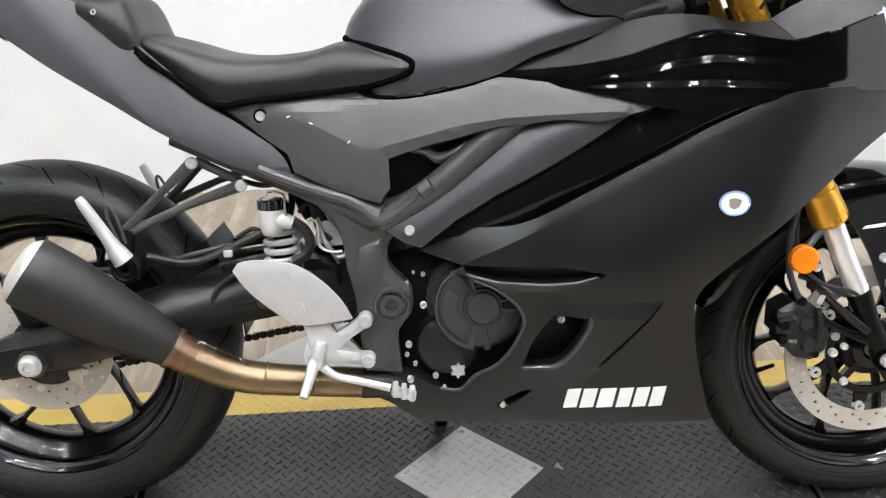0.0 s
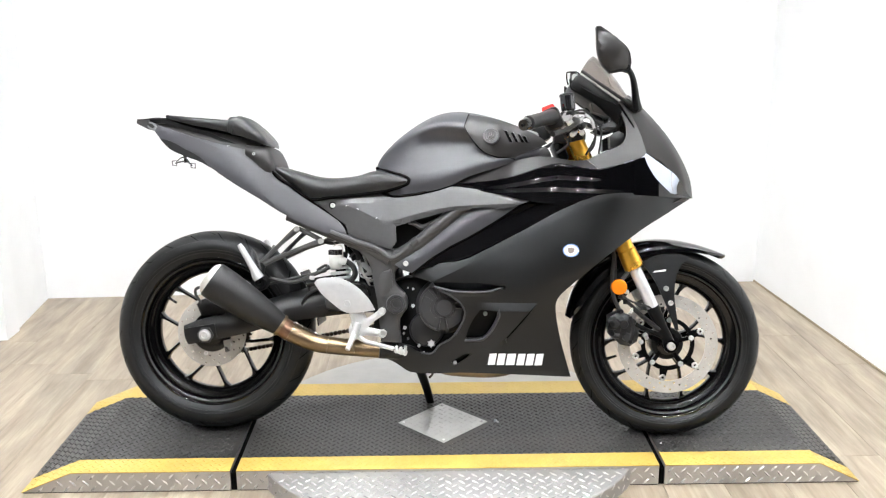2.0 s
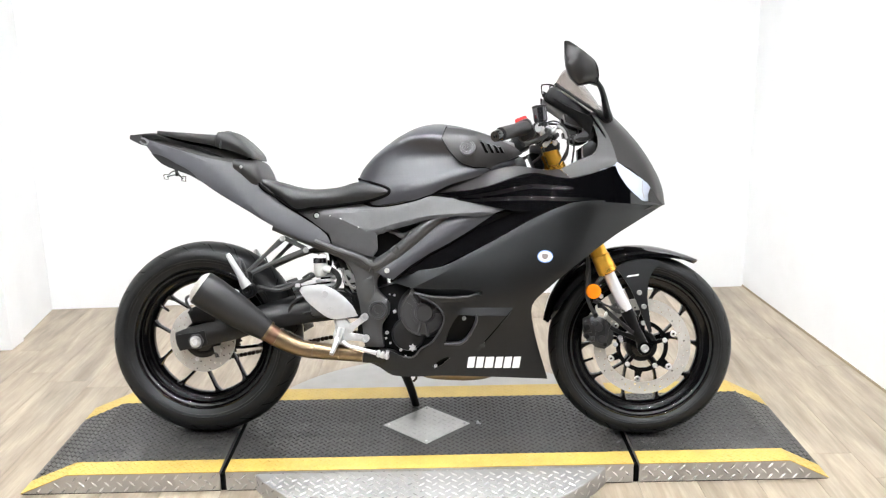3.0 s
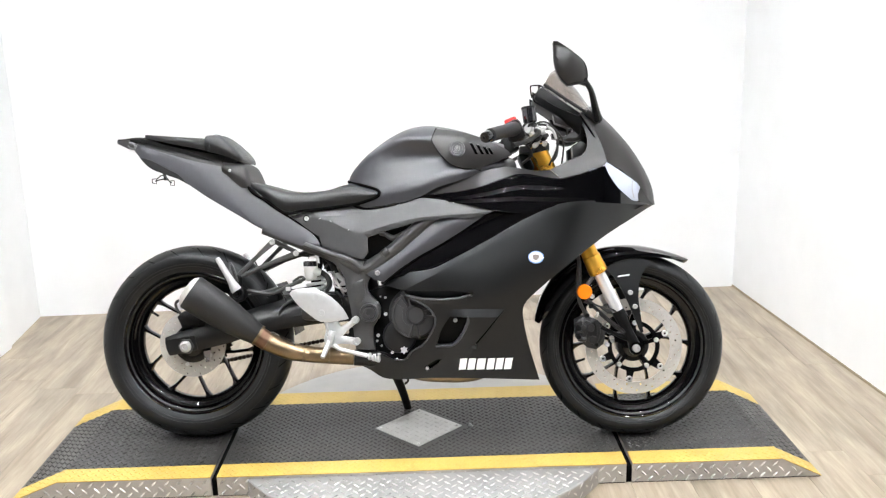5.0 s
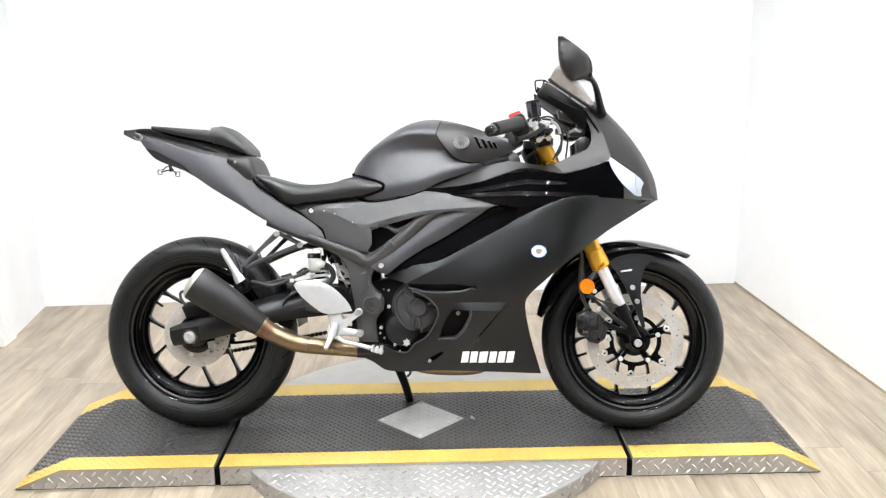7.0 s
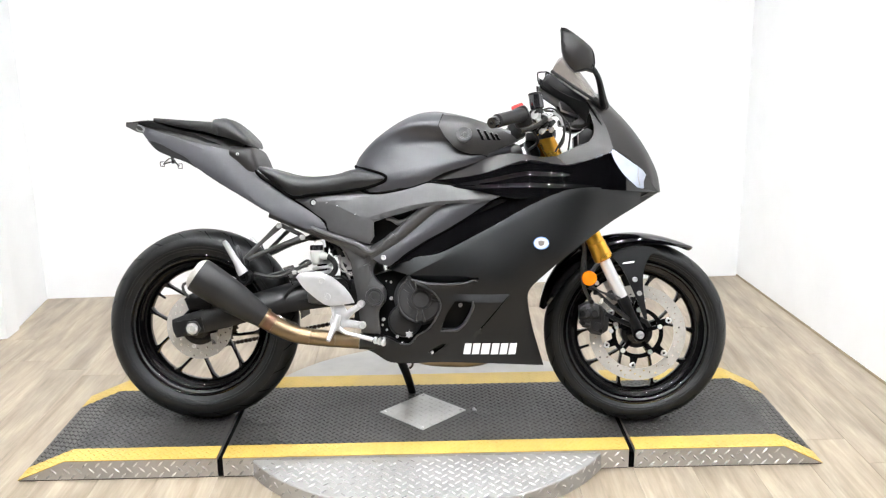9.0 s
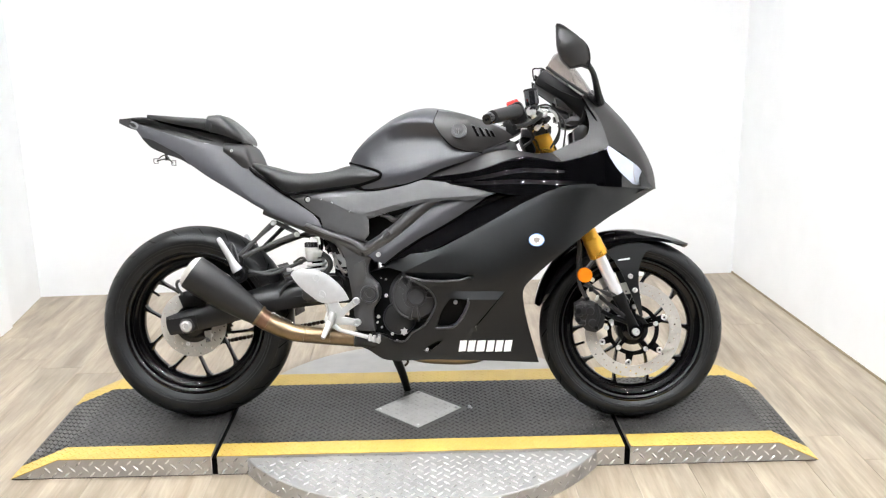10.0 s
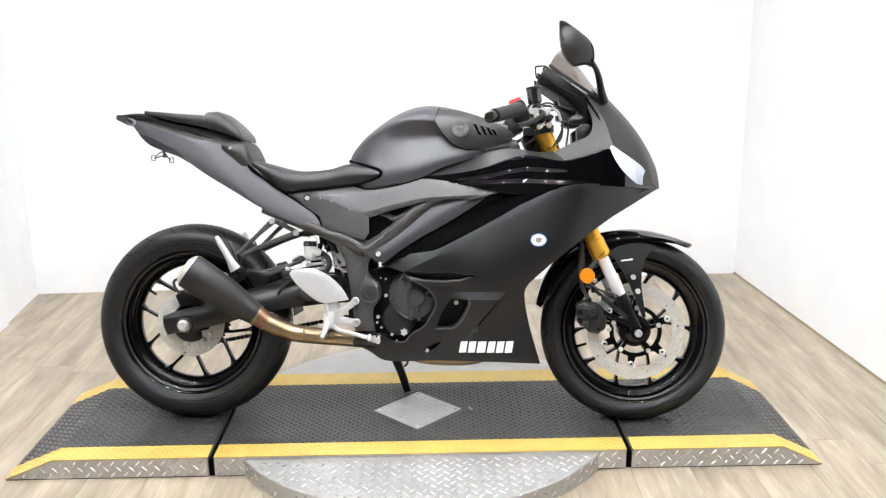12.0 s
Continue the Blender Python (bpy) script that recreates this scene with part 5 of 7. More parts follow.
both("tail_panel", [(-0.200, 0.955), (-0.096, 0.921), (0.016, 0.889), (0.136, 0.861), (0.165, 0.842), (0.197, 0.812), (0.291, 0.735), (0.380, 0.674), (0.432, 0.621), (0.425, 0.612), (0.361, 0.621), (0.307, 0.642), (0.235, 0.677), (0.162, 0.720), (0.072, 0.772),
                    (-0.019, 0.830), (-0.079, 0.852), (-0.123, 0.872), (-0.162, 0.906), (-0.185, 0.934)], lambda x, z: TAIL(x, z) - 0.10 * max(0, np.interp(x, (-0.10, -0.075, 0.035, 0.08, 0.126, 0.162, 0.235), (0.925, 0.915, 0.871, 0.829, 0.783, 0.747, 0.675)) - z) * (x < 0.235), "satin", "black tail side panel, coloured paler for top light", edge=0.002, step=0.014, lines=[[(-0.090, 0.918), (0.035, 0.8705), (0.08, 0.829), (0.126, 0.783), (0.162, 0.747), (0.225, 0.684)]], angle=9)
both("tail_upper", [(-0.245, 0.966), (-0.150, 0.968), (-0.085, 0.941), (0.024, 0.920), (0.120, 0.900), (0.160, 0.886), (0.146, 0.874), (0.134, 0.858), (0.124, 0.864), (0.016, 0.890), (-0.096, 0.922), (-0.200, 0.956)],
     lambda x, z: TAIL(x, z) - 0.006 - 0.12 * max(0, z - (0.861 - 0.27 * (x - 0.136))), "hump", "dark brown-grey seat base panel", step=0.016)
both("tail_under", [(-0.160, 0.903), (-0.123, 0.870), (-0.083, 0.852), (-0.019, 0.829), (0.012, 0.812), (-0.020, 0.842), (-0.070, 0.868), (-0.120, 0.893)], lambda x, z: TAIL(x, z) + 0.002, "plastic", "black lower edge of the tail", step=0.012, corner=30)
part("tail_light", loft([[Vector((-0.246 + 0.045 * k, y * (0.5 + 0.7 * k), z)) for y, z in ((-0.03, 0.952 - 0.02 * k), (0.03, 0.952 - 0.02 * k), (0.03, 0.962), (-0.03, 0.962))] for k in (0, 0.5, 1.0)]), "cover", bike, "dark tail light lens")
for s in (-1, 1):
    lens = part("tail_lens", plate([(-0.2215, 0.9579), (-0.1902, 0.9545), (-0.1721, 0.9408), (-0.1779, 0.9301), (-0.1963, 0.9340), (-0.2120, 0.9480)], lambda x, z: TAIL(x, z) + 0.0030, 0.006, step=0.008, side=s, edge=0.002), "tail_grey", bike, "pale rim at the tip of the tail")
    part("lens_inset", plate([(-0.2060, 0.9515), (-0.1890, 0.9490), (-0.1790, 0.9400), (-0.1820, 0.9350), (-0.1960, 0.9400)], lambda x, z: TAIL(x, z) + 0.0040, 0.004, step=0.008, side=s), "hump", lens)
part("tail_deck", loft([[Vector((x, -w, z - 0.012)), Vector((x, -w, z)), Vector((x, w, z)), Vector((x, w, z - 0.012))] for x, w, z in ((-0.246, 0.012, 0.966), (-0.150, 0.045, 0.962), (0.0, 0.070, 0.920), (0.12, 0.080, 0.870))]), "plastic", bike)
part("undertail", loft([[Vector((x, -w, z - d)), Vector((x, -w, z)), Vector((x, w, z)), Vector((x, w, z - d))] for x, w, z, d in ((-0.18, 0.030, 0.93, 0.01), (-0.10, 0.045, 0.885, 0.022), (0.0, 0.055, 0.845, 0.018), (0.15, 0.065, 0.775, 0.03), (0.36, 0.075, 0.68, 0.05), (0.50, 0.08, 0.64, 0.07))]), "plastic", bike, "black plastic undertail")
plate_arm = part("number_plate_bracket", tube([(-0.105, 0.0, 0.872), (-0.100, 0.0, 0.850), (-0.098, 0.0, 0.832)], 0.005, 8, 3), "plastic", bike, "small grey wire bracket below the tail")
part("bracket_arm", tube([(-0.124, -0.02, 0.829), (-0.112, -0.01, 0.834), (-0.098, 0.0, 0.837), (-0.084, -0.01, 0.831), (-0.072, -0.02, 0.823)], 0.0022, 8, 3), "cover", plate_arm)
for x, z in ((-0.127, 0.830), (-0.069, 0.823)):
    part("bracket_end", tube([(x - 0.007, -0.02, z + 0.006), (x - 0.006, -0.02, z - 0.007), (x + 0.007, -0.02, z - 0.009), (x + 0.007, -0.02, z + 0.007), (x - 0.007, -0.02, z + 0.006)], 0.0017, 8), "cover", plate_arm)
part("bracket_arm", tube([(-0.118, -0.02, 0.836), (-0.107, -0.012, 0.847), (-0.094, -0.012, 0.846), (-0.080, -0.02, 0.831)], 0.0020, 8, 3), "cover", plate_arm)
bolt((0.144, -0.106, 0.854), 0.0048, 0.005, parent=bike, name="panel_bolt")
for s in (-1, 1):
    part("tail_gap", tube([(x, s * (TAIL(x, z) - 0.002), z) for x, z in ((0.195, 0.806), (0.268, 0.747), (0.319, 0.713), (0.369, 0.681), (0.410, 0.652), (0.428, 0.624), (0.430, 0.608))], 0.0034, 8, 3), "gap", bike)

# ---- side covers below the seat
def SIDE(x, z):
    """The side cover folds along a crease; above it the surface leans in, with a shallow dish under the seat nose."""
    w = float(np.interp(x, (0.32, 0.385, 0.46, 0.55, 0.62, 0.75, 0.96), (0.124, 0.132, 0.150, 0.168, 0.175, 0.188, 0.200)))
    c = float(np.interp(x, (0.32, 0.38, 0.43, 0.464, 0.517, 0.549, 0.577, 0.68, 0.75, 0.96), (0.704, 0.703, 0.699, 0.690, 0.664, 0.651, 0.660, 0.689, 0.700, 0.712)))
    w -= 0.26 * (z - c) if z > c else -0.10 * (c - z)
    d = ((x - 0.490) / 0.085) ** 2 + ((z - 0.727 - 0.06 * (x - 0.49)) / 0.013) ** 2
    return w - 0.007 * max(0, 1 - d)


both("side_cover", [(0.326, 0.714), (0.401, 0.723), (0.468, 0.731), (0.513, 0.738), (0.526, 0.738), (0.564, 0.725), (0.625, 0.729), (0.701, 0.745), (0.737, 0.757), (0.790, 0.752), (0.840, 0.745), (0.894, 0.731), (0.965, 0.716), (0.935, 0.706), (0.882, 0.694), (0.830, 0.697), (0.773, 0.690), (0.741, 0.688), (0.670, 0.669), (0.626, 0.657), (0.576, 0.640),
                    (0.578, 0.596), (0.562, 0.574), (0.500, 0.592), (0.434, 0.618), (0.425, 0.645), (0.390, 0.668)], SIDE, "carbon", "black side cover with a moulded weave", edge=0.002, step=0.011, corner=30, angle=9,
     lines=[[(0.345, 0.7035), (0.38, 0.703), (0.43, 0.699), (0.464, 0.690), (0.517, 0.664), (0.549, 0.651), (0.577, 0.660), (0.68, 0.689), (0.75, 0.700), (0.90, 0.7085)]])
for s in (-1, 1):
    part("cover_seam", tube([(x, s * (SIDE(x, z) - 0.003), z) for x, z in ((0.526, 0.741), (0.564, 0.728), (0.625, 0.732), (0.701, 0.748), (0.737, 0.760), (0.790, 0.755), (0.840, 0.748), (0.894, 0.734), (0.940, 0.722))], 0.0036, 8, 2), "gap", bike)
for a, b in (((0.590, 0.7305), (0.630, 0.7350)), ((0.635, 0.7358), (0.664, 0.7425))):
    part("seam_sticker", tube([(a[0], -SIDE(*a) - 0.003, a[1]), (b[0], -SIDE(*b) - 0.003, b[1])], 0.0022, 8), "gloss", bike, "thin glossy strip in the seam")
# three tiny pale bars along the crease of the right side cover
for x, z, l, a in ((0.428, 0.7005, 0.006, 20), (0.462, 0.691, 0.006, -25), (0.518, 0.6645, 0.005, 50)):
    c, q = math.cos(radians(a)) * l / 2, math.sin(radians(a)) * l / 2
    part("pale_fleck", tube([(x - c, -SIDE(x - c, z - q) - 0.0002, z - q), (x + c, -SIDE(x + c, z + q) - 0.0002, z + q)], 0.0009, 6), "alloy", bike)
both("seat_base", [(0.330, 0.722), (0.469, 0.731), (0.574, 0.748), (0.635, 0.766), (0.690, 0.760), (0.578, 0.722), (0.530, 0.735), (0.420, 0.724)], lambda x, z: SIDE(x, z) - 0.012, "plastic")
for x, z, r in ((0.385, 0.701, 0.0074), (0.606, 0.533, 0.0080)):
    bolt((x, -(SIDE(x, z) if z > 0.6 else 0.178), z), r, 0.005, parent=bike, name="panel_bolt")

for x, z, r, y in ((0.385, 0.701, 0.0074, SIDE(0.385, 0.701)), (0.144, 0.854, 0.0048, 0.1065)):
    part("bolt_recess", lathe([(r * 0.9, -0.0012), (r * 1.45, -0.0012), (r * 1.5, 0.002), (r * 0.9, 0.002)], (x, -y, z), "y", 20, closed=True), "gap", bike)

# ---- frame and engine
fr = new("frame")
fr.parent = bike
for s in (-1, 1):
    part("subframe_tube", tube([(0.245, s * 0.105, 0.668), (0.350, s * 0.118, 0.627), (0.450, s * 0.135, 0.592), (0.560, s * 0.150, 0.548)], [0.014, 0.015, 0.018, 0.026], 14, 4), "frame", fr)
    part("spar", tube([(0.560, s * 0.150, 0.540), (0.640, s * 0.158, 0.590), (0.745, s * 0.162, 0.680), (0.86, s * 0.14, 0.77), (1.02, s * 0.06, 0.86)], 0.021, 14, 4), "frame", fr)
    part("pivot_plate", plate([(0.452, 0.590), (0.460, 0.574), (0.485, 0.545), (0.501, 0.518), (0.507, 0.479), (0.519, 0.423), (0.525, 0.366), (0.533, 0.300), (0.590, 0.297), (0.586, 0.367), (0.606, 0.395), (0.608, 0.428), (0.594, 0.449), (0.572, 0.474), (0.574, 0.510), (0.600, 0.534), (0.640, 0.570), (0.690, 0.612), (0.676, 0.622), (0.626, 0.596), (0.567, 0.572), (0.528, 0.587), (0.480, 0.602)],
                              lambda x, z: 0.160 - 0.10 * max(0, 0.50 - x), 0.030, step=0.014, side=s, edge=0.008, holes=[]), "frame", fr)
    part("pivot_rib", tube([(0.380, s * 0.146, 0.622), (0.450, s * 0.156, 0.596), (0.520, s * 0.164, 0.574), (0.566, s * 0.166, 0.548), (0.630, s * 0.168, 0.592), (0.690, s * 0.168, 0.632), (0.768, s * 0.166, 0.684)], [0.008, 0.009, 0.010, 0.011, 0.009, 0.009, 0.009], 10, 4), "frame", fr)
    part("spar_knuckle", lathe([(0.010, -0.012), (0.0145, -0.010), (0.0145, 0.010), (0.010, 0.012)], (0.632, s * 0.168, 0.594), (0.79, 0, 0.61), 16, closed=True), "frame", fr)
    part("pivot_cover", lathe([(0.010, s * 0.169), (0.017, s * 0.169), (0.018, s * 0.163), (0.021, s * 0.163), (0.023, s * 0.170), (0.027, s * 0.170), (0.029, s * 0.160), (0.029, s * 0.140), (0.010, s * 0.14)], (0.576, 0, 0.412), "y", 32, closed=True), "frame", fr)
    part("pivot_facet", plate([(0.530, 0.503), (0.562, 0.517), (0.566, 0.470), (0.556, 0.446), (0.534, 0.430), (0.522, 0.457)], flat(0.167), 0.012, step=0.010, side=s, edge=0.005, corner=20), "frame", fr)

    part("frame_elbow", tube([(0.612, s * 0.150, 0.652), (0.632, s * 0.152, 0.648), (0.650, s * 0.154, 0.638), (0.672, s * 0.154, 0.645), (0.696, s * 0.152, 0.660)], [0.006, 0.007, 0.009, 0.008, 0.007], 10, 3), "frame", fr)

eng = new("engine")
eng.parent = bike
part("crankcase", loft([[Vector((x, -w, zb)), Vector((x, -w, (zb + zt) / 2)), Vector((x, -w * 0.85, zt)), Vector((x, w * 0.85, zt)), Vector((x, w, (zb + zt) / 2)), Vector((x, w, zb)), Vector((x, w * 0.6, zb - 0.02)), Vector((x, -w * 0.6, zb - 0.02))]
                        for x, w, zb, zt in ((0.500, 0.070, 0.33, 0.42), (0.56, 0.100, 0.28, 0.47), (0.66, 0.112, 0.24, 0.50), (0.78, 0.110, 0.24, 0.48), (0.86, 0.095, 0.27, 0.45), (0.92, 0.07, 0.30, 0.42))]), "engine", eng, "", 30)
part("cylinder_block", block((0.22, 0.24, 0.22), (0.855, 0, 0.545), 0.02, Matrix.Rotation(radians(20), 3, "Y")), "engine", eng)
part("airbox", block((0.44, 0.23, 0.24), (0.74, 0, 0.675), 0.03), "plastic", eng)
part("radiator", block((0.035, 0.32, 0.25), (1.00, 0, 0.46), 0.006, Matrix.Rotation(radians(12), 3, "Y")), "engine", eng)
CC = (0.714, 0.403)
clutch = part("clutch_cover", lathe([(0.0, -0.152), (0.055, -0.152), (0.066, -0.148), (0.0725, -0.138), (0.074, -0.120), (0.080, -0.116), (0.084, -0.112), (0.084, -0.095), (0, -0.095)], (CC[0], 0, CC[1]), "y", 56), "cover", eng, "dark grey round clutch cover")
part("cover_cap", lathe([(0, -0.163), (0.024, -0.163), (0.0265, -0.160), (0.0275, -0.158), (0.030, -0.158), (0.032, -0.155), (0.033, -0.148), (0, -0.148)], (CC[0] + 0.004, 0, CC[1]), "y", 40), "cover", clutch)
def sector(a0, a1, r0, r1, n):
    turn = [radians(a0 + (a1 - a0) * k / n) for k in range(n + 1)]
    return [(CC[0] + r * math.cos(a), CC[1] + r * math.sin(a)) for r, way in ((r1, turn), (r0, turn[::-1])) for a in way]


part("cover_field", plate(sector(148, 240, 0.038, 0.060, 8), flat(0.1575), 0.008, step=0.012, smooth=False, edge=0.002), "cover", clutch)
for a0, a1, r1 in ((104, 112, 0.071), (122, 130, 0.074), (252, 260, 0.070), (276, 284, 0.072), (350, 358, 0.071), (14, 22, 0.073)):
    part("cover_rib", plate(sector(a0, a1, 0.030, r1, 2), lambda x, z: 0.1605 - 0.25 * max(0, math.hypot(x - CC[0], z - CC[1]) - 0.050), 0.012, step=0.012, smooth=False, edge=0.0015), "cover", clutch)
part("cover_rim", tube([(CC[0] + 0.069 * math.cos(radians(a)), -0.150, CC[1] + 0.069 * math.sin(radians(a))) for a in range(110, 268, 8)], 0.0035, 8), "cover", clutch)
part("lower_case", lathe([(0, -0.138), (0.040, -0.138), (0.048, -0.134), (0.052, -0.124), (0.052, -0.08), (0, -0.08)], (0.664, 0, 0.334), "y", 40), "swing", eng, "black round lower case")
for x, z, q in ((0.625, 0.456, 0.0045), (0.625, 0.406, 0.0068), (0.601, 0.341, 0.0068), (0.598, 0.324, 0.0045), (0.611, 0.309, 0.0045), (0.643, 0.288, 0.0060), (0.657, 0.268, 0.0040), (0.703, 0.278, 0.0052), (0.610, 0.459, 0.0030), (0.600, 0.443, 0.0035)):
    bolt((x, -0.146, z), q * 0.8, 0.006, parent=eng, name="case_bolt", mat="alloy")
star = [((0.0125 if k % 2 else 0.0075) * math.cos(k * math.pi / 6) + 0.679, (0.0125 if k % 2 else 0.0075) * math.sin(k * math.pi / 6) + 0.294) for k in range(12)]
part("filler_cap", plate(star, flat(0.148), 0.02, smooth=False, step=0.03), "alloy", eng, "small silver star-shaped cap")
bolt((0.838, -0.166, 0.387), 0.0065, 0.008, parent=bike, name="panel_bolt")
for x, z in ((0.750, 0.240), (0.603, 0.284)):
    bolt((x, -(BODY(x, z) - 0.008 if x > 0.7 else 0.150), z), 0.0055, 0.008, parent=bike, name="panel_bolt")

# ---- forks, front brake, fender
F0, F1 = Vector((1.095, 0, 0.905)), Vector((1.378, 0, 0.312))
for s in (-1, 1):
    Y = Vector((0, s * 0.100, 0))
    at = lambda f: F0 + (F1 - F0) * f + Y
    fk = new("fork_leg")
    fk.parent = bike
    part("fork_top", tube([at(-0.045), at(-0.035), at(0)], [0.018, 0.024, 0.024], 20), "plastic", fk)
    part("outer_tube", tube([at(-0.012), at(0.56), at(0.565), at(0.60), at(0.61), at(0.645), at(0.652)], [0.0255, 0.0255, 0.028, 0.028, 0.0295, 0.0295, 0.026], 28), "gold", fk, "gold anodised fork tube")
    part("inner_tube", tube([at(0.64), at(0.855)], 0.0185, 24), "chrome", fk, "polished steel fork tube")
    part("fork_foot", tube([at(0.845), at(0.86), at(0.94), at(1.0), at(1.05)], [0.0198, 0.0200, 0.0150, 0.0165, 0.013], 18), "engine", fk)
    part("axle_clamp", block((0.036, 0.028, 0.046), (1.385, s * 0.100, 0.292), 0.012, Matrix.Rotation(radians(-20), 3, "Y")), "engine", fk)
part("axle", lathe([(0, -0.120), (0.0050, -0.120), (0.0055, -0.1275), (0.0105, -0.1275), (0.0120, -0.124), (0.0120, 0.12), (0, 0.12)], (FRONT[0], 0, FRONT[1]), "y", 24), "bolt", bike, "silver front axle end")
part("axle_recess", lathe([(0.013, -0.118), (0.0175, -0.119), (0.0195, -0.116), (0.0195, -0.108), (0.013, -0.108)], (FRONT[0], 0, FRONT[1]), "y", 24, closed=True), "gap", bike)
part("top_yoke", loft([[Vector((x, -w, z)), Vector((x, w, z)), Vector((x, w, z + 0.022)), Vector((x, -w, z + 0.022))] for x, w, z in ((1.045, 0.05, 0.893), (1.085, 0.135, 0.888), (1.118, 0.135, 0.896), (1.135, 0.06, 0.900))]), "plastic", bike, "black top yoke")
part("bottom_yoke", loft([[Vector((x, -w, z)), Vector((x, w, z)), Vector((x, w, z + 0.03)), Vector((x, -w, z + 0.03))] for x, w, z in ((1.13, 0.05, 0.70), (1.17, 0.135, 0.69), (1.21, 0.135, 0.70), (1.22, 0.06, 0.71))]), "frame", bike)
cal = new("front_caliper")
cal.parent = bike
part("caliper_body", plate([(1.206, 0.372), (1.232, 0.386), (1.262, 0.380), (1.286, 0.362), (1.296, 0.330), (1.290, 0.300), (1.268, 0.284), (1.240, 0.290), (1.226, 0.306), (1.222, 0.326), (1.206, 0.330)], flat(0.104), 0.052, step=0.012, edge=0.008, corner=30), "caliper", cal, "dark anodised brake caliper")
for x0, z0, x1, z1 in ((1.204, 0.360, 1.226, 0.366), (1.203, 0.340, 1.226, 0.344), (1.212, 0.318, 1.236, 0.316)):
    part("caliper_fin", tube([(x0, -0.104, z0), (x1, -0.108, z1)], [0.007, 0.0085], 10), "caliper", cal)
for x, z in ((1.250, 0.352), (1.258, 0.314)):
    part("piston_cap", lathe([(0, -0.113), (0.010, -0.113), (0.0125, -0.110), (0.014, -0.100), (0, -0.100)], (x, 0, z), "y", 22), "caliper", cal)
part("caliper_rib", tube([(1.268, -0.108, 0.376), (1.275, -0.110, 0.335), (1.262, -0.108, 0.296)], 0.0055, 10, 3), "caliper", cal)
part("caliper_arm", tube([(1.284, -0.098, 0.352), (1.320, -0.100, 0.334), (1.362, -0.100, 0.318)], [0.007, 0.006, 0.009], 10, 3), "engine", cal)
part("caliper_arm", tube([(1.273, -0.104, 0.400), (1.300, -0.106, 0.376), (1.333, -0.106, 0.347)], 0.0042, 10, 3), "engine", cal)
part("caliper_arm", tube([(1.232, -0.108, 0.434), (1.252, -0.110, 0.424), (1.300, -0.111, 0.380), (1.353, -0.110, 0.336)], [0.005, 0.0055, 0.0055, 0.007], 10, 3), "swing", cal)
part("arm_clip", block((0.014, 0.012, 0.016), (1.252, -0.110, 0.420), 0.003), "engine", cal)
for x, z, q in ((1.214, 0.352, 0.012), (1.214, 0.324, 0.010), (1.240, 0.390, 0.009), (1.268, 0.300, 0.009)):
    part("caliper_lug", lathe([(0, -0.116), (q * 0.6, -0.116), (q * 0.85, -0.112), (q * 0.9, -0.070), (0, -0.070)], (x, 0, z), "y", 14), "engine", cal)
part("caliper_bridge", block((0.020, 0.050, 0.060), (1.234, -0.082, 0.345), 0.005, Matrix.Rotation(radians(18), 3, "Y")), "caliper", cal)
part("caliper_dome", lathe([(0, -0.116), (0.009, -0.115), (0.015, -0.109), (0.0175, -0.098), (0.0175, -0.070), (0, -0.070)], (1.226, 0, 0.352), "y", 26), "swing", cal)
part("sensor_plate", plate([(1.280, 0.412), (1.296, 0.424), (1.309, 0.427), (1.316, 0.410), (1.317, 0.391), (1.300, 0.398)], flat(0.098), 0.003, holes=[[(1.303 + a, 0.412 + b) for a, b in ring_points(0.003, 10)]], step=0.008, corner=20), "cover", cal, "small grey bracket plate")
part("bleed_nipple", tube([(1.268, -0.108, 0.386), (1.274, -0.112, 0.402)], 0.0045, 8), "bolt", cal)
bolt((1.300, -0.106, 0.300), 0.0075, 0.006, parent=cal, name="caliper_bolt")
bolt((1.316, -0.110, 0.312), 0.006, 0.006, parent=cal, name="caliper_bolt")
part("brake_hose", tube([(1.240, -0.105, 0.385), (1.216, -0.108, 0.440), (1.212, -0.110, 0.500), (1.216, -0.110, 0.560), (1.20, -0.09, 0.64)], 0.0055, 8, 6), "hose", bike, "black rubber brake hose")
part("wheel_sensor_wire", tube([(1.385, -0.090, 0.330), (1.330, -0.115, 0.400), (1.262, -0.118, 0.425), (1.226, -0.112, 0.470), (1.222, -0.105, 0.560)], 0.0032, 8, 6), "hose", bike)
rf = part("reflector", lathe([(0, -0.128), (0.020, -0.128), (0.0225, -0.126), (0.0235, -0.120), (0.0235, -0.114), (0, -0.114)], (1.232, 0, 0.464), "y", 36), "orange", bike, "round amber reflector")
part("reflector_bracket", tube([(1.270, -0.105, 0.520), (1.245, -0.112, 0.490), (1.232, -0.112, 0.464), (1.245, -0.112, 0.445)], 0.006, 8, 3), "frame", rf)
bolt((1.255, -0.116, 0.449), 0.007, 0.006, parent=bike, name="bracket_bolt")


def fender_ring(a, r, side_r, w):
    c, s = math.cos(a), math.sin(a)
    pts = [(-w, side_r), (-w * 0.98, side_r + (r - side_r) * 0.45), (-w * 0.84, r - 0.014), (-w * 0.48, r - 0.003), (0, r)]
    half = catmull([(FRONT[0] + rr * c, y, FRONT[1] + rr * s) for y, rr in pts], 9)
    other = catmull([(FRONT[0] + rr * c, -y, FRONT[1] + rr * s) for y, rr in pts], 9)
    return half + other[-2::-1]


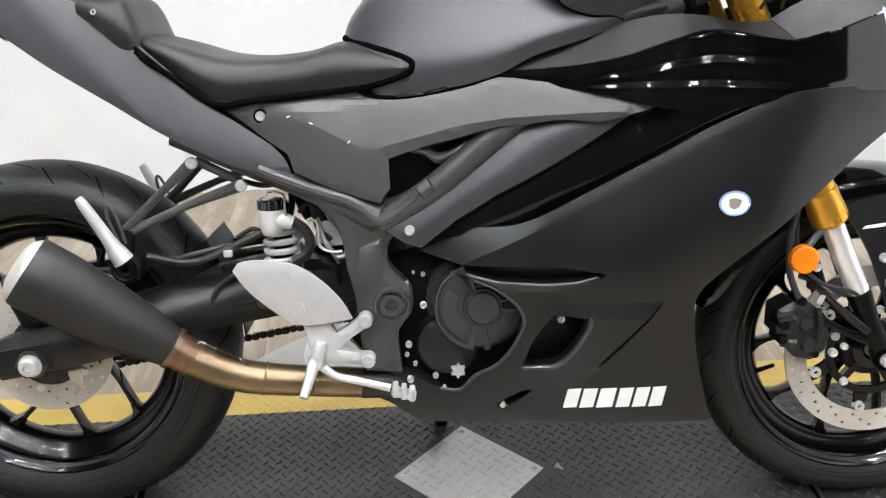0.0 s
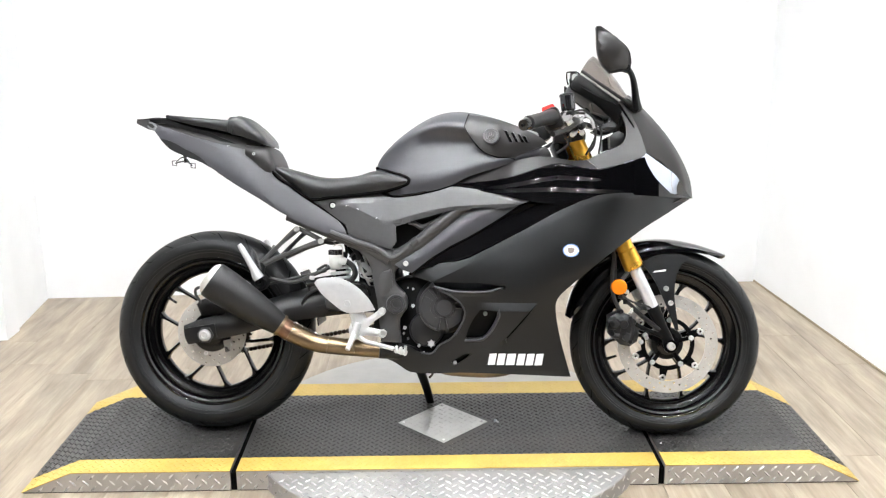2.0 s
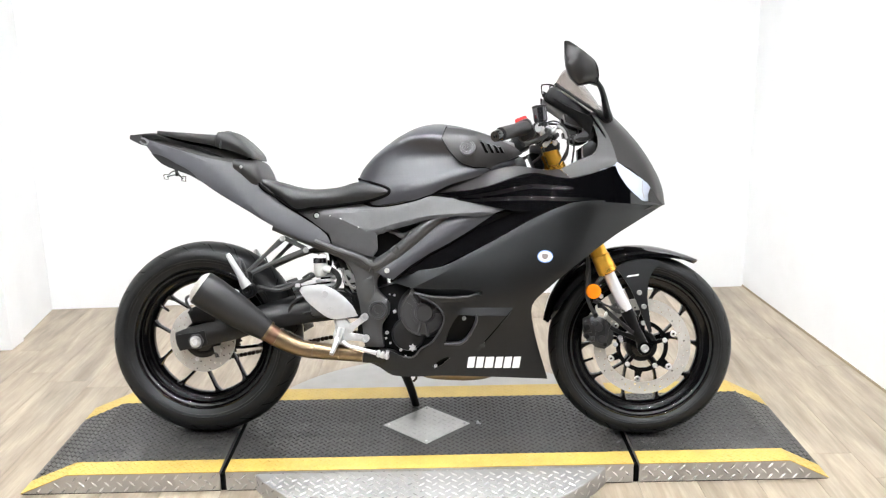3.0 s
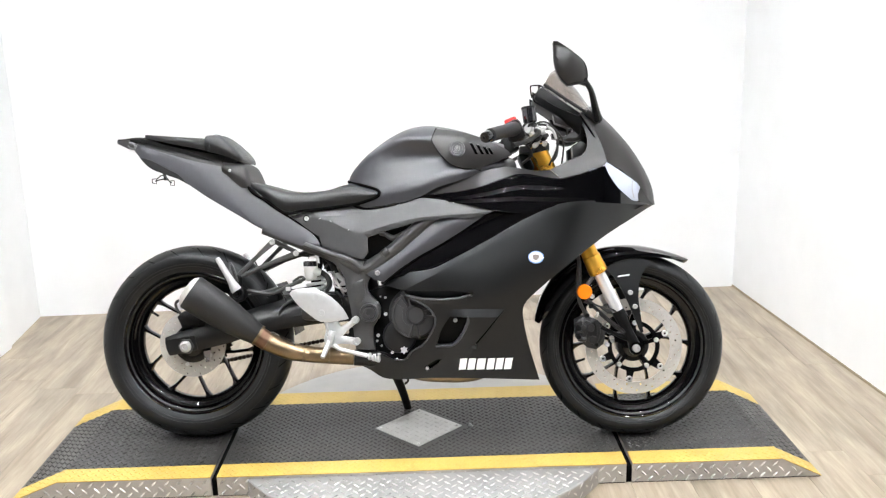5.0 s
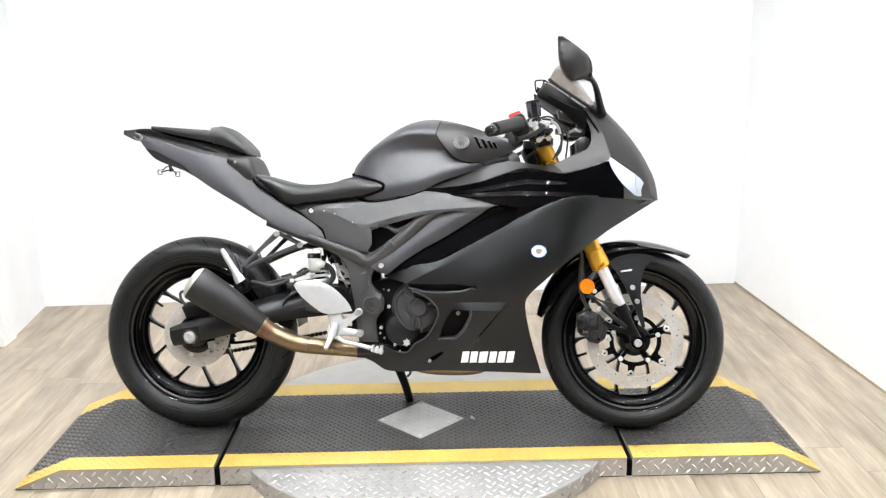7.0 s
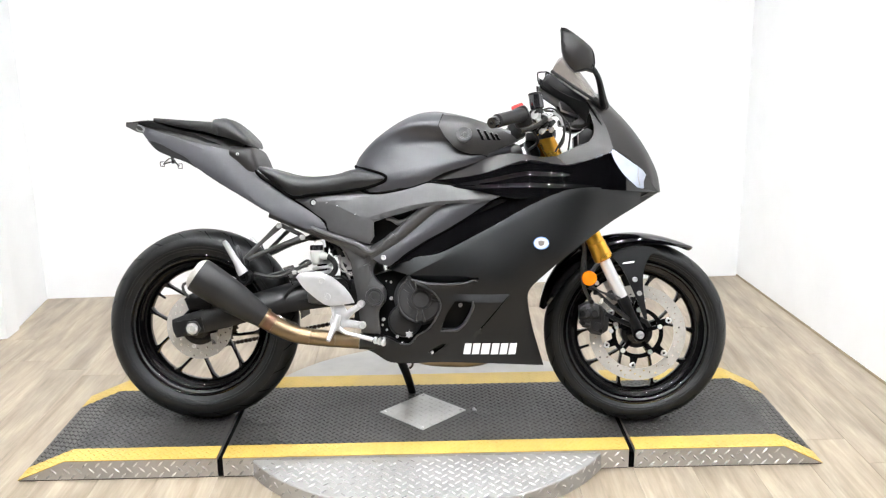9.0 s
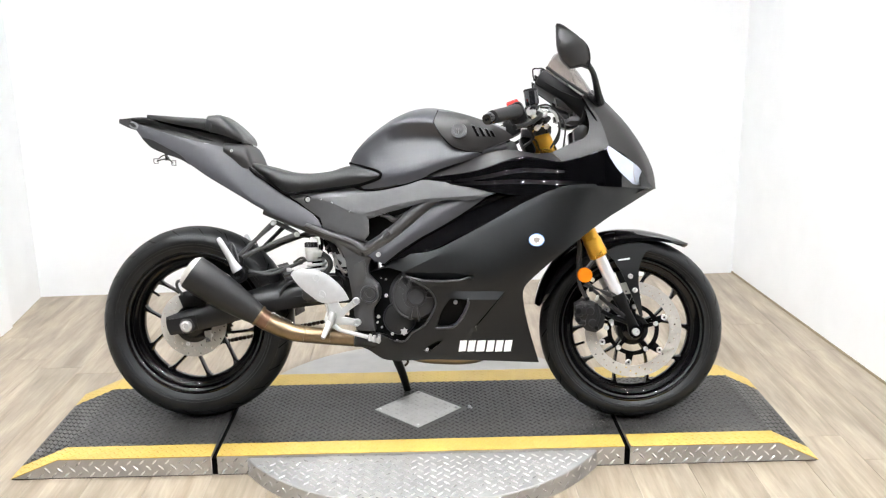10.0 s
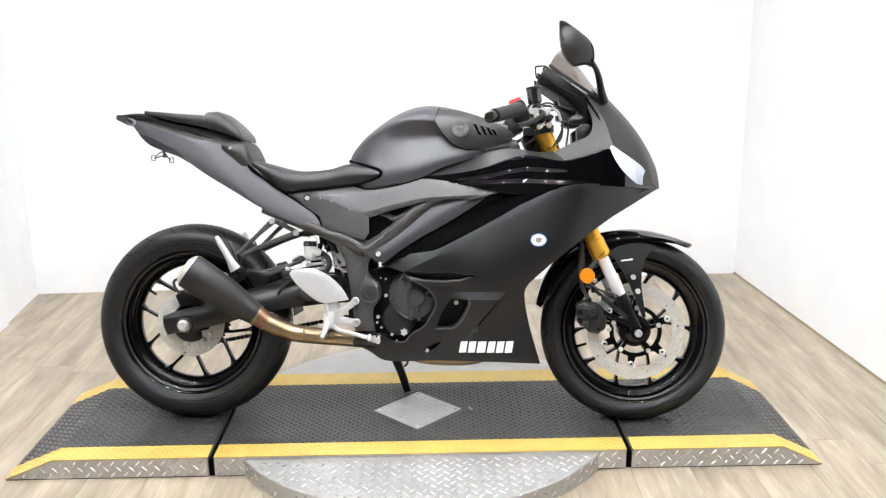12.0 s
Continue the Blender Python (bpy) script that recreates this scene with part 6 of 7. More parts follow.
fst = [(56.0, 0.321, 0.319, 0.012), (58.5, 0.319, 0.313, 0.034), (64, 0.315, 0.297, 0.056), (76, 0.311, 0.284, 0.069), (90, 0.313, 0.276, 0.076), (105, 0.318, 0.272, 0.078), (120, 0.323, 0.272, 0.078), (135, 0.325, 0.275, 0.076), (150, 0.321, 0.278, 0.072), (160, 0.316, 0.285, 0.066), (166, 0.312, 0.300, 0.052)]
fg = [fender_ring(radians(a), r, sr, w) for a, r, sr, w in fst]
fgrid = [catmull([r[i] for r in fg], 44) for i in range(17)]
part("front_fender", grid_mesh(fgrid, 0.003, inward=(0, 0, -1)), "gloss", bike, "gloss black front fender", 50)
for s in (-1, 1):
    part("fender_bracket", plate([(1.300, 0.533), (1.330, 0.550), (1.372, 0.560), (1.415, 0.560), (1.446, 0.551), (1.424, 0.533), (1.405, 0.496), (1.399, 0.4425), (1.405, 0.390), (1.413, 0.336), (1.404, 0.333), (1.382, 0.390), (1.350, 0.464), (1.320, 0.513)],
                                      lambda x, z: 0.094 - 0.10 * max(0, z - 0.46), 0.006, step=0.014, side=s), "matte", bike, "black fender stay with two bolts")
for x, z in ((1.374, 0.458), (1.388, 0.415)):
    bolt((x, -0.096, z), 0.008, 0.007, parent=bike, name="stay_bolt")
part("stay_sticker", plate([(1.340, 0.510), (1.374, 0.515), (1.372, 0.509), (1.336, 0.505)], lambda x, z: 0.0955 - 0.10 * max(0, z - 0.46), 0.001, smooth=False), "white", bike, "small pale sticker")

# ---- handlebar
for s in (-1, 1):
    hb = new("handlebar")
    hb.parent = bike
    e = lambda x, w, z: (x, s * w, z)
    part("bar", tube([e(1.085, 0.105, 0.935), e(1.055, 0.19, 0.950), e(1.010, 0.275, 0.945), e(0.935, 0.375, 0.918)], 0.0105, 12, 4), "plastic", hb)
    part("grip", tube([e(1.022, 0.255, 0.950), e(0.990, 0.300, 0.939), e(0.950, 0.355, 0.924)], [0.0215, 0.0190, 0.0195], 18, 4), "muffler", hb, "dark grey rubber grip")
    part("bar_end", tube([e(0.950, 0.355, 0.924), e(0.944, 0.363, 0.921), e(0.934, 0.377, 0.916)], [0.013, 0.0175, 0.0150], 18), "gloss", hb)
    part("bar_end_screw", tube([e(0.936, 0.374, 0.917), e(0.932, 0.380, 0.915)], 0.0042, 12), "engine", hb)
    part("switch_box", block((0.052, 0.056, 0.064), e(1.022, 0.236, 0.944), 0.014, Matrix.Rotation(radians(-25), 3, "Y")), "plastic", hb)
    part("lever", tube([e(1.085, 0.225, 0.945), e(1.090, 0.27, 0.935), e(1.055, 0.34, 0.908), e(1.010, 0.41, 0.890)], [0.009, 0.007, 0.006, 0.0075], 10, 4), "plastic", hb)
    part("perch", tube([e(1.050, 0.205, 0.955), e(1.085, 0.220, 0.952)], 0.014, 12), "plastic", hb)
    if s < 0:
        part("kill_switch", block((0.036, 0.022, 0.014), (1.010, -0.236, 0.976), 0.005, Matrix.Rotation(radians(-20), 3, "Y")), "red", hb, "red switch")
rsv = part("brake_reservoir", lathe([(0, -0.024), (0.017, -0.024), (0.0205, -0.020), (0.0215, 0.018), (0, 0.018)], (1.066, -0.215, 0.994), (-0.12, 0, 1), 32), "smoke", bike, "smoked glossy brake fluid reservoir")
part("reservoir_lid", lathe([(0, 0.025), (0.018, 0.025), (0.0212, 0.023), (0.0220, 0.018), (0, 0.018)], (1.066, -0.215, 0.994), (-0.12, 0, 1), 24), "plastic", rsv)
part("reservoir_stay", tube([(1.070, -0.212, 0.972), (1.085, -0.205, 0.955), (1.090, -0.20, 0.940)], 0.006, 8, 3), "plastic", bike)
part("master_cylinder", tube([(1.060, -0.235, 0.952), (1.092, -0.195, 0.948), (1.108, -0.175, 0.940)], [0.013, 0.014, 0.010], 14, 2), "chrome", bike, "silver brake master cylinder")
part("hose_loop", tube([(1.093, -0.185, 0.968), (1.120, -0.175, 0.966), (1.142, -0.168, 0.949), (1.152, -0.16, 0.917), (1.150, -0.15, 0.880), (1.138, -0.14, 0.860)], 0.0036, 10, 6), "hose", bike)
part("hose_sleeve", tube([(1.118, -0.180, 0.964), (1.138, -0.174, 0.950), (1.147, -0.170, 0.925)], 0.0045, 10, 5), "chrome", bike)
for x, w, z, r, mt in ((1.078, 0.225, 0.938, 0.010, "chrome"), (1.092, 0.215, 0.925, 0.008, "engine"), (1.066, 0.218, 0.918, 0.009, "engine"), (1.104, 0.200, 0.948, 0.007, "chrome"), (1.086, 0.205, 0.908, 0.008, "chrome"), (1.112, 0.19, 0.930, 0.009, "engine"), (1.072, 0.228, 0.962, 0.008, "engine")):
    part("control_fitting", lathe([(0, -0.014), (r * 0.7, -0.014), (r, -0.010), (r, 0.002), (r * 0.75, 0.006), (r * 0.75, 0.014), (0, 0.016)], (x, -w, z), (0.5, 0.6, 0.4), 14), mt, bike)
for pts in ([(1.072, -0.20, 0.965), (1.115, -0.185, 0.975), (1.150, -0.17, 0.945), (1.152, -0.15, 0.900), (1.128, -0.13, 0.850)],
            [(1.090, -0.19, 0.950), (1.140, -0.16, 0.955), (1.172, -0.13, 0.920), (1.168, -0.11, 0.850)]):
    part("cable", tube(pts, 0.0030, 8, 6), "hose", bike)
for x, w, z, r in ((1.070, 0.205, 0.950, 0.012), (1.100, 0.180, 0.930, 0.009), (1.058, 0.190, 0.925, 0.010), (1.115, 0.150, 0.915, 0.008)):
    part("banjo_bolt", lathe([(0, -0.012), (r * 0.6, -0.012), (r * 0.65, -0.006), (r, -0.006), (r, 0.004), (r * 0.8, 0.010), (0, 0.010)], (x, -w, z), (0.3, 0.9, 0.35), 16), "chrome", bike)
part("steering_stem", block((0.035, 0.14, 0.07), (1.065, 0.04, 0.868), 0.015, Matrix.Rotation(radians(-24), 3, "Y")), "plastic", bike)
part("throttle_cable", tube([(1.035, -0.225, 0.930), (1.060, -0.19, 0.905), (1.075, -0.15, 0.88), (1.05, -0.08, 0.86)], 0.004, 8, 5), "hose", bike)
part("clamp_bolt", lathe([(0, 0.01), (0.010, 0.01), (0.013, 0.006), (0.013, -0.006), (0, -0.006)], (1.085, -0.18, 0.945), (-0.4, -0.7, 0.5), 18), "steel", bike)

# ---- swingarm, chain, shock
sw = new("swingarm")
sw.parent = bike
for s in (-1, 1):
    part("arm", plate([(-0.072, 0.336), (-0.050, 0.345), (0.070, 0.380), (0.150, 0.405), (0.223, 0.428), (0.330, 0.455), (0.428, 0.462), (0.560, 0.440), (0.585, 0.400), (0.560, 0.375), (0.467, 0.374), (0.317, 0.360), (0.234, 0.347), (0.109, 0.313), (0.0, 0.290), (-0.056, 0.280), (-0.066, 0.300)],
                      lambda x, z: 0.126 - 0.045 * min(1, max(0, (x - 0.20) / 0.2)) - 3.0 * max(0, abs(z - 0.31 - 0.24 * max(x, -0.05)) - 0.018) ** 2 * 6, 0.032, side=s, step=0.016, edge=0.006), "swing", sw, "black swingarm")
part("arm_bridge", block((0.10, 0.20, 0.07), (0.40, 0, 0.415), 0.02), "frame", sw)
part("arch", tube([(0.400, -0.086, 0.405), (0.345, -0.090, 0.398), (0.290, -0.100, 0.396), (0.296, -0.102, 0.422), (0.318, -0.096, 0.442), (0.360, -0.090, 0.455), (0.430, -0.088, 0.454)], 0.005, 10, 5), "swing", sw)
part("axle_plate", plate([(-0.066, 0.329), (0.026, 0.345), (0.034, 0.303), (-0.054, 0.290)], flat(0.1275), 0.003, step=0.02), "swing", sw)
part("axle_nut", lathe([(0, -0.148), (0.006, -0.148), (0.0065, -0.152), (0.0122, -0.152), (0.0135, -0.148), (0.0150, -0.147), (0.0150, -0.139), (0.0185, -0.1385), (0.0185, -0.124), (0, -0.124)], (0.0, 0, 0.311), "y", 6 * 4), "bolt", sw, "silver axle nut")
part("axle_washer", lathe([(0, -0.137), (0.024, -0.137), (0.025, -0.135), (0.025, -0.128), (0, -0.128)], (0.0, 0, 0.311), "y", 6), "cover", sw)
rc = new("rear_caliper")
rc.parent = bike
part("caliper_body", plate([(-0.035, 0.400), (-0.01, 0.418), (0.035, 0.410), (0.060, 0.392), (0.05, 0.370), (-0.02, 0.365)], flat(0.112), 0.05, step=0.012, edge=0.008), "engine", rc)
part("sensor_bracket", plate([(0.050, 0.292), (0.070, 0.296), (0.072, 0.262), (0.056, 0.258)], flat(0.118), 0.006, step=0.01), "steel", rc)
part("brake_hose", tube([(-0.020, -0.105, 0.405), (-0.035, -0.11, 0.430), (-0.030, -0.11, 0.450), (0.02, -0.10, 0.455), (0.16, -0.10, 0.46), (0.30, -0.10, 0.49), (0.36, -0.10, 0.505)], 0.0045, 8, 6), "hose", bike)
part("brake_hose", tube([(0.190, -0.105, 0.480), (0.260, -0.108, 0.470), (0.320, -0.105, 0.492), (0.370, -0.10, 0.515)], 0.006, 8, 6), "hose", bike)
for z0, z1 in ((0.395, 0.462), (0.222, 0.340)):
    a, b = Vector((0.0, 0.062, z0 + 0.01 if z0 > 0.3 else z0)), Vector((0.60, 0.062, z1))
    n = 44
    links = []
    for k in range(n):
        c = a + (b - a) * ((k + 0.5) / n)
        links.append(block(((b - a).length / n * 0.98, 0.016 if k % 2 else 0.010, 0.013), c, 0.003, Matrix.Rotation(-math.atan2(b.z - a.z, b.x - a.x), 3, "Y"), 1))
    part("chain_run", join(*links), "chain", bike, "oily drive chain")
part("chain_guard", plate([(0.02, 0.425), (0.20, 0.455), (0.36, 0.480), (0.36, 0.462), (0.20, 0.435), (0.02, 0.408)], flat(-0.055), 0.02, step=0.02), "plastic", bike)
part("rear_hugger", grid_mesh([[Vector((0.332 * math.cos(radians(a)), y, 0.311 + 0.332 * math.sin(radians(a)))) for a in range(4, 40, 6)] for y in (-0.07, -0.04, 0, 0.04, 0.07)], 0.003, inward=(-1, 0, -1)), "engine", bike, "black plastic hugger")
shock = new("shock_absorber")
shock.parent = bike
coil = [(0.400 + 0.027 * math.cos(t), -0.075 + 0.027 * math.sin(t), 0.440 + 0.0155 * t / (2 * math.pi)) for t in (2 * math.pi * k / 14 for k in range(14 * 6))]
part("spring", tube(coil, 0.0052, 8), "alloy", shock, "silver coil spring")
part("damper", tube([(0.400, -0.075, 0.400), (0.400, -0.075, 0.56)], 0.016, 14), "engine", shock)
part("reservoir_cap", lathe([(0, 0.016), (0.018, 0.016), (0.0205, 0.013), (0.0205, 0), (0, 0)], (0.388, -0.100, 0.553), "z", 26), "smoke", bike, "dark ribbed reservoir cap")
for a in range(0, 360, 30):
    c, q = math.cos(radians(a)), math.sin(radians(a))
    part("cap_rib", tube([(0.388 + 0.0205 * c, -0.100 + 0.0205 * q, 0.5535), (0.388 + 0.0205 * c, -0.100 + 0.0205 * q, 0.5675)], 0.0016, 6), "cover", bike)
part("cap_clip", tube([(0.385, -0.122, 0.578), (0.390, -0.122, 0.584), (0.410, -0.120, 0.580), (0.412, -0.118, 0.560), (0.413, -0.116, 0.545)], 0.0018, 6, 4), "steel", bike, "bent steel wire clip")
part("rear_reservoir", lathe([(0, 0), (0.015, 0), (0.019, 0.006), (0.0215, 0.034), (0.0205, 0.041), (0, 0.041)], (0.389, -0.100, 0.512), "z", 26), "pot", bike, "translucent white brake fluid pot")
part("reservoir_port", tube([(0.398, -0.106, 0.537), (0.414, -0.110, 0.534), (0.422, -0.110, 0.531)], [0.013, 0.0125, 0.010], 14), "pot", bike)
part("brake_hose", tube([(0.420, -0.104, 0.535), (0.440, -0.106, 0.520), (0.448, -0.106, 0.498), (0.438, -0.106, 0.478), (0.420, -0.106, 0.468)], 0.0085, 10, 5), "hose", bike)
for pts, r, mt in (([(0.455, -0.09, 0.545), (0.470, -0.10, 0.500), (0.490, -0.10, 0.475), (0.505, -0.10, 0.48)], 0.004, "steel"), ([(0.430, -0.08, 0.580), (0.452, -0.09, 0.555), (0.460, -0.09, 0.520), (0.480, -0.09, 0.500)], 0.006, "hose"),
                   ([(0.425, -0.07, 0.575), (0.436, -0.08, 0.552), (0.445, -0.08, 0.535)], 0.009, "engine"), ([(0.47, -0.09, 0.55), (0.482, -0.09, 0.52), (0.476, -0.09, 0.49), (0.49, -0.09, 0.46)], 0.003, "steel")):
    part("wire_loom", tube(pts, r, 8, 5), mt, bike)
for pts, r, mt in (([(0.340, -0.06, 0.590), (0.372, -0.07, 0.585), (0.410, -0.08, 0.590), (0.440, -0.08, 0.575)], 0.0045, "hose"), ([(0.415, -0.085, 0.590), (0.420, -0.09, 0.560), (0.414, -0.09, 0.535)], 0.005, "engine"),
                   ([(0.430, -0.09, 0.545), (0.446, -0.095, 0.560), (0.462, -0.09, 0.545), (0.470, -0.09, 0.515)], 0.0035, "hose"), ([(0.330, -0.09, 0.505), (0.356, -0.095, 0.520), (0.372, -0.095, 0.512)], 0.004, "hose"),
                   ([(0.300, -0.095, 0.462), (0.350, -0.10, 0.470), (0.400, -0.10, 0.455)], 0.0035, "hose"), ([(0.465, -0.10, 0.470), (0.486, -0.10, 0.455), (0.492, -0.10, 0.430)], 0.006, "engine")):
    part("wire_loom", tube(pts, r, 8, 5), mt, bike)
part("link_bracket", plate([(0.458, 0.529), (0.474, 0.531), (0.496, 0.512), (0.499, 0.492), (0.480, 0.490), (0.462, 0.496)], flat(0.094), 0.004, step=0.010, edge=0.001, corner=30), "alloy", bike, "small bare alloy bracket")
part("bracket_hook", tube([(0.444, -0.101, 0.534), (0.456, -0.102, 0.533), (0.460, -0.102, 0.524), (0.459, -0.102, 0.503), (0.465, -0.102, 0.489), (0.480, -0.102, 0.483), (0.497, -0.102, 0.483)], 0.0026, 8, 5), "bolt", bike, "bent bright steel wire")
part("loom_clip", block((0.014, 0.010, 0.012), (0.318, -0.108, 0.484), 0.002), "alloy", bike)
part("relay_box", block((0.030, 0.030, 0.040), (0.462, -0.070, 0.560), 0.004, Matrix.Rotation(radians(20), 3, "Y")), "engine", bike)
part("inner_guard", plate([(0.45, 0.58), (0.52, 0.55), (0.52, 0.38), (0.45, 0.38)], flat(0.03), 0.06, step=0.03), "engine", bike)

# ---- exhaust
ex = new("exhaust")
ex.parent = bike
A, B = Vector((0.020, -0.207, 0.501)), Vector((0.240, -0.160, 0.342))
ax = (B - A).normalized()
E = A + ax * 0.024
part("silencer", lathe([(0.034, 0.0), (0.0525, 0.002), (0.0545, 0.006), (0.0545, 0.050), (0.0500, 0.125), (0.041, 0.194), (0.0320, 0.240), (0.0300, 0.246), (0.020, 0.246)], E, ax, 40, closed=False), "muffler", ex, "matte black silencer can", 40)
part("end_cap", lathe([(0.022, 0.012), (0.024, -0.013), (0.028, -0.015), (0.041, -0.010), (0.0500, -0.001), (0.0508, 0.003), (0.034, 0.003)], E, ax, 40), "disc", ex, "dull silver silencer end cap", 40)
part("clamp_ring", lathe([(0.0305, 0.264), (0.0340, 0.264), (0.0340, 0.272), (0.0290, 0.272)], A, ax, 36, closed=True), "pipe", ex)
pipe_pts = [A + ax * 0.262, A + ax * 0.295, Vector((0.318, -0.150, 0.300)), Vector((0.380, -0.145, 0.286)), Vector((0.524, -0.132, 0.2715)), Vector((0.580, -0.120, 0.266)), Vector((0.66, -0.08, 0.245))]
part("pipe", tube(pipe_pts[:5], [0.0285, 0.0285, 0.0275, 0.0255, 0.024], 24, 5), "pipe", ex, "heat-tinted golden brown exhaust pipe", 50)
part("front_pipe", tube(pipe_pts[4:], [0.0250, 0.0255, 0.0240], 24, 5), "swing", ex, "black front pipe", 50)
part("pipe_collar", tube([A + ax * 0.266, A + ax * 0.290, A + ax * 0.306], [0.0292, 0.0294, 0.0286], 28), "collar", ex, "red-brown heat-stained collar")
for p, q, r in ((A + ax * 0.302, ax, 0.0292), (Vector((0.372, -0.1455, 0.2875)), Vector((1, 0.08, -0.2)), 0.0270), (Vector((0.450, -0.1395, 0.2792)), Vector((1, 0.1, -0.08)), 0.0250)):
    part("weld_band", lathe([(r - 0.002, -0.002), (r + 0.0008, -0.001), (r + 0.0008, 0.001), (r - 0.002, 0.002)], p, q, 28, closed=True), "pipe", ex)
coil = [Vector((0.300, -0.160, 0.342)) + Vector((0.036, 0, -0.015)) * (k / 63) + Vector((0, math.cos(2 * math.pi * k / 8), math.sin(2 * math.pi * k / 8))) * 0.0032 for k in range(64)]
part("exhaust_spring", tube(coil, 0.0014, 6), "chain", ex, "dark steel spring")
part("spring_hook", tube([(0.270, -0.160, 0.350), (0.279, -0.163, 0.356), (0.290, -0.163, 0.350), (0.300, -0.160, 0.343)], 0.0017, 6, 4), "steel", ex)
part("spring_hook", tube([(0.336, -0.160, 0.327), (0.344, -0.162, 0.320), (0.346, -0.161, 0.312), (0.340, -0.158, 0.308)], 0.0017, 6, 4), "steel", ex)
part("under_pipe", tube([(0.66, -0.08, 0.235), (0.72, -0.06, 0.205), (0.80, -0.05, 0.196), (0.87, -0.05, 0.197), (0.92, -0.04, 0.210), (0.97, 0.0, 0.26)], 0.019, 16, 4), "pipe", ex)

# ---- foot controls
fc = new("foot_rest")
fc.parent = bike
part("heel_plate", plate([(0.338, 0.474), (0.346, 0.485), (0.379, 0.490), (0.422, 0.486), (0.461, 0.465), (0.499, 0.427), (0.516, 0.396), (0.488, 0.391), (0.444, 0.387), (0.423, 0.392), (0.390, 0.416), (0.357, 0.446)], lambda x, z: 0.186 - 0.3 * (x - 0.43) ** 2, 0.006, step=0.012, edge=0.003), "alloy", fc, "silver heel plate with two recessed screws")
for x, z in ((0.417, 0.463), (0.434, 0.414)):
    part("heel_screw", lathe([(0, -0.1835), (0.006, -0.1835), (0.0065, -0.1870), (0.0105, -0.1872), (0.0115, -0.1850), (0.0115, -0.180), (0, -0.180)], (x, 0, z), "y", 20), "alloy", fc)
part("bracket", plate([(0.440, 0.392), (0.478, 0.392), (0.490, 0.370), (0.512, 0.384), (0.530, 0.399), (0.541, 0.395), (0.540, 0.383), (0.509, 0.359), (0.494, 0.343), (0.526, 0.337), (0.540, 0.335), (0.545, 0.325), (0.538, 0.315), (0.510, 0.319), (0.480, 0.319), (0.465, 0.309), (0.447, 0.310), (0.438, 0.335), (0.446, 0.362)], flat(0.176), 0.014, step=0.010, edge=0.004), "alloy", fc, "silver footrest bracket")
for x, z in ((0.535, 0.391), (0.538, 0.326)):
    part("bracket_bolt", lathe([(0, -0.178), (0.005, -0.178), (0.0055, -0.183), (0.0095, -0.183), (0.0115, -0.180), (0.0115, -0.160), (0, -0.160)], (x, 0, z), "y", 20), "alloy", fc)
part("peg_hinge", lathe([(0, -0.020), (0.009, -0.020), (0.011, -0.016), (0.011, 0.016), (0.009, 0.020), (0, 0.020)], (0.462, -0.182, 0.340), (0.2, 0.1, 1), 16), "alloy", fc)
part("peg", tube([(0.456, -0.182, 0.330), (0.450, -0.205, 0.308), (0.442, -0.225, 0.286)], [0.010, 0.008, 0.0065], 14, 3), "alloy", fc, "silver rider peg")
part("brake_pedal", tube([(0.470, -0.184, 0.318), (0.489, -0.186, 0.305), (0.522, -0.187, 0.297), (0.572, -0.187, 0.284)], [0.0075, 0.0060, 0.0060, 0.0065], 10, 4), "alloy", fc, "silver brake pedal")
part("pedal_pad", block((0.038, 0.022, 0.012), (0.593, -0.190, 0.2765), 0.003, Matrix.Rotation(radians(15), 3, "Y")), "alloy", fc)
for k in range(3):
    part("pedal_tooth", block((0.009, 0.026, 0.020), (0.580 + 0.013 * k, -0.190, 0.283 - 0.0035 * k), 0.003), "alloy", fc)
part("link_rod", tube([(0.440, -0.170, 0.395), (0.448, -0.172, 0.372), (0.452, -0.172, 0.345)], 0.005, 8, 3), "bolt", fc)
hg = new("rear_hanger")
hg.parent = bike
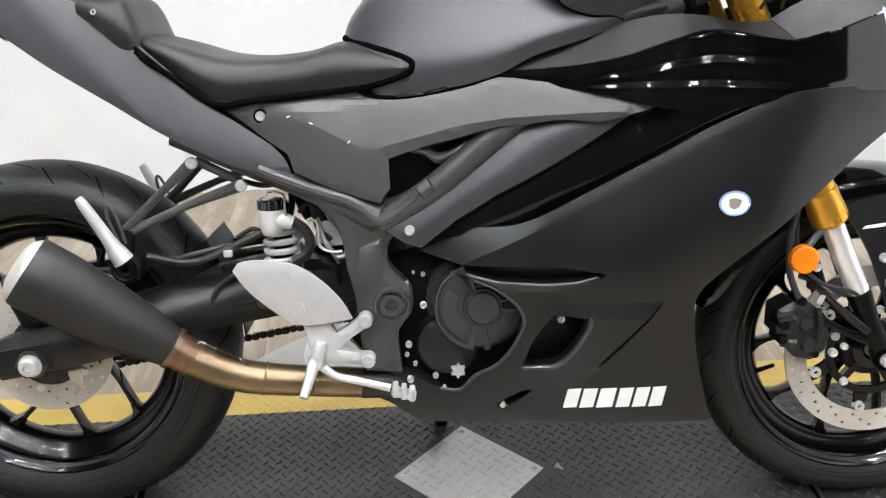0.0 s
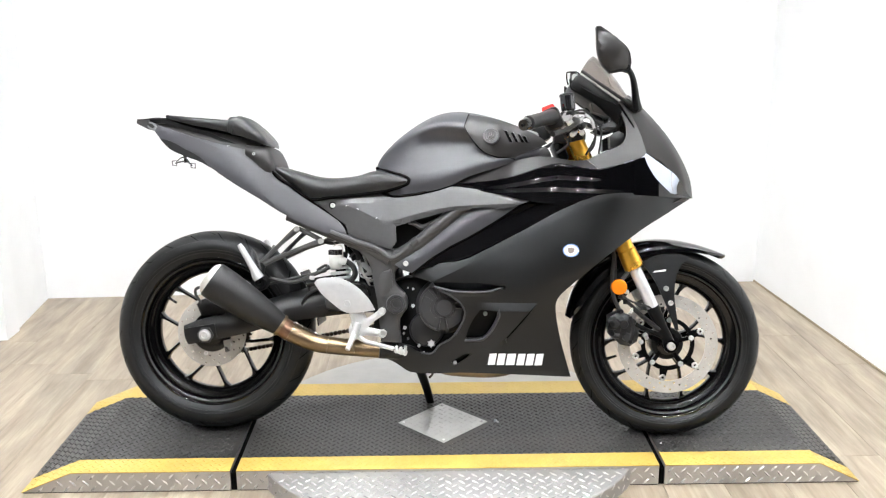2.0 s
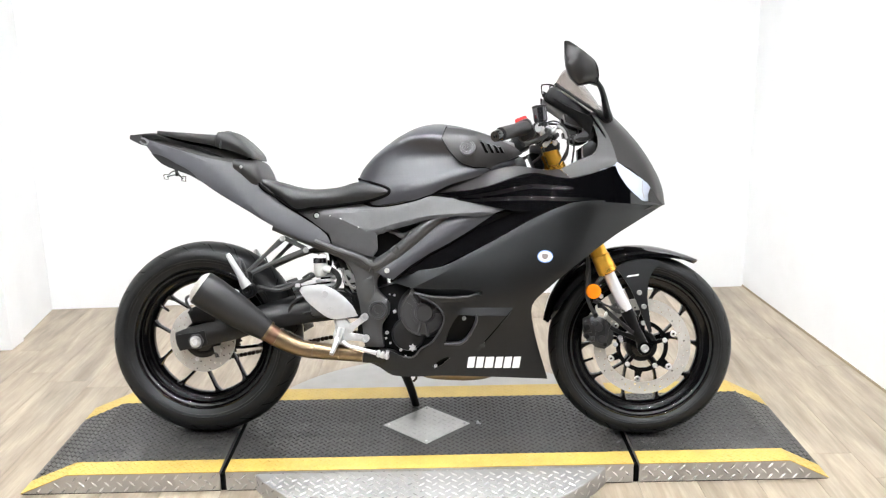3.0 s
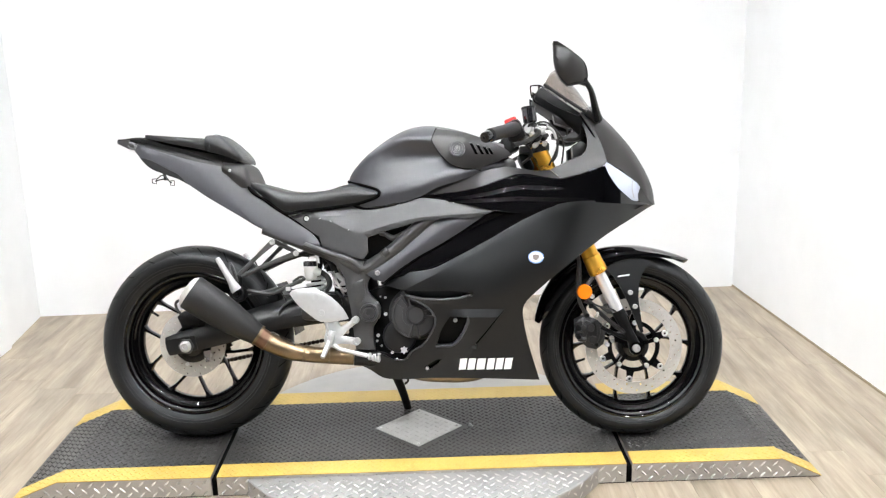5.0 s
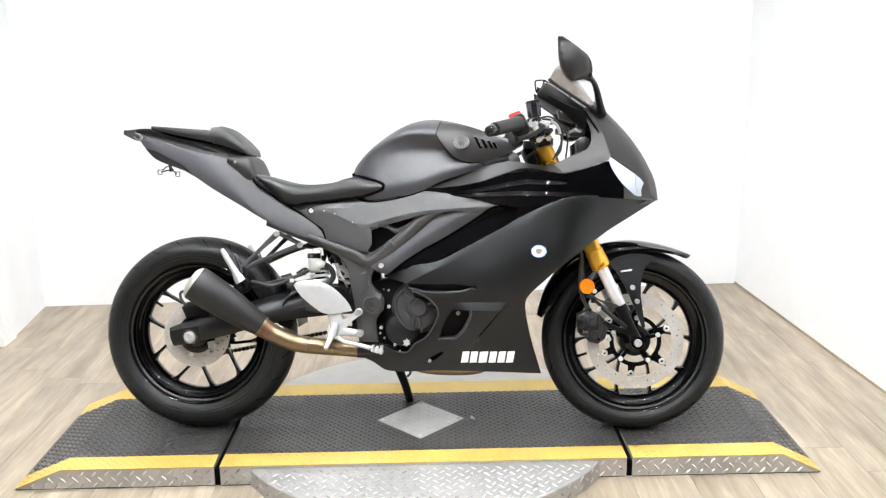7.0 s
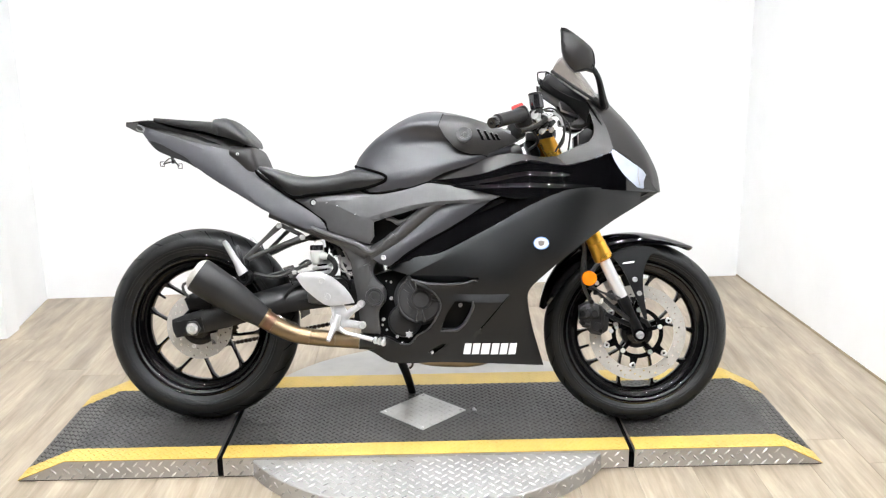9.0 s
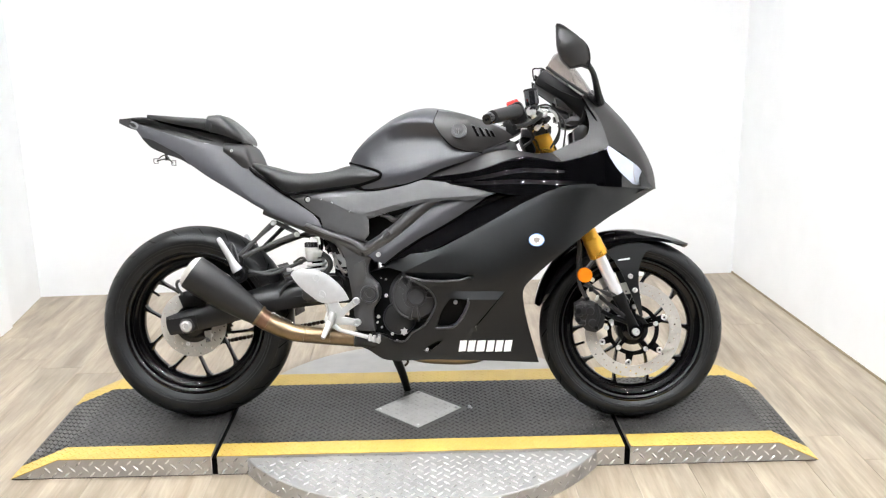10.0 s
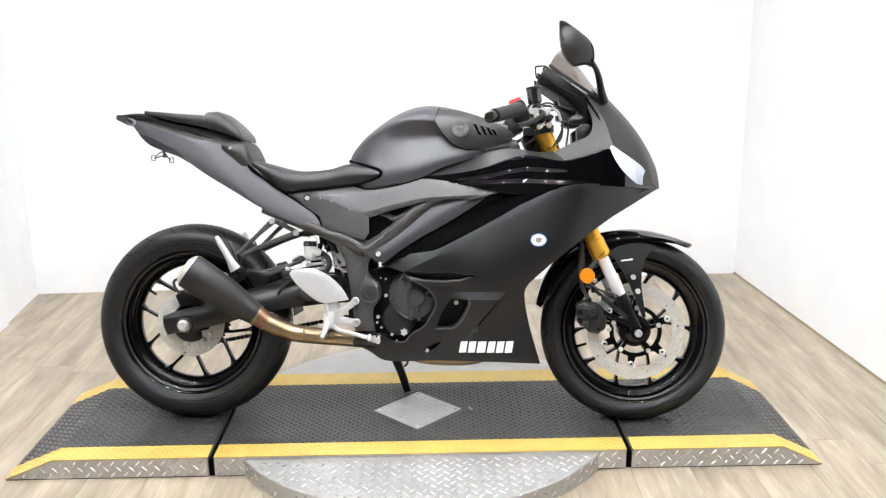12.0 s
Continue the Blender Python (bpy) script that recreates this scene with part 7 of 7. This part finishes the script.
for s in (-1, 1):
    part("hanger_bar", tube([(0.274, s * 0.112, 0.630), (0.225, s * 0.118, 0.585), (0.168, s * 0.125, 0.528)], [0.010, 0.0062, 0.008], 10, 3), "frame", hg)
    part("hanger_bar", tube([(0.348, s * 0.112, 0.594), (0.260, s * 0.118, 0.562), (0.168, s * 0.125, 0.522)], [0.010, 0.0062, 0.008], 10, 3), "frame", hg)
    part("hanger_bar", tube([(0.278, s * 0.110, 0.632), (0.346, s * 0.110, 0.598)], 0.007, 10), "frame", hg)
    part("hanger_foot", lathe([(0.006, s * 0.144), (0.012, s * 0.146), (0.015, s * 0.142), (0.019, s * 0.146), (0.0235, s * 0.143), (0.025, s * 0.136), (0.025, s * 0.112), (0.006, s * 0.112)], (0.166, 0, 0.470), "y", 28, closed=True), "engine", hg, "black round peg mount")
    part("hanger_knuckle", tube([(0.172, s * 0.124, 0.528), (0.166, s * 0.126, 0.500), (0.164, s * 0.128, 0.478)], [0.010, 0.013, 0.015], 12, 2), "engine", hg)
    part("passenger_peg", tube([(0.168, s * 0.150, 0.484), (0.160, s * 0.152, 0.498), (0.150, s * 0.155, 0.518), (0.120, s * 0.160, 0.572), (0.112, s * 0.161, 0.585)], [0.0165, 0.0150, 0.0105, 0.0085, 0.0060], 12, 3), "alloy", hg, "folded silver passenger peg")
    part("peg_wire", tube([(0.170, s * 0.140, 0.510), (0.160, s * 0.138, 0.545), (0.150, s * 0.136, 0.566), (0.144, s * 0.136, 0.566), (0.146, s * 0.138, 0.545), (0.160, s * 0.142, 0.512)], 0.0026, 8, 4), "frame", hg)
for x, z in ((0.275, 0.630), (0.348, 0.594)):
    bolt((x, -0.122, z), 0.0092, 0.008, parent=hg, name="hanger_bolt")
part("side_stand", tube([(0.600, 0.10, 0.240), (0.640, 0.165, 0.120), (0.660, 0.205, 0.036)], [0.017, 0.014, 0.013], 12, 3), "plastic", bike, "black side stand propped on the deck")
part("stand_spring", tube([(0.655, 0.03, 0.215), (0.668, 0.05, 0.185), (0.672, 0.06, 0.165), (0.662, 0.07, 0.152)], 0.004, 8, 4), "chain", bike)
part("stand_foot", block((0.055, 0.050, 0.010), (0.668, 0.205, 0.034), 0.004, Matrix.Rotation(radians(12), 3, "X")), "plastic", bike)

# ---- stickers and lettering shapes
bd = lambda x, z: BODY(x, z) + 0.0012
stk = part("round_sticker", plate([(1.080 + x, 0.576 + z) for x, z in [(1.25 * a, b) for a, b in ring_points(0.0185, 28)]], bd, 0.0014, smooth=False, step=0.012), "white", bike, "white and blue round sticker")
part("sticker_rim", tube([(1.080 + 1.25 * a, -bd(1.080 + 1.25 * a, 0.576 + b) - 0.0002, 0.576 + b) for a, b in ring_points(0.0175, 28)] , 0.0014, 6), "pale_blue", stk)
part("sticker_print", plate([(1.071, 0.582), (1.080, 0.584), (1.090, 0.581), (1.087, 0.571), (1.079, 0.567), (1.072, 0.571)], lambda x, z: bd(x, z) + 0.0006, 0.0006, step=0.01), "print", stk)
x0 = 0.845
for k in range(6):
    w = (0.026, 0.0265, 0.031, 0.0265, 0.0265, 0.0265)[k]
    a = x0 + 0.0005
    o = [(a, 0.236), (a + w * 0.82, 0.237), (a + w * 0.82 + 0.006, 0.2715), (a + 0.006, 0.2705)]
    part("letter_block", plate(o, lambda x, z: fairing_depth(x, z) + 0.0010, 0.0014, smooth=False, step=0.012), "white", bike, "white slanted lettering block")
    x0 += w

# ---- a loose screw on the deck
screw = new("loose_screw")
screw.location = (0.167, 0.044, DECK_Z + 0.0062)
screw.rotation_euler = (radians(90), 0, radians(35))
part("shank", tube([(0, 0, 0.004), (0, 0, 0.016), (0, 0, 0.018)], [0.0026, 0.0026, 0.001], 10), "alloy", screw)
part("head", lathe([(0, -0.001), (0.0025, 0), (0.0058, 0.001), (0.0060, 0.0025), (0.0035, 0.0045), (0, 0.0045)], (0, 0, 0), "z", 16), "alloy", screw)
tagged(screw, "small bright loose screw lying on the charcoal deck", "screw")


# ---------------------------------------------------------------- floor planks
PW, PL = 0.178, 1.22
pm = bpy.data.meshes.new("plank")
pbm = block((PW - 0.0007, PL - 0.0007, 0.006), (0, 0, -0.003), 0.0005, segments=1)
pbm.to_mesh(pm)
pbm.free()
pm.materials.append(M["wood"])
rnd = random.Random(4)
row = 0
x = -3.55
while x < 3.6:
    y, size = -4.65, PL * (0.2 + 0.8 * rnd.random())
    while y < 1.86:
        size = min(size, 1.88 - y)
        o = new("plank", pm)
        o.location = (x, y + size / 2, 0)
        o.scale = (1, size / PL, 1)
        o.parent = floor
        y += size
        size = PL
    x += PW
